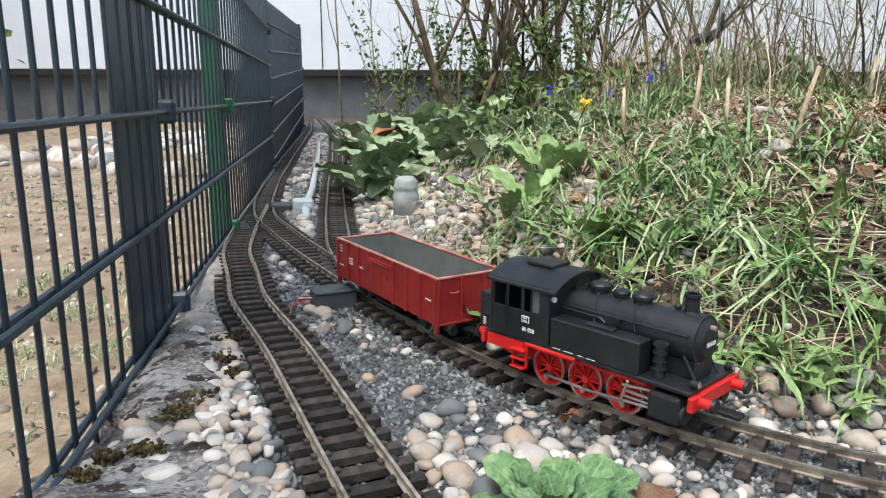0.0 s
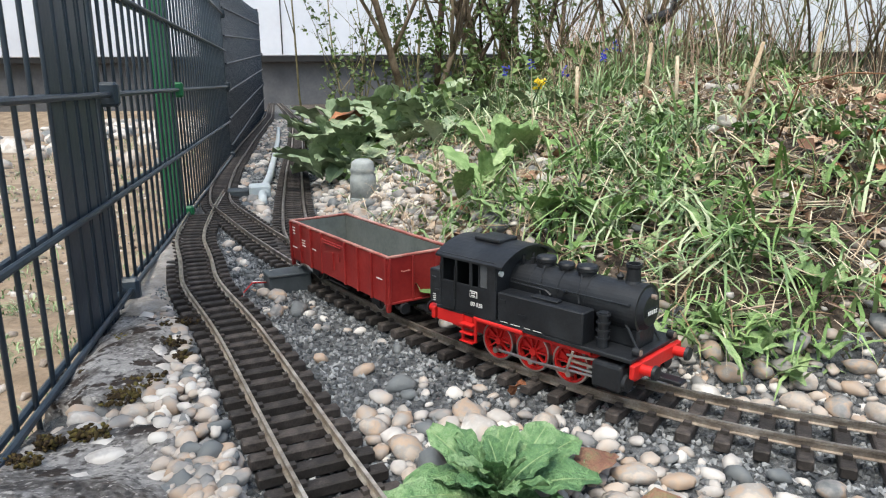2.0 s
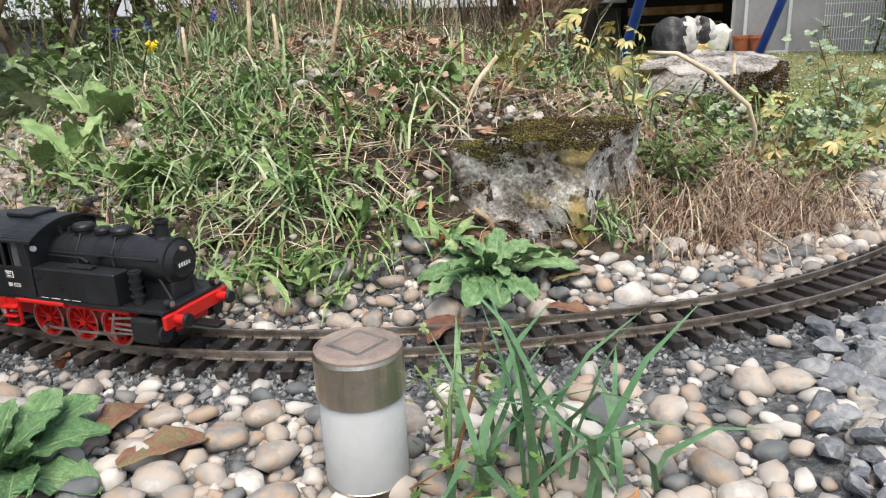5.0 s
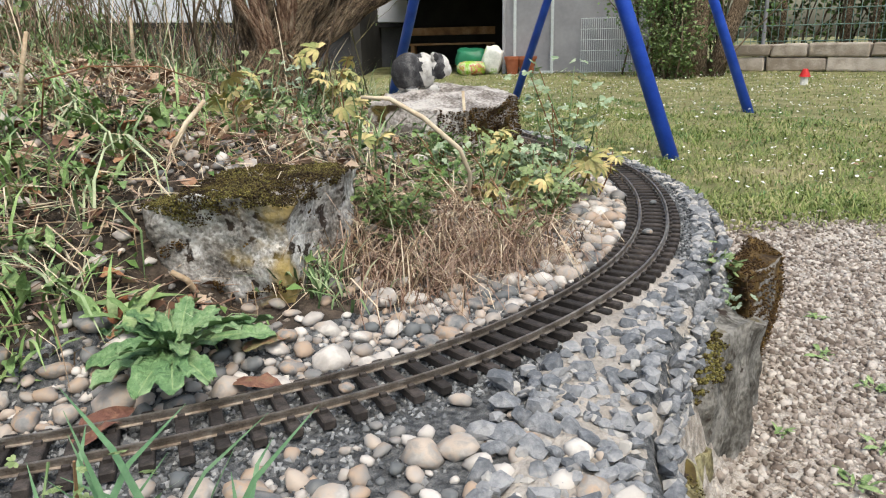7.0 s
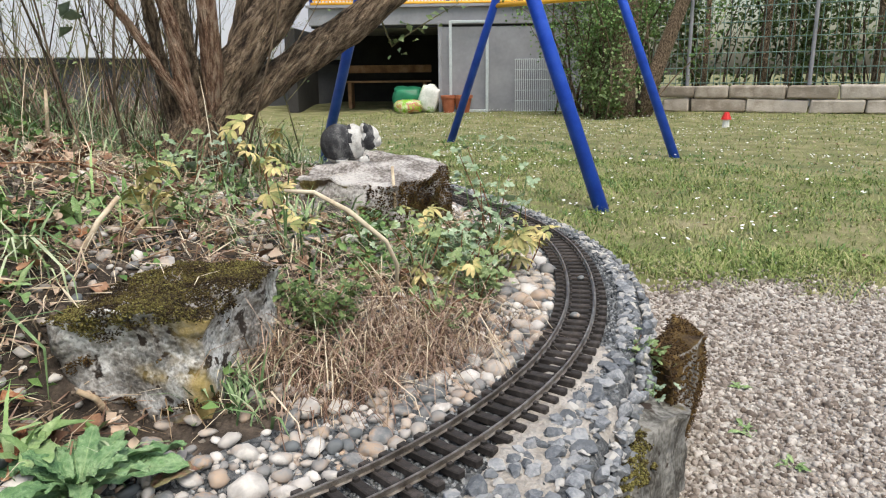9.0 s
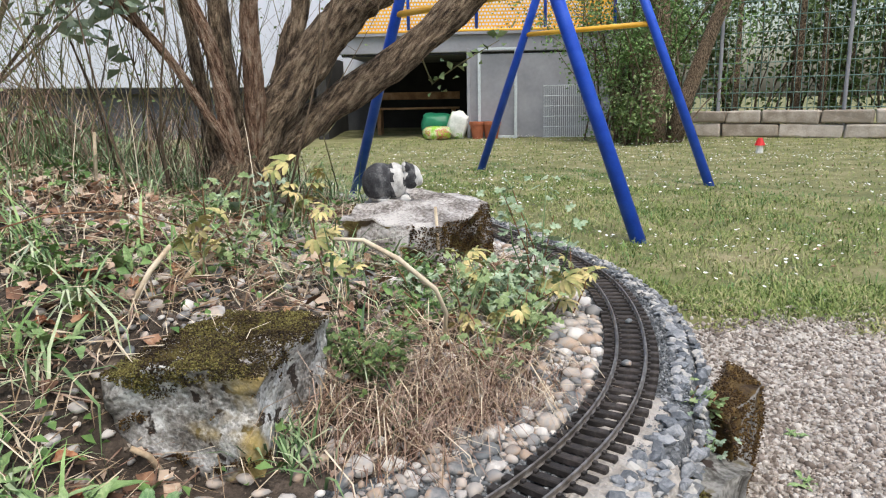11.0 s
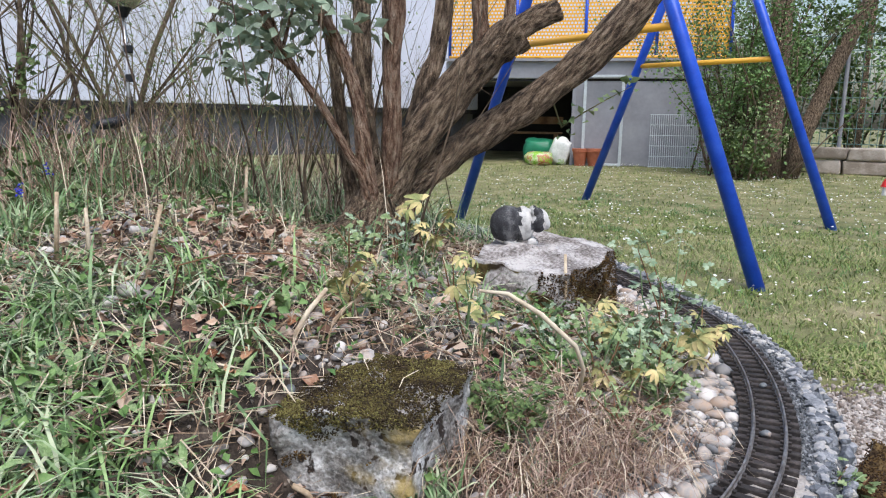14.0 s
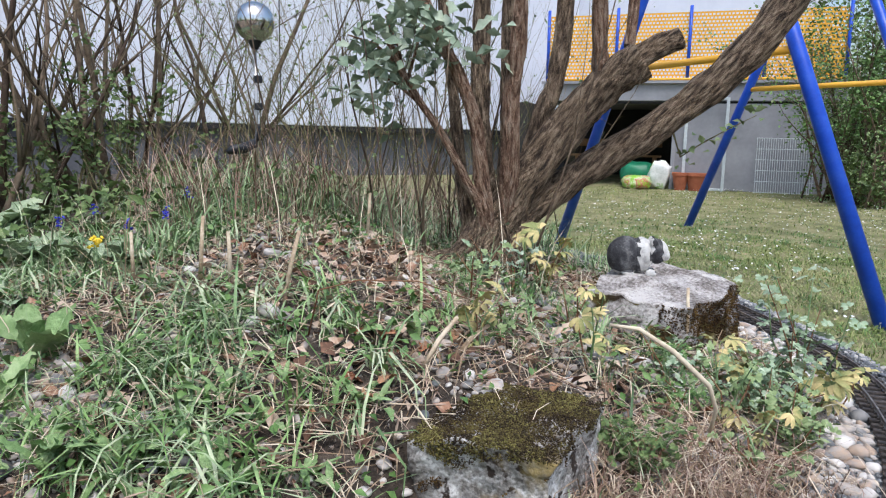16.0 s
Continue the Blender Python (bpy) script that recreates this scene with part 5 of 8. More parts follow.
teasel(on_ground(0.176, 0.455), 0.083, 26, "low rosette of crinkled deep green leaves among pebbles", 1.0)
teasel(on_ground(0.602, 0.588), 0.102, 24, "spreading rosette of toothed green leaves beside the track", 4.0, (2, 38), 0.16)
rosette("lungwort", on_ground(0.115, 0.875), 0.10, 9, M_GREENLEAF_PIECE, "clump of oval pale green leaves with small holes", 0.32, 0.3, (15, 65), 0.35, 0.012)
rosette("lungwort", on_ground(0.185, 0.84), 0.115, 11, M_GREENLEAF_PIECE, "clump of upright oval green leaves at the track edge", 0.32, 0.3, (14, 68), 0.35, 0.015)
rosette("lungwort", on_ground(0.20, 1.12), 0.12, 9, M_GREENLEAF_PIECE, "tall clump of long green leaves on the mound", 0.22, 0.3, (30, 78), 0.3, 0.02)
rosette("lungwort", on_ground(0.27, 0.97), 0.09, 8, M_GREENLEAF_PIECE, "fresh green leaf clump among the grass", 0.2, 0.3, (25, 75), 0.3, 0.02)
for x, y, r, c in ((-0.10, 1.80, 0.20, 14), (-0.16, 2.0, 0.22, 13), (0.02, 1.98, 0.22, 13), (-0.20, 2.3, 0.26, 13), (0.14, 1.9, 0.2, 11), (-0.2, 2.7, 0.3, 12), (0.05, 2.35, 0.26, 11)):
    rosette("mullein", on_ground(x, y), r, c, M_MULLEIN_PIECE, "mullein with large felted grey green leaves", 0.3, 0.5, (16, 82), 0.5, 0.05)
rosette("mullein", on_ground(0.36, 1.66), 0.14, 8, M_MULLEIN_PIECE, "small mullein with felted pale leaves", 0.27, 0.35, (15, 70), 0.45, 0.02)
for x, y in ((0.16, 2.12), (0.30, 1.86), (0.23, 2.0)):
    rosette("mullein", on_ground(x, y), 0.17, 9, M_MULLEIN_PIECE, "mullein with broad flat pale green leaves", 0.33, 0.35, (2, 40), 0.5, 0.03)
rosette("lungwort", on_ground(0.245, 1.25), 0.13, 8, M_GREENLEAF_PIECE, "tall clump of long pale green leaves", 0.25, 0.3, (35, 82), 0.3, 0.02)
rosette("mullein", on_ground(0.16, 1.62), 0.16, 8, M_MULLEIN_PIECE, "mullein with broad pale green leaves", 0.3, 0.35, (10, 60), 0.45, 0.02)
for x, y in ((0.42, 0.70), (0.50, 0.72), (0.37, 0.82), (0.62, 0.86), (0.45, 0.63), (0.30, 0.79), (0.74, 0.98), (0.55, 1.0), (0.33, 0.72), (0.38, 0.69), (0.43, 0.66), (0.47, 0.65), (0.35, 0.92), (0.44, 0.84), (0.52, 0.78), (0.58, 0.66), (0.47, 0.95), (0.28, 0.88), (0.25, 1.05), (0.31, 1.02), (0.39, 1.08), (0.66, 1.0), (0.50, 0.88), (0.57, 0.93)):
    rosette("weed", on_ground(x, y), rng.uniform(0.045, 0.075), 12, M_GREENLEAF_PIECE, "small green weed with narrow leaves", 0.13, 0.5, (8, 75), 0.5, 0.015)

for x, y in ((1.263, 0.305), (1.333, 0.212), (1.713, 0.457), (1.487, 0.275), (1.225, 0.198), (1.549, 0.376)):
    rosette("weed", on_ground(x, y), rng.uniform(0.02, 0.032), 9, M_GREENLEAF_PIECE, "small green weed in the gravel path", 0.16, 0.5, (4, 50), 0.5, 0.006)

# fresh grass tufts along the edge of the mound
M_FRESH = leafy("fresh_grass", [(0.12, 0.215, 0.065), (0.2, 0.33, 0.105), (0.31, 0.44, 0.18)], 0.6, 0.6)
for x, y, n, h in ((0.36, 0.735, 34, 0.05), (0.41, 0.70, 40, 0.055), (0.46, 0.665, 34, 0.05), (0.50, 0.68, 24, 0.06), (0.25, 1.02, 40, 0.08), (0.31, 0.95, 30, 0.07), (0.20, 1.08, 30, 0.09), (0.48, 0.80, 30, 0.09), (0.40, 0.92, 30, 0.09), (0.55, 0.88, 30, 0.10), (0.34, 1.12, 30, 0.09), (0.57, 0.70, 16, 0.07), (0.71, 0.60, 12, 0.05), (0.80, 1.02, 26, 0.09), (0.66, 1.12, 30, 0.1), (0.46, 1.1, 26, 0.1)):
    g = np.c_[rng.normal(x, 0.02, n), rng.normal(y, 0.02, n)]
    blades("grass_tuft", g, np.clip(rng.normal(h, h * 0.25, n), 0.02, 0.16), rng.uniform(0.002, 0.0046, n), M_FRESH, "fresh bright green tuft of grass", "grass", 1.9)
M_FALLEN = material("fallen_leaf", [(0.2, 0.07, 0.03), (0.36, 0.15, 0.07), (0.45, 0.25, 0.14)], 8, 0.7, bump=0.4, bump_scale=18, per_object=0.5, distance=0.01)
M_PURPLE = material("purplish_leaf", [(0.16, 0.07, 0.05), (0.25, 0.13, 0.085), (0.2, 0.18, 0.09)], 8, 0.7, bump=0.4, bump_scale=18, per_object=0.4, distance=0.01)
FALLEN = [leaf_mesh("fallen_leaf", M_FALLEN, 1.0, 0.3, 0.75, 1.2, q * 2.9) for q in range(3)]
for x, y, r, e in ((0.565, 0.645, 0.035, 40), (0.555, 0.63, 0.03, 15), (0.575, 0.66, 0.028, 60), (0.20, 0.62, 0.026, 70), (0.93, 0.86, 0.03, 10), (0.88, 0.98, 0.028, 20), (0.70, 0.93, 0.03, 15), (0.60, 0.80, 0.026, 10), (0.80, 0.95, 0.032, 50), (0.52, 0.24, 0.03, 20), (1.02, 0.60, 0.025, 10), (0.66, 0.98, 0.03, 30), (1.36, 0.78, 0.024, 20), (0.64, 0.86, 0.036, 20), (0.67, 0.88, 0.04, 35), (0.61, 0.90, 0.034, 10), (0.69, 0.96, 0.04, 55), (0.73, 0.92, 0.035, 25), (0.58, 0.74, 0.03, 15), (0.56, 0.86, 0.03, 25), (1.12, 0.74, 0.035, 20), (1.16, 0.80, 0.03, 45), (0.95, 1.38, 0.035, 15), (1.02, 1.30, 0.035, 20), (0.84, 1.35, 0.03, 30)):
    ob = new("fallen_leaf", FALLEN[rng.integers(0, 3)])
    ob.matrix_world = Matrix.Translation(on_ground(x, y, 0.008)) @ Matrix.Rotation(rng.uniform(0, 6.3), 4, "Z") @ Matrix.Rotation(-radians(e - 18), 4, "Y") @ Matrix.Diagonal((r, r, r, 1))
    tagged(ob, "curled rust brown fallen leaf on the ground", "leaf", "fallen leaves")
ob = new("withered_leaf", leaf_mesh("withered_leaf", M_FALLEN, 1.0, 0.3, 0.5, 0.6, 1.9))
ob.matrix_world = Matrix.Translation(on_ground(-0.10, 2.5, 0.07)) @ Matrix.Rotation(3.3, 4, "Z") @ Matrix.Rotation(0.35, 4, "Y") @ Matrix.Diagonal((0.2, 0.2, 0.2, 1))
tagged(ob, "large rust coloured withered mullein leaf over the track side", "leaf")
OLD_LEAF = leaf_mesh("withered_leaf", M_PURPLE, 1.0, 0.26, 0.45, 0.5, 4.4)
for x, y, r, a_ in ((0.545, 0.545, 0.07, 3.7), (0.63, 0.53, 0.055, 5.4), (0.245, 0.43, 0.07, 0.2), (0.23, 0.475, 0.06, 0.9), (0.655, 0.56, 0.06, 0.1)):
    ob = new("withered_leaf", OLD_LEAF)
    ob.matrix_world = Matrix.Translation(on_ground(x, y, 0.012)) @ Matrix.Rotation(a_, 4, "Z") @ Matrix.Rotation(radians(10), 4, "Y") @ Matrix.Diagonal((r, r, r, 1))
    tagged(ob, "flat purplish withered leaf lying on pebbles", "leaf", "withered leaves")
cane = part("red_cane", pipe(bmesh.new(), [(0.60, 1.02, 0.19), (0.61, 1.0, 0.26), (0.66, 0.975, 0.275), (0.74, 0.95, 0.272), (0.82, 0.94, 0.24)], [0.0013, 0.0012, 0.0011, 0.001, 0.0007], 6), M_REDSTEM, None, smooth=True)
tagged(cane, "thin reddish bramble cane arching over the grass", "cane")

# daffodil leaves by the lamp and a hyacinth clump
def blade_clump(name, x, y, n, length, width, mat, label, spread_=0.02, lean=0.5):
    t = thing(name, label, "plant", on_ground(x, y))
    xy = np.c_[rng.normal(0, spread_, n), rng.normal(0, spread_, n)]
    for i in range(n):
        ob = blades("leaf", xy[i:i + 1], rng.uniform(0.55, 1.0) * length, rng.uniform(0.7, 1.2) * width, mat, "", "", lean, np.zeros(1), parent=t)
        del ob["kind"]
    return t


blade_clump("daffodil", 0.475, 0.30, 26, 0.165, 0.0058, M_BLADE, "clump of tall blue green daffodil leaves", 0.022, 0.75)
blade_clump("daffodil", 0.545, 0.285, 10, 0.13, 0.0055, M_BLADE, "narrow daffodil leaves beside the path", 0.02, 0.9)
for x, y in ((0.30, 1.70), (0.42, 1.66), (0.36, 1.78), (0.48, 1.55), (0.56, 1.72)):
    t = blade_clump("hyacinth_clump", x, y, 22, 0.12, 0.004, M_GRASS, "grass like clump with small blue spring flowers", 0.025, 0.8)
    for q in range(1):
        fxy = (rng.normal(0, 0.02), rng.normal(0, 0.02))
        h = rng.uniform(0.07, 0.11)
        pts = np.c_[rng.normal(fxy[0], 0.0035, 16), rng.normal(fxy[1], 0.0035, 16), h + rng.uniform(-0.012, 0.012, 16)]
        ob = scatter("bloom", CHIPS_SMALL, pts, np.full(16, 0.0036), M_BLOOM_BLUE, "blue flower head", "", 1.0, False, parent=t)
        part("flower_stalk", tube(bmesh.new(), (*fxy, 0), (*fxy, h), 0.0012, seg=5), M_GRASS, t)
t = blade_clump("yellow_primrose", 0.345, 1.58, 10, 0.08, 0.004, M_GRASS, "small plant with one yellow flower", 0.015, 0.6)
pts = np.c_[rng.normal(0, 0.006, 14), rng.normal(0, 0.006, 14), 0.075 + rng.uniform(-0.01, 0.01, 14)]
scatter("bloom", CHIPS_SMALL, pts, np.full(14, 0.006), M_BLOOM_YELLOW, "yellow flower head", "", 1.0, False, parent=t)
part("flower_stalk", tube(bmesh.new(), (0, 0, 0), (0, 0, 0.075), 0.0012, seg=5), M_GRASS, t)


# a lobed leaf: five small rounded blades spread like fingers
LOBED = []
for s_ in range(3):
    vs_, fs_ = [], []
    for k_ in range(5):
        a_ = (k_ - 2) * 0.62 + rng.uniform(-0.12, 0.12)
        L_ = 1.0 - 0.12 * abs(k_ - 2)
        ux, uy = math.cos(a_), math.sin(a_)
        o_ = len(vs_)
        vs_ += [(0.1 * ux, 0.1 * uy, 0), (0.6 * L_ * ux - 0.24 * uy, 0.6 * L_ * uy + 0.24 * ux, 0.12), (L_ * ux - 0.12 * uy, L_ * uy + 0.12 * ux, 0.06), (L_ * ux + 0.12 * uy, L_ * uy - 0.12 * ux, 0.06), (0.6 * L_ * ux + 0.24 * uy, 0.6 * L_ * uy - 0.24 * ux, 0.12), (0.6 * L_ * ux, 0.6 * L_ * uy, 0.04)]
        fs_ += [(o_, o_ + 5, o_ + 1), (o_ + 1, o_ + 5, o_ + 2), (o_ + 2, o_ + 5, o_ + 3), (o_ + 3, o_ + 5, o_ + 4), (o_ + 4, o_ + 5, o_)]
    LOBED.append((np.array(vs_), np.array(fs_)))


# a fan of seven long leaflets
PALMATE = []
for s_ in range(3):
    vs_, fs_ = [], []
    for k_ in range(7):
        a_ = (k_ - 3) * 0.55 + rng.uniform(-0.1, 0.1)
        L_ = 1.0 - 0.06 * abs(k_ - 3) + rng.uniform(-0.08, 0.08)
        ux, uy, dr = math.cos(a_), math.sin(a_), rng.uniform(0.1, 0.4)
        o_ = len(vs_)
        for k, w_ in ((0.12, 0.02), (0.45, 0.13), (0.75, 0.15), (1.0, 0.05)):
            z_ = 0.1 * math.sin(k * 3) - dr * k * k
            vs_ += [(k * L_ * ux - w_ * uy, k * L_ * uy + w_ * ux, z_ + 0.05 * w_ / 0.15), (k * L_ * ux, k * L_ * uy, z_), (k * L_ * ux + w_ * uy, k * L_ * uy - w_ * ux, z_ + 0.05 * w_ / 0.15)]
        for r_ in range(3):
            b_ = o_ + r_ * 3
            fs_ += [(b_, b_ + 1, b_ + 4, b_ + 3), (b_ + 1, b_ + 2, b_ + 5, b_ + 4)]
    PALMATE.append((np.array(vs_), np.array(fs_)))


# fern-leaved fumitory plants with stems and lobed leaflets
def corydalis(x, y, h, mat, label, stems=5, n=70, spread_=0.05, size=0.015, shape=None, z=None):
    t = thing("fumitory", label, "plant", on_ground(x, y) if z is None else (x, y, z))
    pts = []
    for i in range(stems):
        a_ = rng.uniform(0, 6.3)
        e = Vector((math.cos(a_) * spread_ * rng.uniform(0.4, 1.2), math.sin(a_) * spread_ * rng.uniform(0.4, 1.2), h * rng.uniform(0.7, 1.1)))
        m_ = e * 0.5 + Vector((rng.normal(0, 0.01), rng.normal(0, 0.01), 0.01))
        part("stem", pipe(bmesh.new(), [(0, 0, -0.005), m_, e], [0.0018, 0.0014, 0.0008], 5), M_REDSTEM if i % 2 else M_GRASS, t)
        for _ in range((n if shape else int(1.3 * n)) // stems):
            k = rng.uniform(0.35, 1.05)
            c = e * k
            pts.append((c.x + rng.normal(0, 0.016), c.y + rng.normal(0, 0.016), c.z + rng.normal(0, 0.01)))
    ob = scatter("foliage", shape or LOBED, np.array(pts), rng.uniform(0.7, 1.3, len(pts)) * size * (1 if shape else 0.68), mat, "", "", 0.75, True, parent=t)
    return t


for x, y, h, m, lb in ((1.03, 0.92, 0.13, M_LEAF_YELLOW, "fumitory with yellowing lobed leaves"), (0.90, 0.98, 0.07, M_LEAF_PALE, "low pale green fumitory"), (1.17, 0.88, 0.09, M_LEAF_SILVER, "grey green fumitory by the slab"),
                       (1.19, 0.78, 0.11, M_LEAF_PALE, "green fumitory with lobed leaves"), (1.27, 0.80, 0.1, M_LEAF_SILVER, "bluish fumitory at the track side"), (1.16, 0.70, 0.07, M_LEAF_YELLOW, "small fumitory with yellow leaves"),
                       (1.24, 0.70, 0.06, M_LEAF_PALE, "low green fumitory over pebbles"), (0.93, 1.13, 0.10, M_LEAF_PALE, "pale fumitory under the shrub"), (1.10, 1.25, 0.13, M_LEAF_BLUE, "pale lobed fumitory at the trunk"),
                       (1.36, 0.86, 0.09, M_LEAF_SILVER, "bluish fumitory beside the slab"), (1.13, 1.1, 0.09, M_LEAF_PALE, "fumitory with pale green leaves"), (0.83, 0.93, 0.08, M_LEAF_YELLOW, "yellow fumitory behind the boulder")):
    yellow = m is M_LEAF_YELLOW
    corydalis(x, y, h, m, lb, 3 if yellow else 5, 10 if yellow else 40, 0.045, 0.022 if yellow else 0.016, PALMATE if yellow else None)
corydalis(1.44, 0.83, 0.25, M_LEAF_SILVER, "tall bluish green fumitory with lobed leaves by the rails", 8, 80, 0.075, 0.021)
corydalis(1.40, 0.87, 0.10, M_LEAF_SILVER, "low bluish green fumitory with lobed leaves by the rails", 6, 50, 0.06, 0.018)
corydalis(1.43, 0.80, 0.12, M_LEAF_YELLOW, "fumitory with orange yellow leaves by the rails", 3, 10, 0.04, 0.027, PALMATE)
corydalis(1.19, 1.27, 0.13, M_LEAF_YELLOW, "yellow leaved fumitory before the old shrub", 4, 14, 0.05, 0.03, PALMATE)
corydalis(1.08, 1.33, 0.10, M_LEAF_SILVER, "pale grey green lobed plant at the trunk", 4, 10, 0.04, 0.026)
for x, y, h, m, lb, n_, sz in ((1.29, 0.775, 0.09, M_LEAF_SILVER, "soft bluish fumitory over the pebbles", 60, 0.017), (1.13, 0.665, 0.07, M_LEAF_PALE, "pale green fumitory among the dead stems", 30, 0.016), (1.27, 0.72, 0.08, M_LEAF_PALE, "fresh green fumitory at the pebble band", 60, 0.017),
                            (1.20, 0.935, 0.06, M_LEAF, "dark feathery green weed below the slab", 150, 0.011), (1.34, 0.78, 0.10, M_LEAF_PALE, "thin green fumitory on bare stems", 24, 0.017)):
    corydalis(x, y, h, m, lb, 6, n_, 0.055, sz)
for x, y, h, lb in ((1.29, 0.86, 0.10, "yellowing fumitory between stalk and slab"), (1.49, 0.80, 0.12, "orange tinged fumitory leaves over the rails")):
    corydalis(x, y, h, M_LEAF_YELLOW, lb, 4, 14, 0.045, 0.026, PALMATE)
corydalis(0.44, 0.335, 0.1, M_LEAF_PALE, "thin sprig with pale round leaflets by the lamp", 3, 24, 0.025, 0.010)
corydalis(0.42, 0.29, 0.03, M_LEAF, "low green weed at the foot of the lamp", 4, 40, 0.03, 0.01)
corydalis(1.315, 0.44, 0.05, M_LEAF_PALE, "small leafy plant rooted between the wall rocks", 5, 40, 0.03, 0.015, None, -0.05)
corydalis(1.27, 0.405, 0.04, M_LEAF_BLUE, "grey green plant hanging over the wall rock", 5, 36, 0.03, 0.013, None, -0.07)
corydalis(0.955, 0.705, 0.07, M_LEAF_DARK, "feathery dark green weed beside the boulder", 11, 420, 0.06, 0.010)
corydalis(1.12, 0.80, 0.05, M_LEAF, "low feathery green weed on the pebbles", 8, 160, 0.06, 0.010)

# ---------- shrubs and trees ----------
def twiggery(t, name, roots, height, n, mat, r0, spread_, fork=2, wander=0.06, lean=(0, 0), parent_label=""):
    """Thin stems with forks, in one mesh under a shrub."""
    bm = bmesh.new()

    def grow(p, d, length, r, level):
        pts, rad = [p], [r]
        steps = 5
        for i in range(steps):
            d = (d + Vector((rng.normal(0, wander), rng.normal(0, wander), rng.normal(0.02, wander * 0.6)))).normalized()
            p = p + d * (length / steps)
            pts.append(p)
            rad.append(r * (1 - 0.75 * (i + 1) / steps))
        pipe(bm, pts, rad, 5 if r > 0.004 else 3)
        if level:
            for _ in range(fork):
                k = rng.integers(1, steps)
                nd = (d + Vector((rng.normal(0, 0.45), rng.normal(0, 0.45), rng.normal(0.1, 0.3)))).normalized()
                grow(pts[k], nd, length * rng.uniform(0.4, 0.65), rad[k] * 0.6, level - 1)

    for i in range(n):
        x, y = roots[0] + rng.normal(0, spread_), roots[1] + rng.normal(0, spread_)
        d = Vector((rng.normal(lean[0], 0.22), rng.normal(lean[1], 0.22), 1)).normalized()
        grow(Vector((x, y, -0.02)), d, height * rng.uniform(0.7, 1.15), r0 * rng.uniform(0.6, 1.2), 2)
    return part(name, bm, mat, t, smooth=True)


def shrub(x, y, h, n, mat, label, r0=0.006, spread_=0.05, leaf=None, nleaf=0, fork=2, leaf_size=0.014, wander=0.06):
    t = thing("shrub", label, "shrub", on_ground(x, y, -0.01))
    st = twiggery(t, "stem_growth", (0, 0), h, n, mat, r0, spread_, fork, wander)
    if nleaf:
        co = np.array([v.co[:] for v in st.data.vertices])
        co = co[co[:, 2] > h * 0.25]
        p = co[rng.integers(0, len(co), nleaf)] + rng.normal(0, 0.006, (nleaf, 3))
        leaves("foliage", p, rng.uniform(0.6, 1.3, nleaf) * leaf_size, leaf, "", "", 1.2, parent=t)
    return t


shrub(0.09, 2.5, 1.25, 4, M_TWIG, "bare brown shrub with rising forked stems", 0.013, 0.05, M_LEAF_PALE, 60, 4, 0.008, 0.09)
shrub(0.40, 2.75, 1.3, 7, M_TWIG, "bare brown shrub with several thick stems", 0.014, 0.07, M_LEAF_PALE, 70, 4, 0.008, 0.09)
shrub(0.2, 3.1, 1.2, 7, M_TWIG_GREEN, "thin bare shrub before the white wall", 0.006, 0.12, M_LEAF_PALE, 60, 3, 0.008, 0.1)
shrub(-0.3, 3.3, 1.1, 6, M_TWIG_GREEN, "thin bare shrub with budding twigs", 0.005, 0.12, M_LEAF_PALE, 40, 3, 0.008, 0.1)
for x, y, n in ((0.78, 2.45, 8), (0.98, 2.2, 9), (1.12, 1.98, 10), (0.66, 2.85, 7), (1.3, 2.3, 10), (1.05, 2.65, 8), (1.45, 2.0, 7)):
    shrub(x, y, 0.8, n, M_TWIG_GREEN, "thicket of thin tangled greenish brown stems", 0.0036, 0.11, M_LEAF_PALE, 210, 4, 0.012, 0.13)
for x, y, n in ((0.55, 2.95, 3), (0.88, 2.9, 3), (0.70, 3.3, 2)):
    shrub(x, y, 1.15, n, M_TWIG, "bare shrub with dark mossy forked branches", 0.012, 0.05, M_LEAF_PALE, 60, 5, 0.012, 0.13)
for x, y in ((0.15, 2.6), (-0.12, 3.0), (0.45, 2.5)):
    shrub(x, y, 0.42, 12, M_TWIG_GREEN, "low leafy green shrub under bare stems", 0.004, 0.08, M_LEAF_DARK, 900, 2, 0.02)

# many-stemmed old shrub with shredding bark
old = thing("old_shrub", "old many stemmed shrub with shredding brown bark and cut limbs", "tree", on_ground(1.2, 1.55, -0.02))
OB = Vector(on_ground(1.2, 1.55, -0.02))


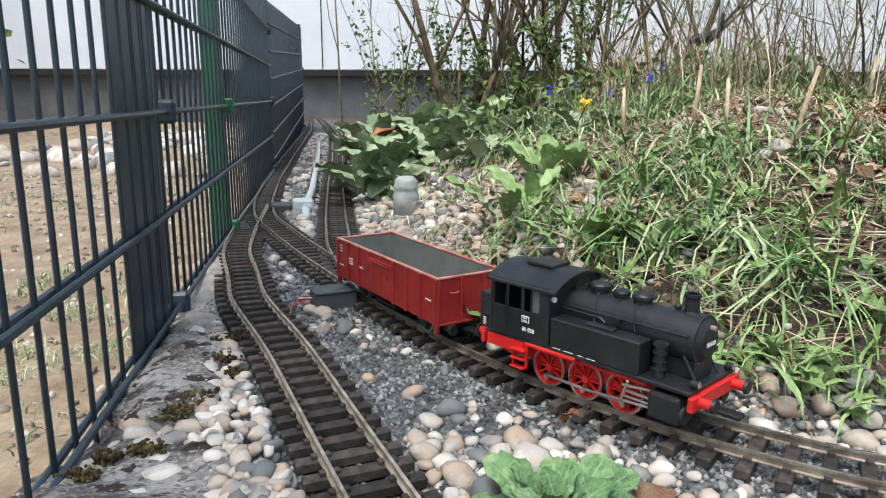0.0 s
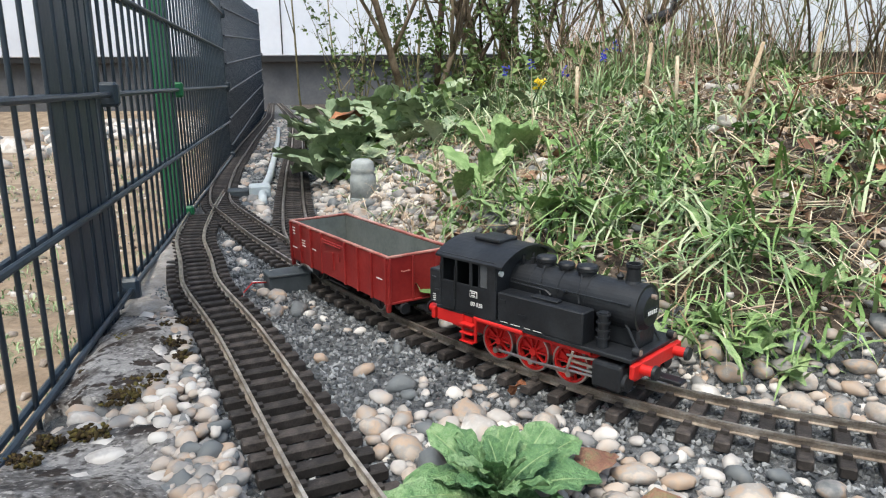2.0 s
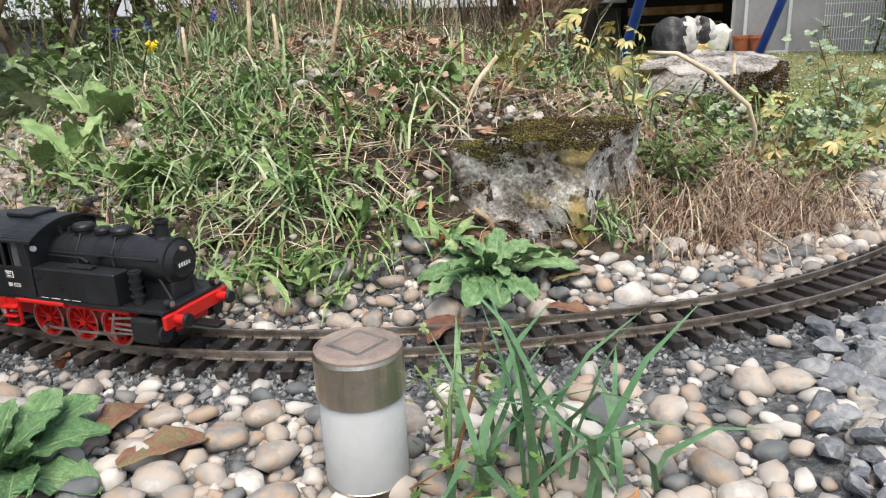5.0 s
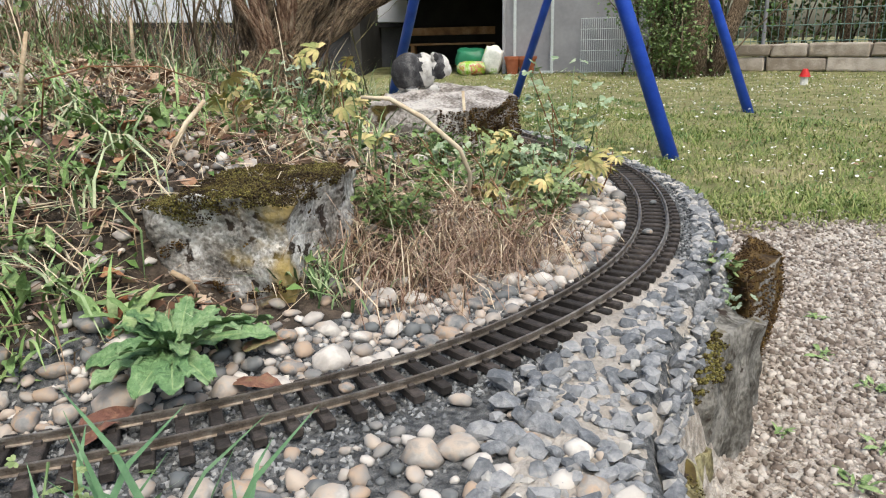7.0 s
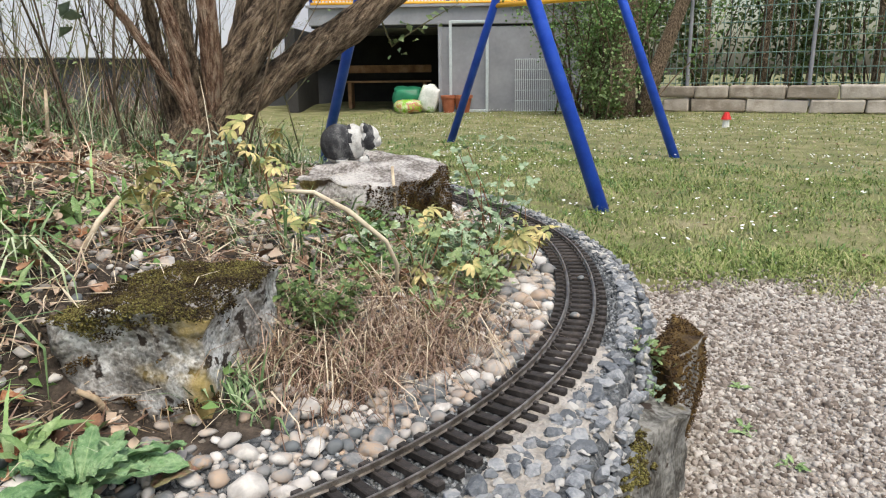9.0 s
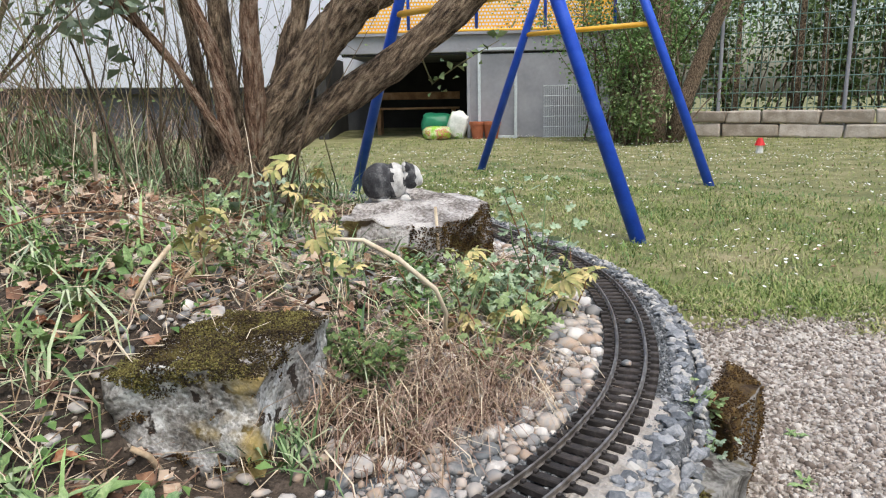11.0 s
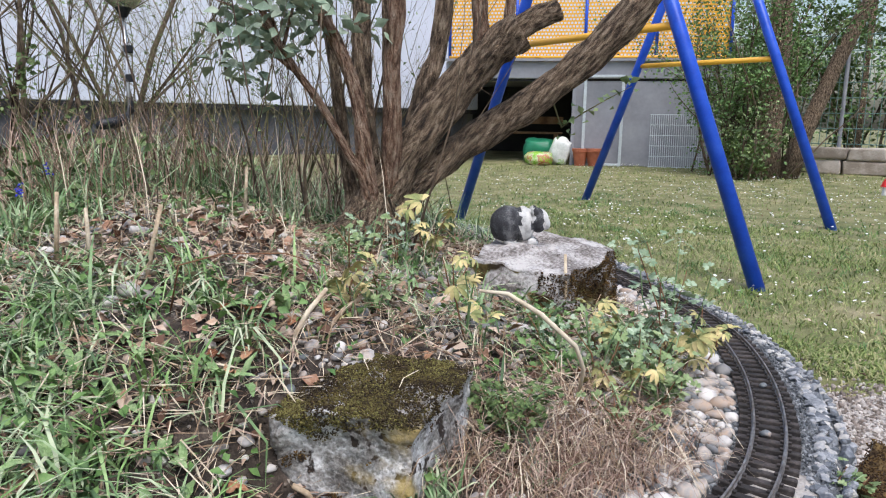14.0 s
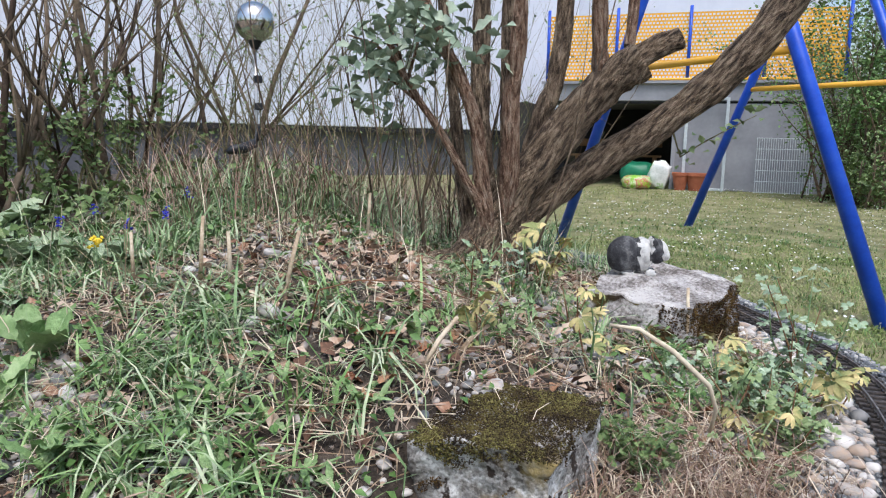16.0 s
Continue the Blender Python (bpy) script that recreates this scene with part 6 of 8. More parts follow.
def limb(pts, r0, r1, name="limb", label="", knots=1.0, mat=M_BARK):
    bm = bmesh.new()
    p = [Vector(q) - OB for q in pts]
    dense, rad = [], []
    m = 14
    for i in range(len(p) - 1):
        a_, b_, c_, d_ = p[max(i - 1, 0)], p[i], p[i + 1], p[min(i + 2, len(p) - 1)]
        for k in range(m):
            u = k / m
            q = 0.5 * ((2 * b_) + (c_ - a_) * u + (2 * a_ - 5 * b_ + 4 * c_ - d_) * u * u + (3 * b_ - a_ - 3 * c_ + d_) * u ** 3)
            dense.append(q)
    dense.append(p[-1])
    for i in range(len(dense)):
        k = i / (len(dense) - 1)
        rad.append((r0 + (r1 - r0) * k) * (1 + 0.09 * noise.noise(dense[i] * 14 + Vector((r0 * 99, 0, 0)))))
    seg = 30
    pipe(bm, dense, rad, seg)
    bm.verts.ensure_lookup_table()
    for idx, v in enumerate(bm.verts):
        i, k = divmod(idx, seg)
        if i >= len(dense):
            continue
        a_ = k * math.tau / seg
        along_ = i * 0.11
        f = noise.noise(Vector((math.cos(a_) * 3.4 + r0 * 90, math.sin(a_) * 3.4, along_)))
        g_ = noise.noise(Vector((math.cos(a_) * 8 + r0 * 50, math.sin(a_) * 8, along_ * 2.4)))
        lump = noise.noise(dense[i] * 16 + Vector((math.cos(a_), math.sin(a_), r0 * 9)))
        v.co += (v.co - dense[i]).normalized() * rad[i] * knots * (0.18 * (0.35 - abs(f)) + 0.12 * g_ + 0.18 * lump)
    ob = part(name, bm, mat, old, label, smooth=True)
    # the stem's own z runs along it, so that the bark does too
    turn_ = (p[-1] - p[0]).to_track_quat("Z", "Y").to_matrix().to_4x4()
    ob.data.transform(turn_.inverted())
    ob.matrix_local = turn_
    return ob


limb([(1.17, 1.45, 0.14), (1.20, 1.44, 0.22), (1.27, 1.445, 0.315), (1.40, 1.40, 0.41), (1.55, 1.30, 0.53), (1.70, 1.18, 0.72), (1.80, 1.1, 0.98)], 0.038, 0.036, label="long leaning limb with rough bark")
limb([(1.15, 1.47, 0.12), (1.165, 1.46, 0.21), (1.20, 1.44, 0.32), (1.275, 1.42, 0.43), (1.345, 1.385, 0.53), (1.40, 1.34, 0.61), (1.45, 1.30, 0.655)], 0.046, 0.04, label="thick forked limb with sawn end")
limb([(1.37, 1.37, 0.57), (1.46, 1.39, 0.63), (1.522, 1.365, 0.68), (1.587, 1.32, 0.717)], 0.032, 0.024)
limb([(1.14, 1.44, 0.14), (1.139, 1.43, 0.22), (1.132, 1.425, 0.31), (1.121, 1.43, 0.4), (1.11, 1.445, 0.515), (1.085, 1.476, 0.61), (1.046, 1.496, 0.69), (1.0, 1.515, 0.8)], 0.019, 0.012, label="upright stem with peeling bark", mat=M_BARK_PALE)
limb([(1.17, 1.48, 0.2), (1.185, 1.49, 0.3), (1.177, 1.52, 0.43), (1.178, 1.542, 0.57), (1.189, 1.559, 0.725), (1.184, 1.561, 1.0)], 0.027, 0.019, label="upright stem with peeling bark")
limb([(1.17, 1.44, 0.2), (1.182, 1.425, 0.3), (1.18, 1.405, 0.42), (1.178, 1.404, 0.565), (1.19, 1.40, 0.706), (1.205, 1.411, 1.0)], 0.024, 0.015, label="upright stem with peeling bark", mat=M_BARK_PALE)
limb([(1.22, 1.45, 0.33), (1.276, 1.485, 0.404), (1.32, 1.481, 0.537), (1.357, 1.479, 0.656), (1.389, 1.482, 1.0)], 0.028, 0.018)
limb([(1.20, 1.46, 0.3), (1.23, 1.50, 0.45), (1.245, 1.53, 0.65), (1.25, 1.55, 1.0)], 0.02, 0.012)
limb([(1.15, 1.5, 0.2), (1.13, 1.53, 0.36), (1.12, 1.56, 0.55), (1.07, 1.6, 1.0)], 0.018, 0.01)
limb([(1.13, 1.43, 0.29), (1.115, 1.428, 0.333), (1.084, 1.433, 0.382), (1.032, 1.447, 0.478), (0.956, 1.47, 0.591), (0.90, 1.472, 0.70)], 0.011, 0.007, mat=M_BARK_PALE)
limb([(1.40, 1.36, 0.58), (1.422, 1.406, 0.66), (1.42, 1.409, 0.75), (1.416, 1.413, 1.0)], 0.022, 0.016, mat=M_BARK_PALE)
limb([(1.39, 1.345, 0.58), (1.37, 1.35, 0.7), (1.36, 1.35, 0.9)], 0.016, 0.012, mat=M_BARK_PALE)
limb([(1.44, 1.34, 0.63), (1.47, 1.36, 0.72), (1.5, 1.38, 0.95)], 0.014, 0.01, mat=M_BARK_PALE)
limb([(0.985, 1.45, 0.145), (1.075, 1.45, 0.185), (1.14, 1.455, 0.26)], 0.05, 0.036, "root_flare", "gnarled root flare")
limb([(1.04, 1.38, 0.13), (1.10, 1.42, 0.185), (1.155, 1.45, 0.28)], 0.046, 0.036, "root_flare", "gnarled root flare")
limb([(1.21, 1.38, 0.11), (1.185, 1.41, 0.18), (1.17, 1.44, 0.28)], 0.026, 0.03, "root_flare", "gnarled root flare")
limb([(0.93, 1.5, 0.17), (0.99, 1.49, 0.185), (1.06, 1.48, 0.19), (1.12, 1.48, 0.2)], 0.026, 0.035, "root_flare", "grey weathered surface root")
pts = []
for c, n_, r_ in (((0.93, 1.46, 0.66), 60, 0.12), ((1.0, 1.45, 0.70), 34, 0.09), ((0.86, 1.48, 0.60), 30, 0.09), ((1.06, 1.38, 0.2), 6, 0.02)):
    pts.append(np.array(c) - np.array(OB) + rng.normal(0, r_ * 0.5, (n_, 3)))
pts = np.concatenate(pts)
pts = np.repeat(pts, 3, axis=0) + rng.normal(0, 0.011, (len(pts) * 3, 3))
leaves("foliage", pts, rng.uniform(0.022, 0.046, len(pts)), M_LEAF_BLUE, "", "", 1.1, parent=old)
for a_, b_ in (((0.956, 1.47, 0.591), (0.90, 1.46, 0.72)), ((0.956, 1.47, 0.591), (1.0, 1.45, 0.74)), ((0.99, 1.46, 0.54), (0.86, 1.48, 0.61)), ((0.94, 1.47, 0.62), (0.83, 1.49, 0.68))):
    part("twig", pipe(bmesh.new(), [Vector(a_) - OB, (Vector(a_) + Vector(b_)) / 2 - OB + Vector((0, 0, 0.015)), Vector(b_) - OB], [0.004, 0.003, 0.0015], 6), M_BARK_PALE, old, smooth=True)
sprig = [(1.60, 1.31, 0.44), (1.64, 1.28, 0.475), (1.68, 1.25, 0.505), (1.73, 1.21, 0.54)]
part("twig", pipe(bmesh.new(), [Vector(q) - OB for q in [(1.56, 1.3, 0.5)] + sprig], [0.0026, 0.0022, 0.0018, 0.0014, 0.0008], 6), M_TWIG_GREEN, old, smooth=True)
pts = np.repeat(np.array(sprig) - np.array(OB), 7, axis=0) + rng.normal(0, 0.014, (28, 3))
leaves("foliage", pts, rng.uniform(0.016, 0.032, len(pts)), M_LEAF_PALE, "", "", 1.0, parent=old)
twiggery(old, "twig_growth", (-0.18, 0.05), 0.8, 14, M_TWIG, 0.005, 0.12, 3)

# ---------- lawn ----------
def on_lawn(x, y):
    de, se = distance_to(EDGE, x, y)
    return (se < 0) * (de > 0.12) * (x + 0.82 * y + patch(x, y, 5, 6.0) * 0.2 > 2.85)


g = sample(44000, 1.6, 4.4, 0.2, 3.8, lambda x, y: on_lawn(x, y) * np.where(patch(x, y, 2.4, 17.0) + 0.5 * patch(x, y, 9, 3.3) > -0.12, 1.0, 0.35))
M_LAWN_GRASS = leafy("lawn_grass", [(0.115, 0.17, 0.042), (0.195, 0.26, 0.075), (0.285, 0.33, 0.115), (0.42, 0.385, 0.21)], 0.8, 0.5, 2.5)
blades("lawn_grass", g, np.clip(rng.normal(0.024, 0.011, len(g)), 0.008, 0.055), rng.uniform(0.002, 0.004, len(g)), M_LAWN_GRASS, "short mown lawn grass with bare patches", "lawn", 1.5)
g = sample(22000, 3.0, 11, 0.5, 8, on_lawn)
blades("lawn_grass", g, np.clip(rng.normal(0.03, 0.009, len(g)), 0.012, 0.05), rng.uniform(0.004, 0.009, len(g)), M_LAWN_GRASS, "short mown lawn grass farther off", "lawn", 1.5)
g = sample(2600, 2.4, 8.5, 0.8, 7.0, lambda x, y: on_lawn(x, y) * np.where(patch(x, y, 0.9, 2.0) > 0, 1, 0.25))
ge = sample(15000, 1.6, 3.6, 0.0, 1.9, lambda x, y: (distance_to(EDGE, x, y)[1] < 0) * np.clip(1.2 - np.abs(x + 0.82 * y + patch(x, y, 4, 12.0) * 0.25 - 3.02) / 0.22, 0, 1))
blades("lawn_grass", ge, np.clip(rng.normal(0.022, 0.011, len(ge)), 0.006, 0.05), rng.uniform(0.002, 0.004, len(ge)), M_LAWN_GRASS, "thin ragged grass at the lawn's edge", "lawn", 1.7)
tufts = sample(420, 1.7, 5.0, 0.3, 4.5, on_lawn)
xy = np.repeat(tufts, 22, axis=0) + rng.normal(0, 0.035, (len(tufts) * 22, 2))
xy = xy[on_lawn(xy[:, 0], xy[:, 1]) > 0]
blades("lawn_grass", xy, np.clip(rng.normal(0.036, 0.012, len(xy)), 0.012, 0.07), rng.uniform(0.002, 0.0046, len(xy)), M_LEAF, "darker tufts of grass and clover in the lawn", "lawn", 1.8)
gd = sample(500, 1.8, 6.5, 0.4, 5.0, on_lawn)
leaves("dead_leaves", placed(gd, 0.015), rng.uniform(0.008, 0.026, len(gd)), M_DEADLEAF, "scattered dry leaves on the lawn", "dead leaves", 0.5)
DAISY = [(np.array([(math.cos(k * math.tau / 6), math.sin(k * math.tau / 6), 0.15) for k in range(6)] + [(0, 0, 0.4)]), np.array([(k, (k + 1) % 6, 6) for k in range(6)]))]
scatter("daisies", DAISY, placed(g, 0.03), rng.uniform(0.004, 0.0085, len(g)), M_BLOOM_WHITE, "white daisies in the lawn", "daisies", 0.5)
g = sample(2500, -3.5, -0.2, 0.6, 7, lambda x, y: (x < fence_x(y) - 0.03) * np.where(patch(x, y, 1.6, 8.0) > 0.05, 1, 0.05))
blades("yard_weeds", g, rng.uniform(0.02, 0.06, len(g)), rng.uniform(0.003, 0.006, len(g)), M_GRASS, "sparse green weeds in the sandy yard", "weeds", 1.3)
g = sample(3200, -1.2, -0.05, 0.1, 2.2, lambda x, y: (x < fence_x(y) - 0.02) * np.where(patch(x, y, 4.0, 8.0) > 0.12, 1, 0.02))
blades("yard_weeds", g, rng.uniform(0.015, 0.045, len(g)), rng.uniform(0.002, 0.004, len(g)), M_GRASS, "green weed patches beside the fence", "weeds", 1.5)

g = sample(240, -4.5, -0.6, 4.5, 9.5, lambda x, y: (x < fence_x(y) - 0.1) * np.where(y > 8.3, 1, 0.12))
scatter("yard_stones", PEBBLES, placed(g, 0.02), rng.uniform(0.04, 0.14, len(g)), M_PEBBLE, "row of pale boulders before the house plinth", "stones", 0.3)
g = sample(2200, -3.0, -0.15, 0.5, 5.0, lambda x, y: (x < fence_x(y) - 0.03) * 1.0)
scatter("yard_grit", CHIPS, placed(g, 0.0), rng.uniform(0.004, 0.014, len(g)), M_GRAVEL, "loose stones in the sandy yard", "grit", 1.0)


# ---------- train ----------
RUN = np.r_[0, np.cumsum(np.linalg.norm(np.diff(MAIN, axis=0), axis=1))]
TAN, _ = normals_of(MAIN)
RAIL_TOP = RAIL_Z + 0.0075


def on_track(s):
    x, y = np.interp(s, RUN, MAIN[:, 0]), np.interp(s, RUN, MAIN[:, 1])
    u, v = np.interp(s, RUN, TAN[:, 0]), np.interp(s, RUN, TAN[:, 1])
    return Matrix.Translation((x, y, RAIL_TOP)) @ Matrix.Rotation(math.atan2(v, u), 4, "Z")


def cylinder(bm, a, b, r, seg=24, r2=None):
    return tube(bm, a, b, r, r2, seg)


def wheel(parent, x, y, r, mat, spokes=True, label="", thick=0.006):
    bm = bmesh.new()
    side = 1 if y > 0 else -1
    # ring with spokes and hub
    prof = [(r, -thick / 2), (r, thick / 2), (r * 0.82, thick / 2), (r * 0.82, -thick / 2)]
    seg = 24
    rings = [[bm.verts.new((pr_ * math.cos(k * math.tau / seg), z, pr_ * math.sin(k * math.tau / seg))) for k in range(seg)] for pr_, z in prof]
    for i in range(4):
        for k in range(seg):
            bm.faces.new((rings[i][k], rings[(i + 1) % 4][k], rings[(i + 1) % 4][(k + 1) % seg], rings[i][(k + 1) % seg]))
    if not spokes:
        tube(bm, (0, -thick * 0.25, 0), (0, thick * 0.25, 0), r * 0.84, seg=20)
    tube(bm, (0, -thick * 0.6, 0), (0, thick * 0.6, 0), r * 0.2, seg=12)
    w = part("wheel", bm, mat, parent, label, smooth=False)
    w.matrix_local = Matrix.Translation((x, y, r))
    for k in range(10 if spokes else 0):
        a_ = k * math.tau / 10
        part("spoke", box(bmesh.new(), (r * 0.66, thick * 0.5, r * 0.08), (math.cos(a_) * r * 0.5, 0, math.sin(a_) * r * 0.5), Matrix.Rotation(-a_, 4, "Y")), mat, w)
    tyre = bmesh.new()
    rings = [[tyre.verts.new((q * math.cos(k * math.tau / seg), q * math.sin(k * math.tau / seg), z)) for k in range(seg)] for q, z in ((r * 0.93, -0.0034), (r * 1.02, -0.0034), (r * 1.02, 0.0034), (r * 0.93, 0.0034))]
    for i in range(4):
        for k in range(seg):
            tyre.faces.new((rings[i][k], rings[i][(k + 1) % seg], rings[(i + 1) % 4][(k + 1) % seg], rings[(i + 1) % 4][k]))
    bmesh.ops.rotate(tyre, verts=tyre.verts, cent=(0, 0, 0), matrix=Matrix.Rotation(radians(90), 3, "X"))
    part("tyre", tyre, M_STEEL, w, "bright steel tyre")
    return w


def buffer(parent, x, y, z, d, shank):
    b = part("buffer", cylinder(bmesh.new(), (x, y, z), (x + d * 0.012, y, z), 0.0045, 16), shank, parent, smooth=False)
    part("buffer_head", lathe_x(x + d * 0.012, y, z, d), M_BLACK, b, "black buffer head")
    return b


def lathe_x(x, y, z, d):
    bm = bmesh.new()
    tube(bm, (x, y, z), (x + d * 0.003, y, z), 0.0064, 0.0058, 18)
    return bm


def writing(text, size, matrix, parent):
    c = bpy.data.curves.new("number", "FONT")
    c.body, c.size, c.extrude, c.align_x = text, size, 0.0002, "CENTER"
    c.materials.append(M_LETTER)
    ob = new("number", c)
    ob.parent = parent
    ob.matrix_local = matrix
    ob["label"] = "white painted number"
    return ob


loco = new("locomotive")
loco.empty_display_size = 0.05
tagged(loco, "black model tank steam locomotive with red frame and wheels", "locomotive")
LOCO_AT = 9.105
loco.matrix_world = on_track(LOCO_AT) @ Matrix.Diagonal((0.93, 0.93, 0.95, 1))
Z0 = 0.046
part("running_board", box(bmesh.new(), (0.232, 0.084, 0.004), (0.0, 0, Z0 - 0.002), bevel=0.0008), M_BLACK, loco)
fr = part("frame", box(bmesh.new(), (0.222, 0.046, 0.022), (0.0, 0, 0.030), bevel=0.001), M_RED, loco, "red main frame")
for sy in (-1, 1):
    part("valance", box(bmesh.new(), (0.05, 0.003, 0.013), (-0.09, sy * 0.040, 0.036), bevel=0.0005), M_RED, loco, "red rear side sheet")
    part("valance", box(bmesh.new(), (0.135, 0.0025, 0.0065), (0.006, sy * 0.0365, 0.0405), bevel=0.0004), M_RED, loco, "red frame edge above the wheels")
    part("sandbox_pipe", pipe(bmesh.new(), [(0.043, sy * 0.009, Z0 + 0.0535), (0.047, sy * 0.0208, Z0 + 0.0415), (0.05, sy * 0.0228, Z0 + 0.031)], 0.0011, 6), M_BLACK, loco)
    part("injector_pipe", pipe(bmesh.new(), [(-0.03, sy * 0.0222, Z0 + 0.036), (0.012, sy * 0.0224, Z0 + 0.0355), (0.018, sy * 0.0226, Z0 + 0.032)], 0.0012, 6), M_BLACK, loco)
    part("check_valve", cylinder(bmesh.new(), (0.033, sy * 0.0195, Z0 + 0.0385), (0.033, sy * 0.0262, Z0 + 0.0385), 0.0022, 10), M_BLACK, loco)
    part("whistle", cylinder(bmesh.new(), (-0.026, sy * 0.008, Z0 + 0.049), (-0.026, sy * 0.008, Z0 + 0.0605), 0.0015, 8), M_BLACK, loco)
    part("safety_valve", cylinder(bmesh.new(), (-0.018, sy * 0.004, Z0 + 0.049), (-0.018, sy * 0.004, Z0 + 0.059), 0.0022, 10), M_BLACK, loco)
    part("window_pane", box(bmesh.new(), (0.0125, 0.0008, 0.0225), (-0.0485, sy * 0.0412, Z0 + 0.041)), M_PANE, loco, "grey window glass")
    for hx in (0.082, 0.1, -0.01, 0.03):
        part("rail_knob", cylinder(bmesh.new(), (hx, sy * 0.0195, Z0 + 0.0392), (hx, sy * 0.0226, Z0 + 0.0395), 0.0012, 6), M_BLACK, loco)
    part("pipe_run", cylinder(bmesh.new(), (-0.062, sy * 0.0405, 0.0415), (0.0, sy * 0.0405, 0.0415), 0.0028, 10), M_RED, loco, "red air tank")
    for i in range(3):
        part("step", box(bmesh.new(), (0.018, 0.009, 0.0016), (-0.068, sy * 0.044, 0.017 + i * 0.009), bevel=0.0004), M_RED, loco)
    part("step_bracket", box(bmesh.new(), (0.0022, 0.0025, 0.026), (-0.0765, sy * 0.0425, 0.030)), M_RED, loco)
    part("step_bracket", box(bmesh.new(), (0.0022, 0.0025, 0.026), (-0.0595, sy * 0.0425, 0.030)), M_RED, loco)
    tank = part("side_tank", box(bmesh.new(), (0.098, 0.020, 0.030), (0.018, sy * 0.0325, Z0 + 0.015), bevel=0.0012), M_BLACK, loco)
    part("tank_lid", box(bmesh.new(), (0.03, 0.009, 0.0025), (0.02, sy * 0.032, Z0 + 0.0313), bevel=0.0008), M_BLACK, tank)
    for hx in (-0.025, 0.0):
        part("tank_step", box(bmesh.new(), (0.009, 0.0014, 0.003), (hx, sy * 0.0428, Z0 + 0.022 - (hx + 0.025) * 0.4)), M_BLACK, tank)
    for hx, hw in ((-0.022, 0.009), (-0.008, 0.011), (0.006, 0.007), (0.018, 0.01)):
        part("lettering_bar", box(bmesh.new(), (hw, 0.0004, 0.0005), (hx, sy * 0.0427, Z0 + 0.0015)), M_LETTER, tank, "fine white lettering")
    # cab side: lower sheet, pillars and lintel round door and window openings
    for cx_, cw, cz, ch in ((-0.071, 0.076, Z0 + 0.0145, 0.029), (-0.107, 0.004, Z0 + 0.041, 0.026), (-0.0865, 0.003, Z0 + 0.041, 0.026), (-0.0665, 0.004, Z0 + 0.041, 0.026), (-0.0395, 0.011, Z0 + 0.041, 0.026), (-0.071, 0.076, Z0 + 0.0555, 0.004)):
        part("cab_panel", box(bmesh.new(), (cw, 0.0022, ch), (cx_, sy * 0.0415, cz), bevel=0.0004), M_BLACK, loco)
    part("window_frame", box(bmesh.new(), (0.0014, 0.003, 0.024), (-0.055, sy * 0.0415, Z0 + 0.041)), M_BLACK, loco)
    part("cab_door", box(bmesh.new(), (0.016, 0.002, 0.03), (-0.0965, sy * 0.043, Z0 + 0.0145), bevel=0.0006), M_BLACK, loco)
    part("handrail", cylinder(bmesh.new(), (-0.107, sy * 0.0445, Z0 + 0.004), (-0.107, sy * 0.0445, Z0 + 0.046), 0.0007, 6), M_BLACK, loco)
    part("handrail", cylinder(bmesh.new(), (-0.0865, sy * 0.0445, Z0 + 0.004), (-0.0865, sy * 0.0445, Z0 + 0.046), 0.0007, 6), M_BLACK, loco)
    lg = part("emblem", box(bmesh.new(), (0.010, 0.0006, 0.0068), (-0.062, sy * 0.0428, Z0 + 0.021), bevel=0.0002), M_LETTER, loco, "white framed emblem")
    part("emblem_field", box(bmesh.new(), (0.0082, 0.0006, 0.005), (-0.062, sy * 0.0431, Z0 + 0.021)), M_BLACK, lg)
    for q in (-0.0013, 0.0013):
        part("emblem_bar", box(bmesh.new(), (0.0055, 0.0006, 0.0012), (-0.062, sy * 0.0433, Z0 + 0.021 + q)), M_LETTER, lg)
    writing("80 028", 0.0058, Matrix.Translation((-0.058, sy * 0.0429, Z0 + 0.009)) @ Matrix.Rotation(radians(180) if sy > 0 else 0, 4, "Z") @ Matrix.Rotation(radians(90), 4, "X"), loco)
    for q in range(4):
        part("data_line", box(bmesh.new(), (0.004, 0.0005, 0.0009), (-0.119, sy * 0.0415, Z0 + 0.010 - q * 0.0022)), M_LETTER, loco, "fine white lettering")
    for wx in (-0.042, 0.002, 0.046):
        wheel(loco, wx, sy * 0.0245, 0.0195, M_RED, True, "red spoked driving wheel")
        part("crank_pin", cylinder(bmesh.new(), (wx + 0.004, sy * 0.029, 0.013), (wx + 0.004, sy * 0.037, 0.013), 0.003, 10), M_STEEL, loco)
    part("coupling_rod", box(bmesh.new(), (0.094, 0.002, 0.0028), (0.006, sy * 0.0335, 0.013), bevel=0.0006), M_STEEL, loco, "bright steel coupling rod")
    part("connecting_rod", box(bmesh.new(), (0.084, 0.002, 0.0024), (0.045, sy * 0.0365, 0.0165), Matrix.Rotation(radians(-4), 4, "Y"), 0.0006), M_STEEL, loco)
    part("piston_rod", cylinder(bmesh.new(), (0.05, sy * 0.0365, 0.022), (0.085, sy * 0.0365, 0.022), 0.0013, 8), M_STEEL, loco)
    part("valve_gear", box(bmesh.new(), (0.0025, 0.002, 0.022), (0.052, sy * 0.038, 0.027), Matrix.Rotation(radians(18), 4, "Y"), 0.0004), M_STEEL, loco)
    part("valve_gear", box(bmesh.new(), (0.03, 0.002, 0.0022), (0.064, sy * 0.0385, 0.034), Matrix.Rotation(radians(-6), 4, "Y"), 0.0004), M_STEEL, loco)
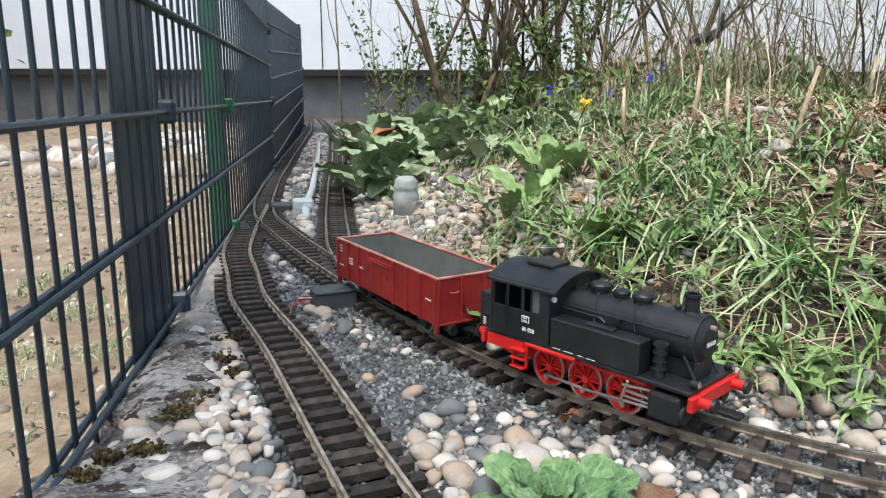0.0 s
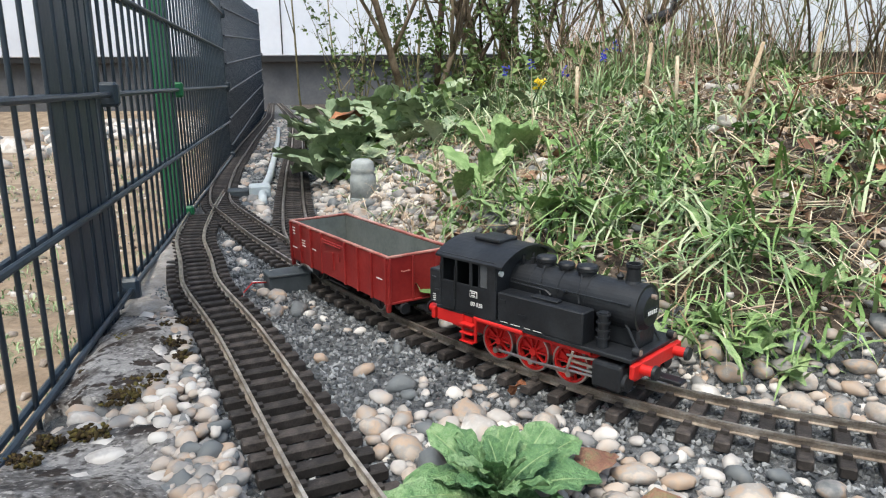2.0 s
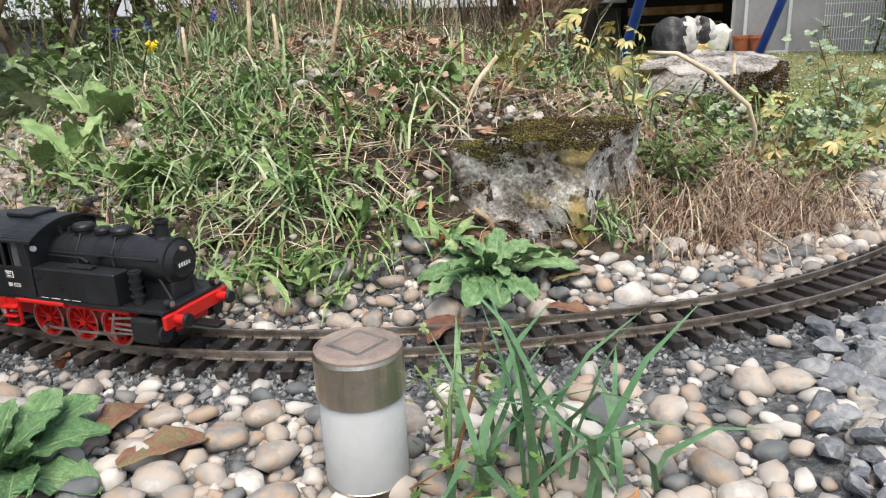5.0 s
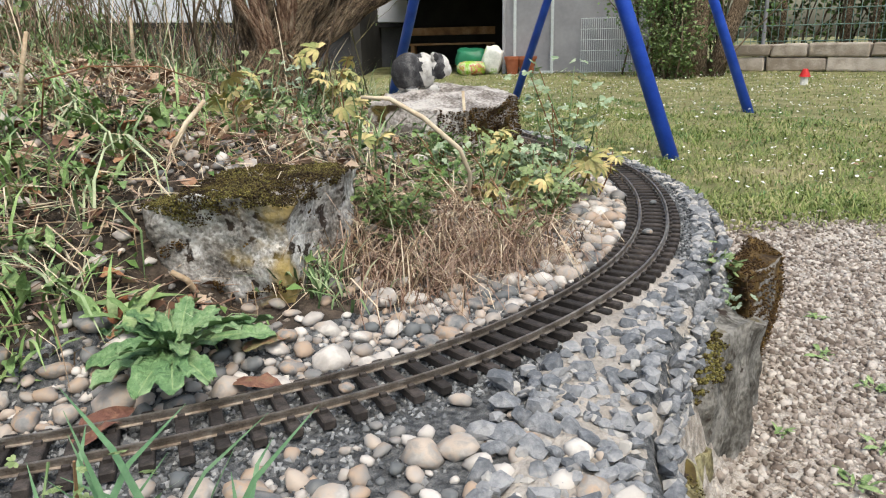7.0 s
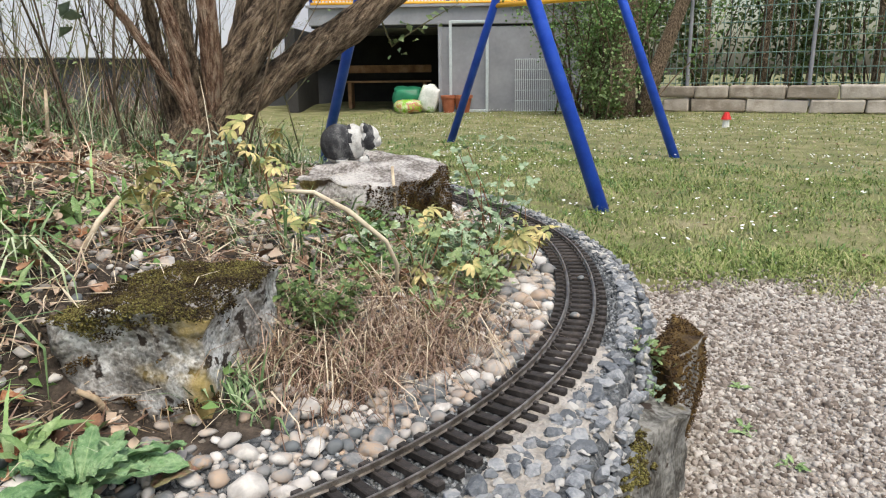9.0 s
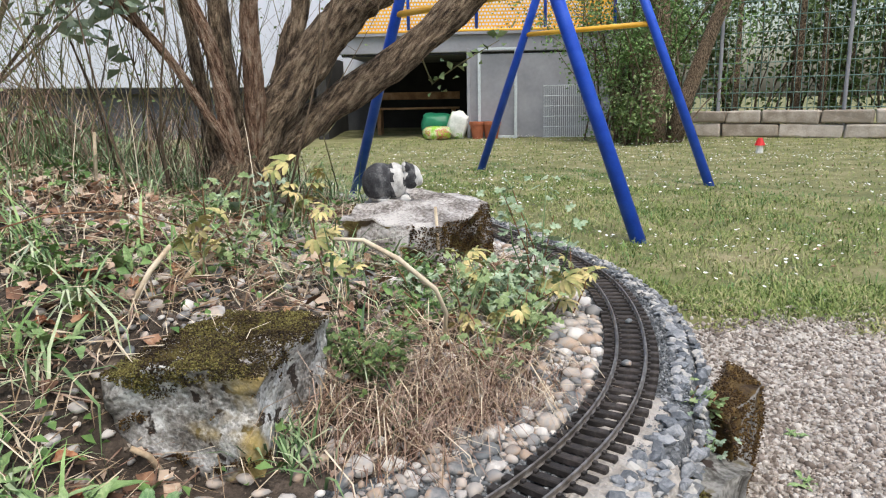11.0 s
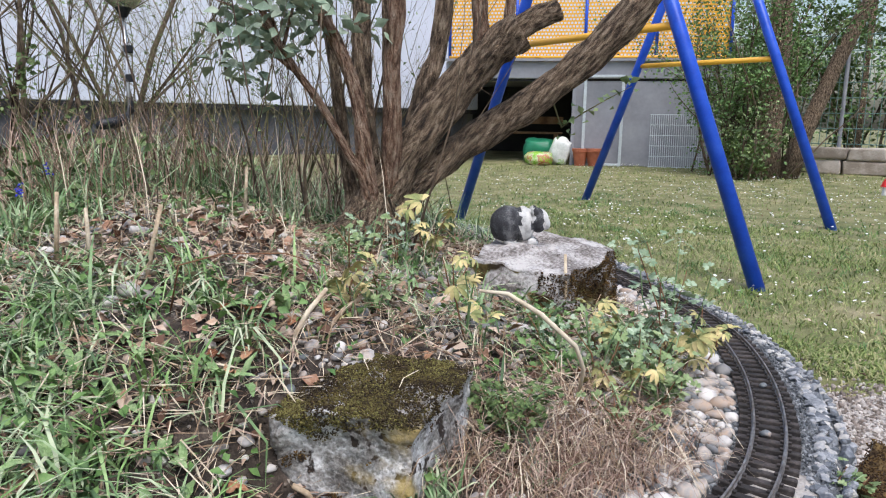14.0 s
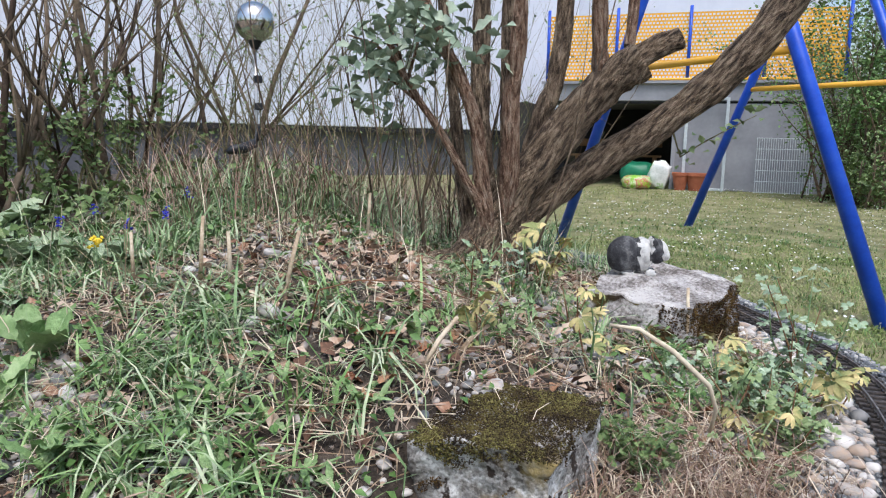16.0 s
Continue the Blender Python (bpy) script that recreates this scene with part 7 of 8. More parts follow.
    part("slide_bar", box(bmesh.new(), (0.035, 0.002, 0.0025), (0.068, sy * 0.0365, 0.0275)), M_STEEL, loco)
    cy_ = part("cylinder", box(bmesh.new(), (0.03, 0.018, 0.024), (0.094, sy * 0.036, 0.026), bevel=0.003, segments=2), M_BLACK, loco, "black cylinder block")
    part("cylinder_cover", cylinder(bmesh.new(), (0.108, sy * 0.036, 0.023), (0.112, sy * 0.036, 0.023), 0.008, 18), M_BLACK, cy_)
    part("air_pump", cylinder(bmesh.new(), (0.081, sy * 0.031, Z0), (0.081, sy * 0.031, Z0 + 0.032), 0.0048, 16), M_BLACK, loco)
    for q in range(4):
        part("pump_rib", cylinder(bmesh.new(), (0.081, sy * 0.031, Z0 + 0.008 + q * 0.007), (0.081, sy * 0.031, Z0 + 0.0098 + q * 0.007), 0.0064, 16), M_BLACK, loco)
    part("smokebox_stay", cylinder(bmesh.new(), (0.11, sy * 0.02, Z0), (0.09, sy * 0.017, Z0 + 0.03), 0.0014, 8), M_BLACK, loco)
    lamp = part("headlamp", cylinder(bmesh.new(), (0.112, sy * 0.031, Z0 + 0.004), (0.1185, sy * 0.031, Z0 + 0.004), 0.0038, 16), M_BLACK, loco)
    part("lens", cylinder(bmesh.new(), (0.118, sy * 0.031, Z0 + 0.004), (0.1192, sy * 0.031, Z0 + 0.004), 0.0027, 14), M_LAMP, lamp, "dull lamp lens")
    buffer(loco, 0.1195, sy * 0.030, 0.036, 1, M_RED)
    buffer(loco, -0.1225, sy * 0.030, 0.036, -1, M_RED)
for x in (0.1175, -0.1205):
    part("buffer_beam", box(bmesh.new(), (0.005, 0.086, 0.0125), (x, 0, 0.0355), bevel=0.0008), M_RED, loco, "red buffer beam")
    part("coupling", box(bmesh.new(), (0.03, 0.012, 0.004), (x * 1.1, 0, 0.021), bevel=0.0008), M_BLACK, loco, "black hook coupling")
# boiler and fittings
bz = Z0 + 0.0325
part("boiler", cylinder(bmesh.new(), (-0.034, 0, bz), (0.076, 0, bz), 0.0212, 40), M_BLACK, loco, smooth=False)
for bx_ in (-0.012, 0.022, 0.052):
    part("boiler_band", cylinder(bmesh.new(), (bx_, 0, bz), (bx_ + 0.002, 0, bz), 0.0216, 40), M_BLACK, loco)
sbx = part("smokebox", cylinder(bmesh.new(), (0.076, 0, bz), (0.106, 0, bz), 0.0222, 40), M_BLACK, loco)
part("smokebox_door", cylinder(bmesh.new(), (0.106, 0, bz), (0.110, 0, bz), 0.0195, 36, 0.014), M_BLACK, sbx)
part("top_lamp", cylinder(bmesh.new(), (0.109, 0, bz + 0.0125), (0.1145, 0, bz + 0.0125), 0.0022, 14), M_LAMP, sbx, "small dull lamp")
plate = part("front_plate", box(bmesh.new(), (0.001, 0.021, 0.0066), (0.1105, 0, bz - 0.0015), bevel=0.0003), M_BLACK, sbx, "black number plate with white bars")
for q in range(5):
    part("plate_bar", box(bmesh.new(), (0.0006, 0.0018, 0.0036), (0.1112, -0.0066 + q * 0.0033, bz - 0.0015)), M_LETTER, plate)
part("smokebox_saddle", box(bmesh.new(), (0.034, 0.03, 0.018), (0.09, 0, Z0 + 0.008), bevel=0.002), M_BLACK, loco)
part("chimney", lathe(bmesh.new(), [(0.0086, 0.019), (0.0066, 0.0235), (0.0062, 0.034), (0.0073, 0.036), (0.0073, 0.0385), (0.0056, 0.0385), (0.0054, 0.034)], 22, (0.091, 0, bz)), M_BLACK, loco, smooth=False)
part("bell", lathe(bmesh.new(), [(0.003, 0.016), (0.0028, 0.023), (0.0036, 0.025), (0.001, 0.028)], 12, (0.078, 0, bz)), M_BLACK, loco)
for dx, dr, dh in ((-0.004, 0.0105, 0.031), (0.020, 0.0082, 0.0285), (0.043, 0.0105, 0.030)):
    part("dome", lathe(bmesh.new(), [(dr * 0.95, 0.012), (dr * 0.86, 0.019), (dr * 0.86, dh - 0.007), (dr, dh - 0.006), (dr, dh - 0.003), (dr * 0.86, dh - 0.001), (dr * 0.4, dh), (0.001, dh + 0.0005)], 24, (dx, 0, bz)), M_BLACK, loco)
for sy in (-1, 1):
    part("boiler_rail", cylinder(bmesh.new(), (-0.03, sy * 0.0222, bz + 0.007), (0.10, sy * 0.0226, bz + 0.007), 0.0008, 8), M_BLACK, loco)
    part("sand_pipe", pipe(bmesh.new(), [(0.0, sy * 0.009, bz + 0.022), (0.004, sy * 0.0205, bz + 0.0095), (0.006, sy * 0.0228, bz - 0.002)], 0.0011, 6), M_BLACK, loco)
    part("cab_lamp", cylinder(bmesh.new(), (-0.0345, sy * 0.036, Z0 + 0.046), (-0.0305, sy * 0.036, Z0 + 0.046), 0.0026, 14), M_LETTER, loco, "small pale lamp")
# cab ends, bunker and roof
for x, z, h in ((-0.0345, Z0 + 0.029, 0.057), (-0.1085, Z0 + 0.029, 0.057)):
    part("cab_end", box(bmesh.new(), (0.0022, 0.083, h), (x, 0, z), bevel=0.0004), M_BLACK, loco)
part("cab_floor", box(bmesh.new(), (0.072, 0.08, 0.003), (-0.0715, 0, Z0 + 0.003)), M_BLACK, loco)
part("bunker", box(bmesh.new(), (0.0175, 0.0826, 0.037), (-0.1177, 0, Z0 + 0.0185), bevel=0.0012), M_BLACK, loco)
part("coal_lid", box(bmesh.new(), (0.013, 0.06, 0.006), (-0.116, 0, Z0 + 0.039), Matrix.Rotation(radians(-18), 4, "Y"), 0.001), M_BLACK, loco)
for sy in (-1, 1):
    for q in (0.0, 0.013):
        part("bunker_step", box(bmesh.new(), (0.006, 0.0016, 0.0026), (-0.119 + q * 0.3, sy * 0.0418, Z0 + 0.028 - q), bevel=0.0004), M_BLACK, loco)
bm = bmesh.new()
N_ = 14
outer = []
for i in range(N_ + 1):
    a_ = -0.62 + 1.24 * i / N_
    yv, zv = math.sin(a_) * 0.0775, math.cos(a_) * 0.0775 - 0.0775 + 0.0695
    outer.append([(x, yv * k_, Z0 + zv - (0.0022 if q else 0)) for q, k_ in ((0, 1.0), (1, 1.0)) for x in (-0.1135, -0.024)])
vsr = [[bm.verts.new(p) for p in row] for row in outer]
for a_, b_ in zip(vsr, vsr[1:]):
    bm.faces.new((a_[0], a_[1], b_[1], b_[0]))
    bm.faces.new((a_[2], b_[2], b_[3], a_[3]))
    bm.faces.new((a_[0], b_[0], b_[2], a_[2]))
    bm.faces.new((a_[1], a_[3], b_[3], b_[1]))
for r_ in (vsr[0], vsr[-1]):
    bm.faces.new((r_[0], r_[2], r_[3], r_[1]))
roof = part("roof", bm, M_BLACK, loco)
part("roof_vent", box(bmesh.new(), (0.034, 0.03, 0.004), (-0.069, 0, Z0 + 0.0705), bevel=0.001), M_BLACK, roof)
for x in (-0.0345, -0.1085):
    bm = bmesh.new()
    ring = [bm.verts.new((x, math.sin(-0.6 + 1.2 * i / 10) * 0.0735, Z0 + math.cos(-0.6 + 1.2 * i / 10) * 0.0735 - 0.0735 + 0.067)) for i in range(11)]
    bm.faces.new(ring)
    r_ = bmesh.ops.extrude_face_region(bm, geom=bm.faces[:])
    bmesh.ops.translate(bm, verts=[v for v in r_["geom"] if isinstance(v, bmesh.types.BMVert)], vec=(0.002, 0, 0))
    part("cab_gable", bm, M_BLACK, loco)

# open goods wagon
wagon = new("goods_wagon")
wagon.empty_display_size = 0.05
tagged(wagon, "oxide red open model goods wagon with grey inside, empty", "wagon")
wagon.matrix_world = on_track(LOCO_AT - 0.3135) @ Matrix.Diagonal((1.045, 1.0, 1.0, 1))
WL, WW, WB, WT = 0.252, 0.086, 0.0215, 0.0735
floor_ = part("floor", box(bmesh.new(), (WL - 0.006, WW - 0.006, 0.003), (0, 0, WB + 0.003)), M_WAGON_FLOOR, wagon, "pale grey wagon floor")
part("underframe", box(bmesh.new(), (WL - 0.01, 0.05, 0.008), (0, 0, WB - 0.004), bevel=0.001), M_BLACK, wagon, "black underframe")
for sy in (-1, 1):
    side = part("side_board", box(bmesh.new(), (WL, 0.0025, WT - WB), (0, sy * (WW / 2 - 0.0012), (WT + WB) / 2), bevel=0.0004), M_WAGON, wagon)
    part("side_lining", box(bmesh.new(), (WL - 0.006, 0.0012, WT - WB - 0.004), (0, sy * (WW / 2 - 0.0033), (WT + WB) / 2 + 0.001)), M_WAGON_IN, side, "grey inner lining")
    for i in range(9):
        x = -WL / 2 + 0.003 + i * (WL - 0.006) / 8
        if i in (0, 1, 2, 3, 5, 6, 7, 8):
            part("stanchion", box(bmesh.new(), (0.0034, 0.003, WT - WB), (x, sy * (WW / 2 + 0.0014), (WT + WB) / 2), bevel=0.0005), M_WAGON, side)
    door = part("side_door", box(bmesh.new(), (0.058, 0.002, 0.044), (0, sy * (WW / 2 + 0.0012), (WT + WB) / 2 - 0.002), bevel=0.0006), M_WAGON, wagon)
    part("door_bar", cylinder(bmesh.new(), (-0.02, sy * (WW / 2 + 0.0035), WT - 0.009), (0.024, sy * (WW / 2 + 0.0035), WT - 0.009), 0.0009, 8), M_WAGON, door)
    part("door_hinge", box(bmesh.new(), (0.002, 0.0025, 0.022), (0.004, sy * (WW / 2 + 0.003), (WT + WB) / 2 - 0.003)), M_WAGON, door)
    part("door_handle", cylinder(bmesh.new(), (0.02, sy * (WW / 2 + 0.0035), (WT + WB) / 2), (0.02, sy * (WW / 2 + 0.0035), (WT + WB) / 2 + 0.01), 0.0009, 8), M_WAGON, door)
    for x, z, w in ((-0.115, WT - 0.007, 0.009), (-0.115, WT - 0.011, 0.008), (-0.115, WT - 0.015, 0.007), (-0.088, WT - 0.02, 0.016), (-0.088, WT - 0.0235, 0.015), (-0.088, WT - 0.027, 0.016), (-0.055, WT - 0.026, 0.012), (0.108, WT - 0.026, 0.012), (-0.114, WT - 0.034, 0.014)):
        part("lettering_bar", box(bmesh.new(), (w, 0.0004, 0.0013), (-sy * x if sy > 0 else x, sy * (WW / 2 + 0.00025), z)), M_LETTER, side, "small white lettering")
    part("top_rim", box(bmesh.new(), (WL + 0.002, 0.0046, 0.002), (0, sy * (WW / 2 - 0.0012), WT + 0.001), bevel=0.0004), M_RIM, side, "pale red rim")
    for sx in (-1, 1):
        wheel(wagon, sx * 0.078, sy * 0.0235, 0.0145, M_BLACK, False, "dark wagon wheel")
        part("axle_guard", box(bmesh.new(), (0.018, 0.003, 0.016), (sx * 0.078, sy * 0.0305, 0.0145), bevel=0.001), M_BLACK, wagon)
        part("spring", box(bmesh.new(), (0.03, 0.004, 0.0035), (sx * 0.078, sy * 0.0325, 0.0195), bevel=0.001), M_BLACK, wagon)
        buffer(wagon, sx * (WL / 2 - 0.006), sy * 0.027, 0.0165, sx, M_BLACK)
        foot = bmesh.new()
        r_ = bmesh.ops.create_cube(foot, size=1, matrix=Matrix.Translation((sx * (WL / 2 - 0.003), sy * (WW / 2 - 0.001), WB - 0.004)) @ Matrix.Diagonal((0.007, 0.0042, 0.010, 1)))
        for v in foot.verts:
            if v.co.z < WB - 0.004:
                v.co.x += (sx * (WL / 2 - 0.001) - v.co.x) * 0.5
        part("corner_foot", foot, M_WAGON, wagon)
    part("step_board", box(bmesh.new(), (0.05, 0.004, 0.002), (0, sy * 0.037, 0.0145)), M_BLACK, wagon)
for sx in (-1, 1):
    end = part("end_board", box(bmesh.new(), (0.0025, WW - 0.005, WT - WB), (sx * (WL / 2 - 0.0012), 0, (WT + WB) / 2), bevel=0.0004), M_WAGON, wagon)
    part("end_lining", box(bmesh.new(), (0.0012, WW - 0.008, WT - WB - 0.004), (sx * (WL / 2 - 0.0033), 0, (WT + WB) / 2 + 0.001)), M_WAGON_IN, end, "grey inner lining")
    part("end_sill", box(bmesh.new(), (0.003, WW - 0.004, 0.0024), (sx * (WL / 2 + 0.0006), 0, WB + 0.001), bevel=0.0004), M_WAGON, end)
    part("grab_iron", pipe(bmesh.new(), [(sx * WL / 2, -0.026, WT - 0.016), (sx * (WL / 2 + 0.003), -0.026, WT - 0.016), (sx * (WL / 2 + 0.003), -0.017, WT - 0.016), (sx * WL / 2, -0.017, WT - 0.016)], 0.0006, 6), M_RIM, end)
    for y in (-0.0415, -0.012, 0.018, 0.0415):
        part("end_stanchion", box(bmesh.new(), (0.0014, 0.003, WT - WB), (sx * (WL / 2 + 0.0014), y, (WT + WB) / 2), bevel=0.0005), M_WAGON, end)
    part("end_rim", box(bmesh.new(), (0.0046, WW - 0.004, 0.002), (sx * (WL / 2 - 0.0012), 0, WT + 0.001), bevel=0.0004), M_RIM, end, "pale red rim")
    part("coupling", box(bmesh.new(), (0.03, 0.01, 0.004), (sx * (WL / 2 + 0.012), 0, 0.0125), bevel=0.0008), M_BLACK, wagon, "black hook coupling")

# ---------- small things by the track ----------
M_FROST = material("frosted_glass", [(0.44, 0.46, 0.48), (0.54, 0.565, 0.585)], 20, 0.45, bump=0.05)
M_SOLAR = material("solar_cell", [(0.16, 0.13, 0.12), (0.28, 0.22, 0.19), (0.36, 0.3, 0.26)], 40, 0.35, bump=0.1)
M_BRUSHED = material("brushed_steel", [(0.4, 0.37, 0.32), (0.55, 0.52, 0.46)], 60, 0.3, 1.0, bump=0.05)
M_CLOUDY = material("cloudy_plastic", [(0.22, 0.245, 0.24), (0.33, 0.355, 0.35), (0.42, 0.445, 0.44)], 40, 0.5, bump=0.1)
M_PVC = material("grey_pvc", [(0.45, 0.5, 0.52), (0.55, 0.6, 0.62)], 30, 0.5, bump=0.05)
M_BOX = material("slate_blue_plastic", [(0.04, 0.05, 0.058), (0.07, 0.082, 0.09)], 60, 0.55, bump=0.2, distance=0.002)


def solar_lamp(x, y, z, r, h, label, glass):
    t = thing("solar_lamp", label, "solar lamp", (x, y, z))
    part("body", lathe(bmesh.new(), [(r * 0.9, 0.006), (r * 0.98, 0.012), (r * 0.98, h * 0.70), (r * 0.94, h * 0.71)], 40), glass, t, "frosted white glass", smooth=True)
    part("foot", lathe(bmesh.new(), [(r * 0.95, 0.0), (r, 0.002), (r, 0.012), (r * 0.95, 0.013)], 40), M_BRUSHED, t, "steel foot ring", smooth=False)
    part("collar", lathe(bmesh.new(), [(r, h * 0.68), (r * 1.03, h * 0.69), (r * 1.03, h * 0.95), (r, h * 0.97)], 40), M_BRUSHED, t, "brushed steel collar", smooth=False)
    lid = part("lid", lathe(bmesh.new(), [(r * 1.0, h * 0.96), (r * 1.0, h * 0.985), (r * 0.9, h)], 40), M_SOLAR, t, "dusty brown plastic lid")
    part("solar_cell", box(bmesh.new(), (r * 0.85, r * 0.85, 0.0012), (0, 0, h + 0.0005), Matrix.Rotation(0.5, 4, "Z"), 0.0004), M_SOLAR, lid, "square solar cell")
    part("cell_frame", box(bmesh.new(), (r * 1.0, r * 1.0, 0.0008), (0, 0, h + 0.0002), Matrix.Rotation(0.5, 4, "Z"), 0.0003), M_BRUSHED, lid)
    return t


solar_lamp(0.392, 0.352, -0.012, 0.0265, 0.100, "small solar garden lamp with frosted glass and steel collar", M_FROST)
jar = thing("solar_lamp", "weathered cloudy plastic garden lamp without its top", "solar lamp", (-0.028, 1.5, at_height(-0.028, 1.5) - 0.004))
part("body", lathe(bmesh.new(), [(0.027, 0.0), (0.027, 0.05), (0.0245, 0.056), (0.0245, 0.062), (0.027, 0.066), (0.0235, 0.072), (0.0235, 0.078), (0.021, 0.083), (0.014, 0.088)], 32), M_CLOUDY, jar, smooth=True)
part("rim", lathe(bmesh.new(), [(0.0265, 0.0), (0.0285, 0.002), (0.0285, 0.008), (0.0265, 0.01)], 32), M_CLOUDY, jar)

for x, y, r in ((1.507, 0.685, 0.0085), (1.328, 0.571, 0.0095), (0.145, 0.79, 0.012), (0.70, 0.447, 0.008)):
    ob = new("pebble", PEBBLE_MESHES[rng.integers(0, len(PEBBLE_MESHES))])
    ob.matrix_world = Matrix.Translation((x, y, RAIL_Z + r * 0.4)) @ Matrix.Rotation(rng.uniform(0, 6.3), 4, "Z") @ Matrix.Diagonal((r, r, r, 1))
    tagged(ob, "pale pebble lying between the rails", "pebble", "pebbles on the track")
motor = thing("switch_motor", "flat slate grey plastic turnout motor box", "switch motor", (-0.075, 0.975, -0.012), turn=28)
part("case", box(bmesh.new(), (0.057, 0.036, 0.025), (0, 0, 0.0135), bevel=0.0015), M_BOX, motor)
lid = part("lid", box(bmesh.new(), (0.060, 0.039, 0.004), (0, 0, 0.0275), bevel=0.0012), M_BOX, motor, "grey lid")
for sx in (-1, 1):
    part("screw", tube(bmesh.new(), (sx * 0.02, 0.01, 0.0293), (sx * 0.02, 0.01, 0.0302), 0.002, seg=10), M_STEEL, lid)
    part("lug", box(bmesh.new(), (0.012, 0.008, 0.006), (sx * 0.03, -0.008, 0.006), bevel=0.001), M_BOX, motor)
for c_, o in ((M_RED, 0.0), (M_LETTER, 0.004)):
    bm = bmesh.new()
    pipe(bm, [(-0.10, 0.965 + o, 0.004), (-0.118, 0.955 + o, 0.006), (-0.125, 0.93 + o, -0.002), (-0.118, 0.905 + o, -0.004), (-0.10, 0.885 + o, -0.006)], 0.0011, 6)
    tagged(part("cable", bm, c_, None, smooth=True), "thin red and white cable from the motor box", "cable")

conduit = thing("conduit", "pale grey plastic conduit lying beside the track", "pipe")
part("tube", pipe(bmesh.new(), [(-0.285, 1.70, 0.01), (-0.31, 1.80, 0.014), (-0.345, 2.0, 0.013), (-0.45, 2.5, 0.012), (-0.62, 3.3, 0.012), (-0.8, 4.1, 0.012)], 0.010, 12), M_PVC, conduit, smooth=True)
part("tube", pipe(bmesh.new(), [(-0.275, 1.64, -0.002), (-0.29, 1.70, 0.012)], 0.010, 12), M_PVC, conduit, smooth=True)
part("junction_box", box(bmesh.new(), (0.05, 0.05, 0.03), (-0.305, 1.735, 0.014), Matrix.Rotation(0.3, 4, "Z"), 0.004), M_PVC, conduit, "white junction box")
part("bracket", box(bmesh.new(), (0.05, 0.05, 0.02), (-0.365, 1.76, 0.004), Matrix.Rotation(0.3, 4, "Z"), 0.003), M_BOX, conduit, "dark bracket")

# grass at the foot of the boulder
foot_pts = sample(130, 0.6, 0.96, 0.58, 0.80, lambda x, y: np.exp(-((x - 0.70) ** 2 + (y - 0.645) ** 2) / 0.0022) + np.exp(-((x - 0.79) ** 2 + (y - 0.64) ** 2) / 0.0012))
blades("grass_tuft", foot_pts, rng.uniform(0.03, 0.075, len(foot_pts)), rng.uniform(0.0022, 0.0045, len(foot_pts)), M_GRASS, "green grass tufts at the foot of the boulder", "grass", 1.0)

# bent tan stalk and cut stems
stalk = part("bent_stalk", pipe(bmesh.new(), [(0.955, 0.79, 0.225), (0.985, 0.765, 0.222), (1.02, 0.735, 0.195), (1.06, 0.705, 0.15), (1.085, 0.712, 0.11), (1.098, 0.732, 0.055)], [0.0022, 0.0031, 0.0036, 0.0034, 0.0031, 0.0027], 10), M_STRAW, None, smooth=True)
tagged(stalk, "bent dry tan plant stalk arching over the mound", "stalk")
for x, y, h, lx in ((0.60, 1.16, 0.10, 0.03), (0.86, 1.46, 0.09, 0.01), (0.50, 1.34, 0.11, 0.01), (0.545, 1.30, 0.08, 0.0), (0.72, 0.90, 0.05, 0.06), (0.79, 0.93, 0.02, 0.06), (0.68, 0.72, 0.02, -0.03), (0.40, 1.45, 0.09, 0.0), (1.33, 1.0, 0.12, 0.0)):
    g0 = at_height(x, y)
    st = part("cut_stem", pipe(bmesh.new(), [(x, y, g0 - 0.01), (x + lx * 0.5, y, g0 + h * 0.5 + 0.01), (x + lx, y + 0.005, g0 + h + 0.012)], [0.0038, 0.0036, 0.003], 8), M_STRAW, None, smooth=True)
    tagged(st, "pale dry cut plant stem in the soil", "stem", "cut stems")

# ---------- small animal ornament on the slab ----------
M_PIG_BLACK = material("painted_black_stone", [(0.018, 0.018, 0.02), (0.045, 0.045, 0.05), (0.16, 0.16, 0.16)], 60, 0.8, bump=0.7, bump_scale=120, fine=0.6, distance=0.004)
M_PIG_WHITE = material("painted_white_stone", [(0.3, 0.29, 0.28), (0.55, 0.54, 0.52), (0.66, 0.65, 0.63)], 60, 0.8, bump=0.7, bump_scale=120, distance=0.004)
bm = bmesh.new()
for c, r in (((-0.026, 0, 0.036), (0.042, 0.034, 0.037)), ((0.006, 0, 0.038), (0.03, 0.031, 0.034)), ((0.040, 0, 0.046), (0.026, 0.022, 0.024)), ((0.058, 0, 0.04), (0.012, 0.013, 0.012)), ((0.032, 0.018, 0.064), (0.009, 0.005, 0.008)), ((0.032, -0.018, 0.064), (0.009, 0.005, 0.008)), ((0.03, 0.014, 0.006), (0.012, 0.007, 0.008)), ((0.03, -0.014, 0.006), (0.012, 0.007, 0.008)), ((-0.02, -0.02, 0.006), (0.014, 0.008, 0.008))):
    bmesh.ops.create_icosphere(bm, subdivisions=3, radius=1, matrix=Matrix.Translation(c) @ Matrix.Diagonal((*r, 1)))
for v in bm.verts:
    v.co += noise.noise_vector(v.co * 60) * 0.0016
for f in bm.faces:
    c = f.calc_center_median()
    k_ = c.x + noise.noise(c * 40) * 0.012
    f.material_index = 1 if 0.002 < k_ < 0.03 or k_ > 0.052 or c.z < 0.008 else 0
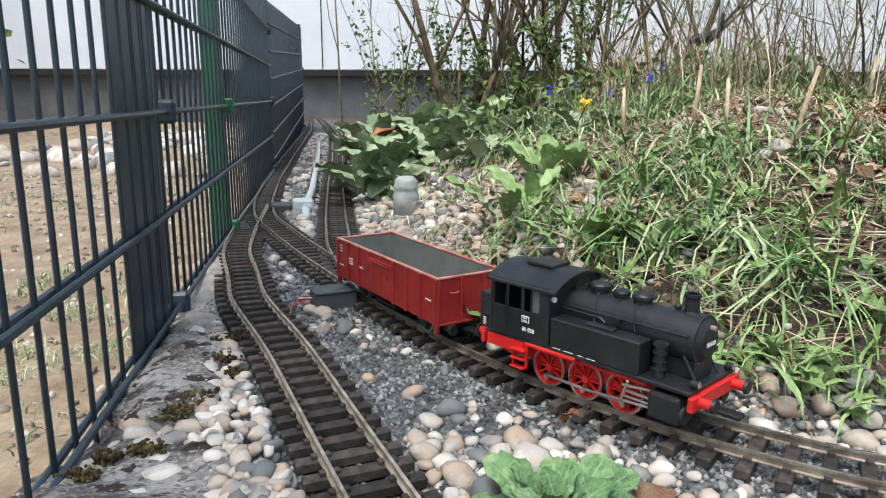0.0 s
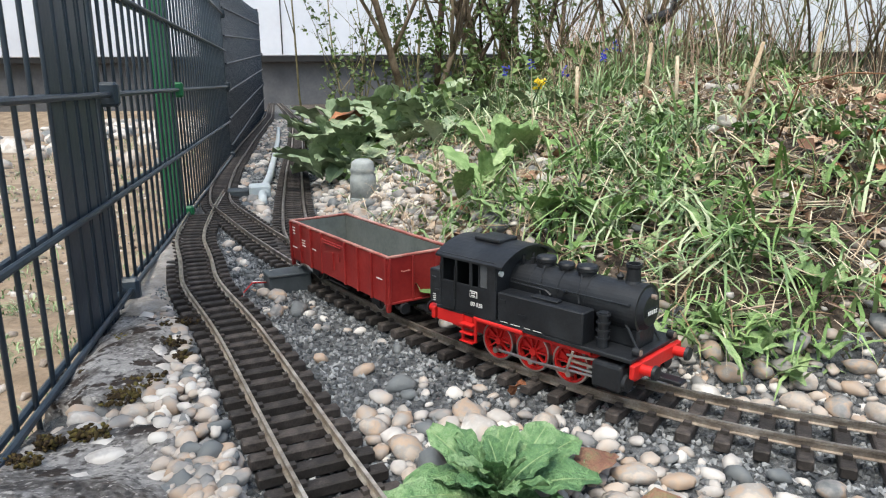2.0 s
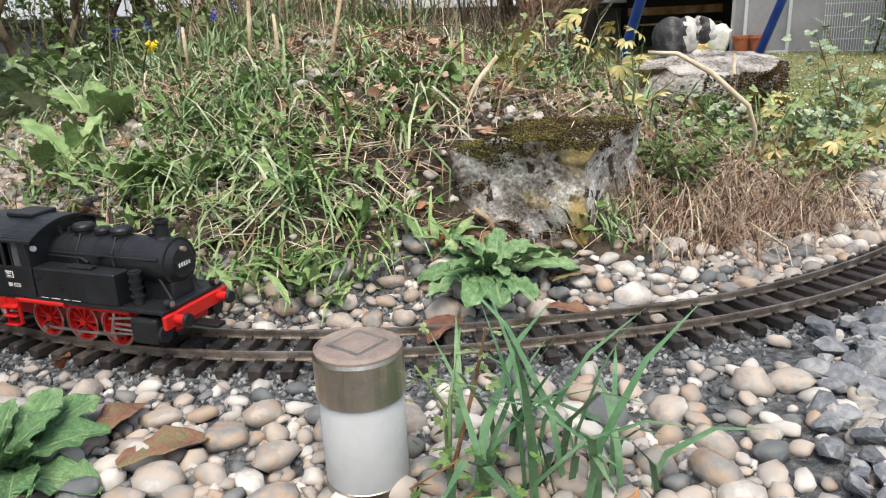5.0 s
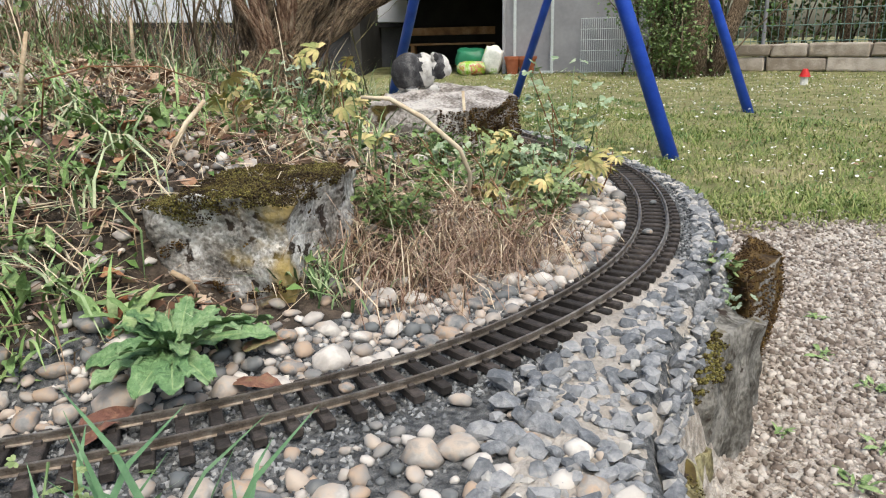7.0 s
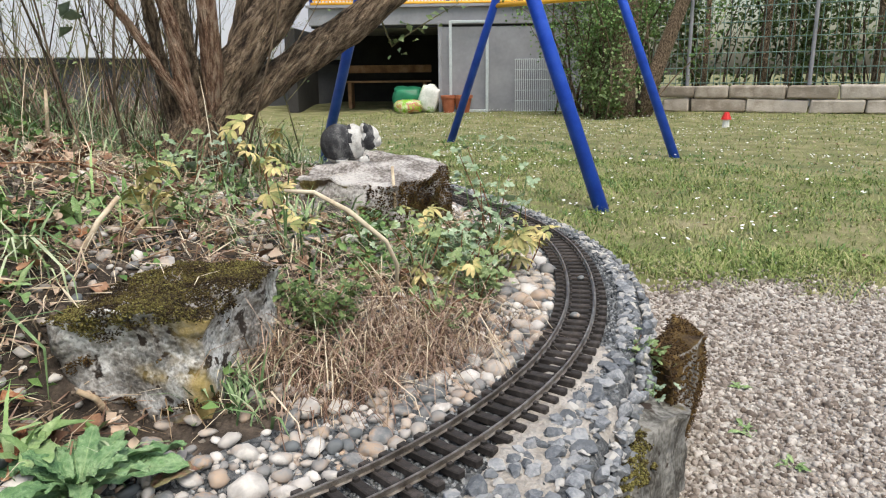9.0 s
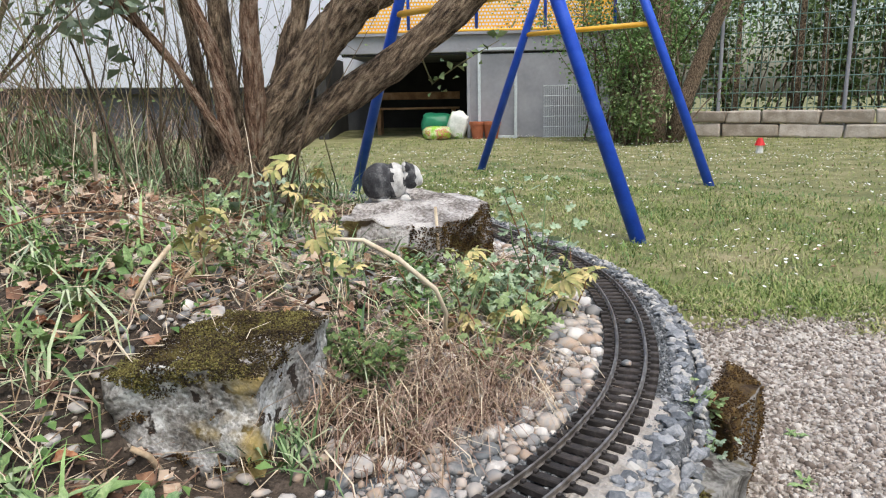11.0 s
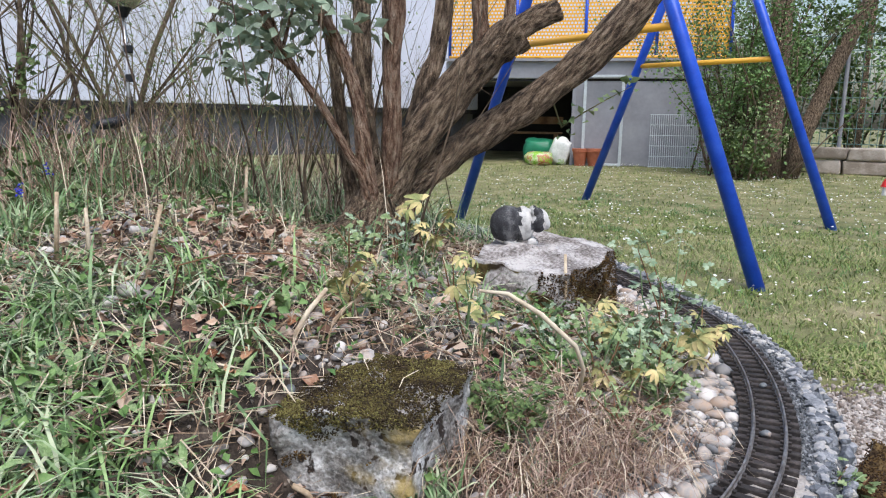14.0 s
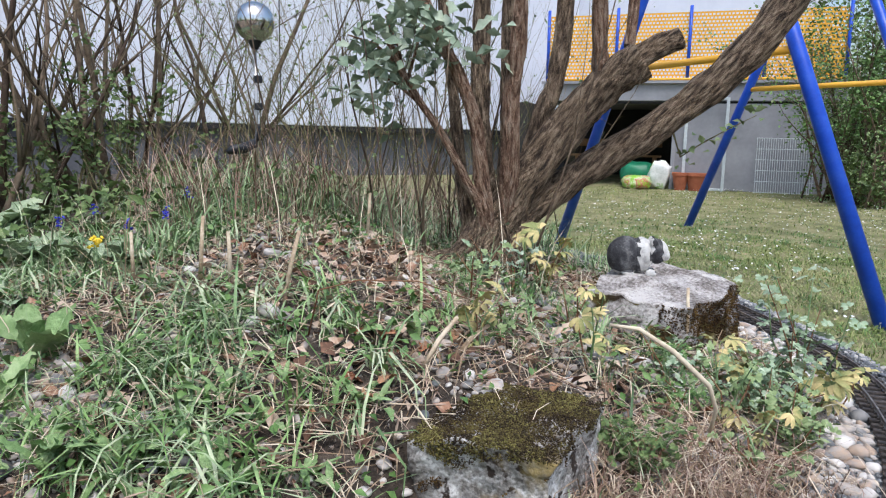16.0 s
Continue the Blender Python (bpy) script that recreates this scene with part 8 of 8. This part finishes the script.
ob = new("animal_figure", mesh_of(bm, "animal_figure", [M_PIG_BLACK, M_PIG_WHITE], True))
ob.matrix_world = pose(1.372, 1.19, 0.192, 0, 0, -38) @ Matrix.Diagonal((0.95, 0.98, 1.15, 1))
tagged(ob, "black and white painted stone guinea pig figure on the slab", "statue")

# ---------- mirror ball stake ----------
M_CHROME = material("mirror_chrome", [(0.6, 0.6, 0.58), (0.7, 0.7, 0.68)], 5, 0.08, 1.0, bump=0)
stake = thing("garden_stake", "garden stake with mirror ball and dark bowl", "ornament", on_ground(0.78, 2.11, -0.03))
part("rod", tube(bmesh.new(), (0, 0, 0), (0, 0, 0.5), 0.0045, seg=10), M_STEEL, stake, "thin pale metal rod", smooth=True)
for z in (0.30, 0.375):
    part("clip", box(bmesh.new(), (0.022, 0.016, 0.02), (0.006, 0, z), bevel=0.002), M_BLACK, stake)
part("ball", lathe(bmesh.new(), [(0.055 * math.sin(a_ * math.pi / 18) + 0.0005, 0.53 - 0.055 * math.cos(a_ * math.pi / 18)) for a_ in range(19)], 36), M_CHROME, stake, "tarnished mirror ball", smooth=True)
part("collar", tube(bmesh.new(), (0, 0, 0.455), (0, 0, 0.48), 0.008, 0.022), M_BLACK, stake)
bm = bmesh.new()
pipe(bm, [(0.004, 0, 0.25), (0.002, -0.003, 0.215), (-0.012, -0.01, 0.195), (-0.04, -0.02, 0.183), (-0.075, -0.03, 0.178), (-0.09, -0.034, 0.172)], [0.006, 0.010, 0.014, 0.015, 0.014, 0.006], 14)
part("bowl", bm, M_BLACK, stake, "dark curved bowl", smooth=True)

# ---------- under and beside the terrace ----------
M_BAG = material("printed_bag", [(0.25, 0.5, 0.04), (0.6, 0.64, 0.4), (0.45, 0.08, 0.05), (0.3, 0.55, 0.06)], 7, 0.4, bump=0.4, bump_scale=14, stops=[0.42, 0.5, 0.58, 0.64])
M_BAG3 = material("white_bag", [(0.5, 0.52, 0.48), (0.75, 0.75, 0.72), (0.3, 0.5, 0.12)], 5, 0.4, bump=0.4, bump_scale=14, stops=[0.3, 0.55, 0.66])
M_BAG2 = material("green_bag", [(0.01, 0.12, 0.06), (0.02, 0.2, 0.1)], 6, 0.45, bump=0.4, bump_scale=14)
M_TERRACOTTA = material("terracotta", [(0.3, 0.09, 0.045), (0.42, 0.14, 0.07)], 12, 0.85, bump=0.2)
M_WOOD = material("weathered_wood", [(0.16, 0.08, 0.04), (0.28, 0.15, 0.07), (0.38, 0.22, 0.12)], 8, 0.8, bump=0.4)


def along(u, v, z=0.0):
    p = TA + tdir * u + Vector((-tdir.y, tdir.x, 0)) * v
    return (p.x, p.y, LAWN + z)


def sack(u, v, size, mat, label, seed, tilt=0):
    bm = bmesh.new()
    bmesh.ops.create_cube(bm, size=2)
    bmesh.ops.subdivide_edges(bm, edges=bm.edges, cuts=6, use_grid_fill=True)
    for q in bm.verts:
        p = q.co.lerp(q.co.normalized() * 1.2, 0.6) + noise.noise_vector(q.co * 1.6 + Vector((seed, 0, 0))) * 0.18
        q.co = Vector((p.x * size[0] / 2, p.y * size[1] / 2, (p.z + 1.05) * size[2] / 2))
    ob = part("garden_bag", bm, mat, None, smooth=True)
    ob.matrix_world = Matrix.Translation(along(u, v)) @ Matrix.Rotation(radians(turn_t), 4, "Z") @ Matrix.Rotation(radians(tilt), 4, "Y")
    tagged(ob, label, "bag", "garden bags")


u0 = TL - 2.45
sack(u0 - 0.02, -0.15, (0.36, 0.3, 0.17), M_BAG, "crumpled green and white compost bag on the lawn", 1)
sack(u0 + 0.22, 0.0, (0.26, 0.2, 0.36), M_BAG3, "crumpled white and green plastic bag leaning by the wall", 2, 14)
sack(u0 - 0.05, 0.25, (0.42, 0.4, 0.34), M_BAG2, "dark green bag under the terrace", 3)
for u, r in ((u0 + 0.55, 0.11), (u0 + 0.75, 0.13)):
    t = thing("flower_pot", "terracotta flower pot on the lawn", "flower pot", along(u, -0.15), "flower pots")
    part("pot", lathe(bmesh.new(), [(r * 0.65, 0), (r * 0.95, 0.2), (r * 1.05, 0.2), (r * 1.05, 0.24), (r * 0.9, 0.24)], 20), M_TERRACOTTA, t)
    part("soil", lathe(bmesh.new(), [(r * 0.88, 0.2), (r * 0.88, 0.225), (0.01, 0.23)], 16), M_SOIL, t)
t = thing("wire_panel", "white wire cage panel leaning on the grey wall", "wire panel", along(TL - 0.62, -0.06), turn=turn_t)
for i in range(25):
    part("wire", tube(bmesh.new(), (-0.34 + i * 0.0285, -0.05, 0), (-0.34 + i * 0.0285, 0.06, 0.72), 0.004, seg=5), M_PVC, t)
for i in range(6):
    part("cross_wire", tube(bmesh.new(), (-0.35, -0.05 + 0.11 * i / 5, 0.01 + 0.71 * i / 5), (0.36, -0.05 + 0.11 * i / 5, 0.01 + 0.71 * i / 5), 0.005, seg=5), M_PVC, t)
t = thing("door_frame", "white framed mesh door leaning on the wall", "door frame", along(TL - 1.6, -0.08), turn=turn_t)
for x in (-0.27, 0.24):
    part("stile", box(bmesh.new(), (0.04, 0.03, 1.25), (x, 0, 0.62), bevel=0.004), M_PVC, t)
for z in (0.02, 1.23):
    part("crossbar", box(bmesh.new(), (0.5, 0.03, 0.035), (-0.015, 0, z), bevel=0.004), M_PVC, t)
t = thing("garden_bench", "low wooden bench in the dark store", "bench", along(0.9, 1.3), turn=turn_t)
for i in range(3):
    part("slat", box(bmesh.new(), (1.4, 0.1, 0.03), (0, i * 0.12, 0.42), bevel=0.004), M_WOOD, t)
for x in (-0.6, 0.6):
    part("leg", box(bmesh.new(), (0.06, 0.3, 0.41), (x, 0.12, 0.205), bevel=0.004), M_WOOD, t)
part("backboard", box(bmesh.new(), (1.4, 0.03, 0.12), (0, 0.34, 0.62), bevel=0.004), M_WOOD, t)
t = thing("garden_gnome_light", "small red topped lawn light", "lawn light", (7.2, 2.95, LAWN))
part("stem", tube(bmesh.new(), (0, 0, 0), (0, 0, 0.08), 0.035, 0.03), M_LETTER, t)
part("cap", tube(bmesh.new(), (0, 0, 0.08), (0, 0, 0.15), 0.05, 0.02), M_RED, t, "red cap")

# low stone wall, wire fence and hedge at the lawn's far side
WA, WB_ = Vector((9.6, 4.9, LAWN)), Vector((10.9, 0.6, LAWN))
wdir = (WB_ - WA).normalized()
wturn = Matrix.Rotation(math.atan2(wdir.y, wdir.x), 4, "Z")
far_wall = thing("stone_wall", "low dry wall of pale hewn sandstone blocks", "stone wall")
M_SANDSTONE = material("sandstone", [(0.26, 0.22, 0.18), (0.4, 0.35, 0.3), (0.5, 0.45, 0.4)], 6, 0.95, bump=0.8, bump_scale=30, per_object=0.5)
for row in range(2):
    u = -0.2 * row
    while u < 4.4:
        w = rng.uniform(0.35, 0.75)
        bm = box(bmesh.new(), (w - 0.015, 0.3, 0.165 + rng.uniform(-0.02, 0.012)), (0, 0, 0), bevel=0.025, segments=3)
        for q in bm.verts:
            q.co += noise.noise_vector(q.co * 7 + Vector((u * 9, row * 5, 0))) * 0.022
        ob = part("block", bm, M_SANDSTONE, far_wall)
        p = WA + wdir * (u + w / 2)
        ob.matrix_world = Matrix.Translation((p.x, p.y, LAWN + 0.085 + row * 0.175)) @ wturn @ Matrix.Rotation(rng.uniform(-0.02, 0.02), 4, "Z")
        u += w
M_GALV = material("galvanised_green", [(0.12, 0.2, 0.17), (0.18, 0.27, 0.23)], 10, 0.5, bump=0)
mesh_fence = thing("mesh_fence", "tall green wire mesh fence behind the wall", "fence")
side_ = Vector((wdir.y, -wdir.x, 0)) * -0.5
for i in range(60):
    p = WA + side_ + wdir * (i * 0.085 - 0.3)
    part("wire", tube(bmesh.new(), (p.x, p.y, 0.1), (p.x, p.y, 1.6), 0.005, seg=4), M_GALV, mesh_fence)
for i in range(8):
    a_, b_ = WA + side_ + wdir * -0.3, WA + side_ + wdir * 4.9
    part("bar", tube(bmesh.new(), (a_.x, a_.y, 0.2 + i * 0.2), (b_.x, b_.y, 0.2 + i * 0.2), 0.007, seg=5), M_GALV, mesh_fence)
for u in (0.2, 1.75, 3.4):
    p = WA + side_ + wdir * u
    part("post", tube(bmesh.new(), (p.x, p.y, -0.1), (p.x, p.y, 1.65), 0.025), M_GREY, mesh_fence, "grey steel post")


def bush(x, y, h, w, n, mat, label, stems=10, size=0.06, zbase=LAWN):
    t = thing("bush", label, "bush", (x, y, zbase))
    st = twiggery(t, "stem_growth", (0, 0), h * 0.9, stems, M_TWIG, 0.02, w * 0.3, 2, 0.12)
    co = np.array([v.co[:] for v in st.data.vertices])
    p = co[rng.integers(0, len(co), n)] + rng.normal(0, w * 0.12, (n, 3))
    p[:, 2] = np.abs(p[:, 2])
    leaves("foliage", p, rng.uniform(0.6, 1.4, n) * size, mat, "", "", 1.2, parent=t)
    return t


for x, y, h, w in ((11.5, 3.9, 2.6, 0.9), (11.9, 2.9, 2.8, 0.9), (12.2, 1.9, 2.6, 0.9), (12.4, 0.9, 2.7, 1.0), (11.0, 5.0, 2.6, 0.8), (10.4, 5.9, 2.6, 0.8), (12.8, 0.0, 2.8, 1.0), (10.9, 6.9, 3.0, 1.0), (13.0, -1.2, 3.0, 1.2)):
    bush(x, y, h, w, 3200, M_LEAF_DARK, "tall dark green hedge shrub behind the fence", 12, 0.075)
bush(8.25, 5.15, 2.1, 0.6, 6000, M_LEAF, "leafy green shrub with upright stems by the terrace", 14, 0.038)
bush(8.35, 4.75, 2.2, 0.55, 5200, M_LEAF, "green climbing growth round the old trunk", 16, 0.04)
bush(8.0, 4.95, 1.5, 0.5, 2600, M_LEAF_PALE, "pale green young growth at the trunk", 12, 0.04)
bush(7.7, 4.55, 0.7, 0.35, 900, M_LEAF_DARK, "low dark leafy bush at the tree foot", 8, 0.05)
for x, y, r, lx, ly in ((8.15, 4.7, 0.15, 0.25, 0.1), (8.3, 4.5, 0.09, 0.75, -0.45)):
    t = thing("tree", "old grey brown tree trunk on the lawn", "tree", (x, y, LAWN - 0.05))
    part("trunk", pipe(bmesh.new(), [(0, 0, 0), (lx * 0.2, ly * 0.2, 0.6), (lx * 0.6, ly * 0.5, 1.4), (lx, ly, 2.3), (lx * 1.5, ly * 1.5, 3.4)], [r * 1.3, r, r * 0.9, r * 0.8, r * 0.6], 14), M_BARK, t, smooth=True)
for u, r, lean in ((0.35, 0.05, 0.1), (1.15, 0.07, -0.15), (1.45, 0.05, 0.2), (2.5, 0.06, 0.1), (3.3, 0.07, -0.1)):
    p = WA + side_ * 1.7 + wdir * u
    t = thing("tree", "thin brown tree stem behind the mesh fence", "tree", (p.x, p.y, LAWN), "stems behind the fence")
    part("trunk", pipe(bmesh.new(), [(0, 0, 0), (lean * 0.3, 0, 0.8), (lean, lean * 0.4, 1.7), (lean * 1.4, 0, 3.0)], [r, r * 0.85, r * 0.8, r * 0.6], 10), M_BARK, t, smooth=True)
# trees and houses far behind, so that the garden is closed all round
for x, y in ((-6, 3), (-7, -2), (-4, -7), (1, -9), (6, -8), (11, -6), (-8, 8)):
    bush(x, y, 3.0, 1.6, 1500, M_LEAF_DARK, "distant dark hedge round the garden", 8, 0.16, -0.2)
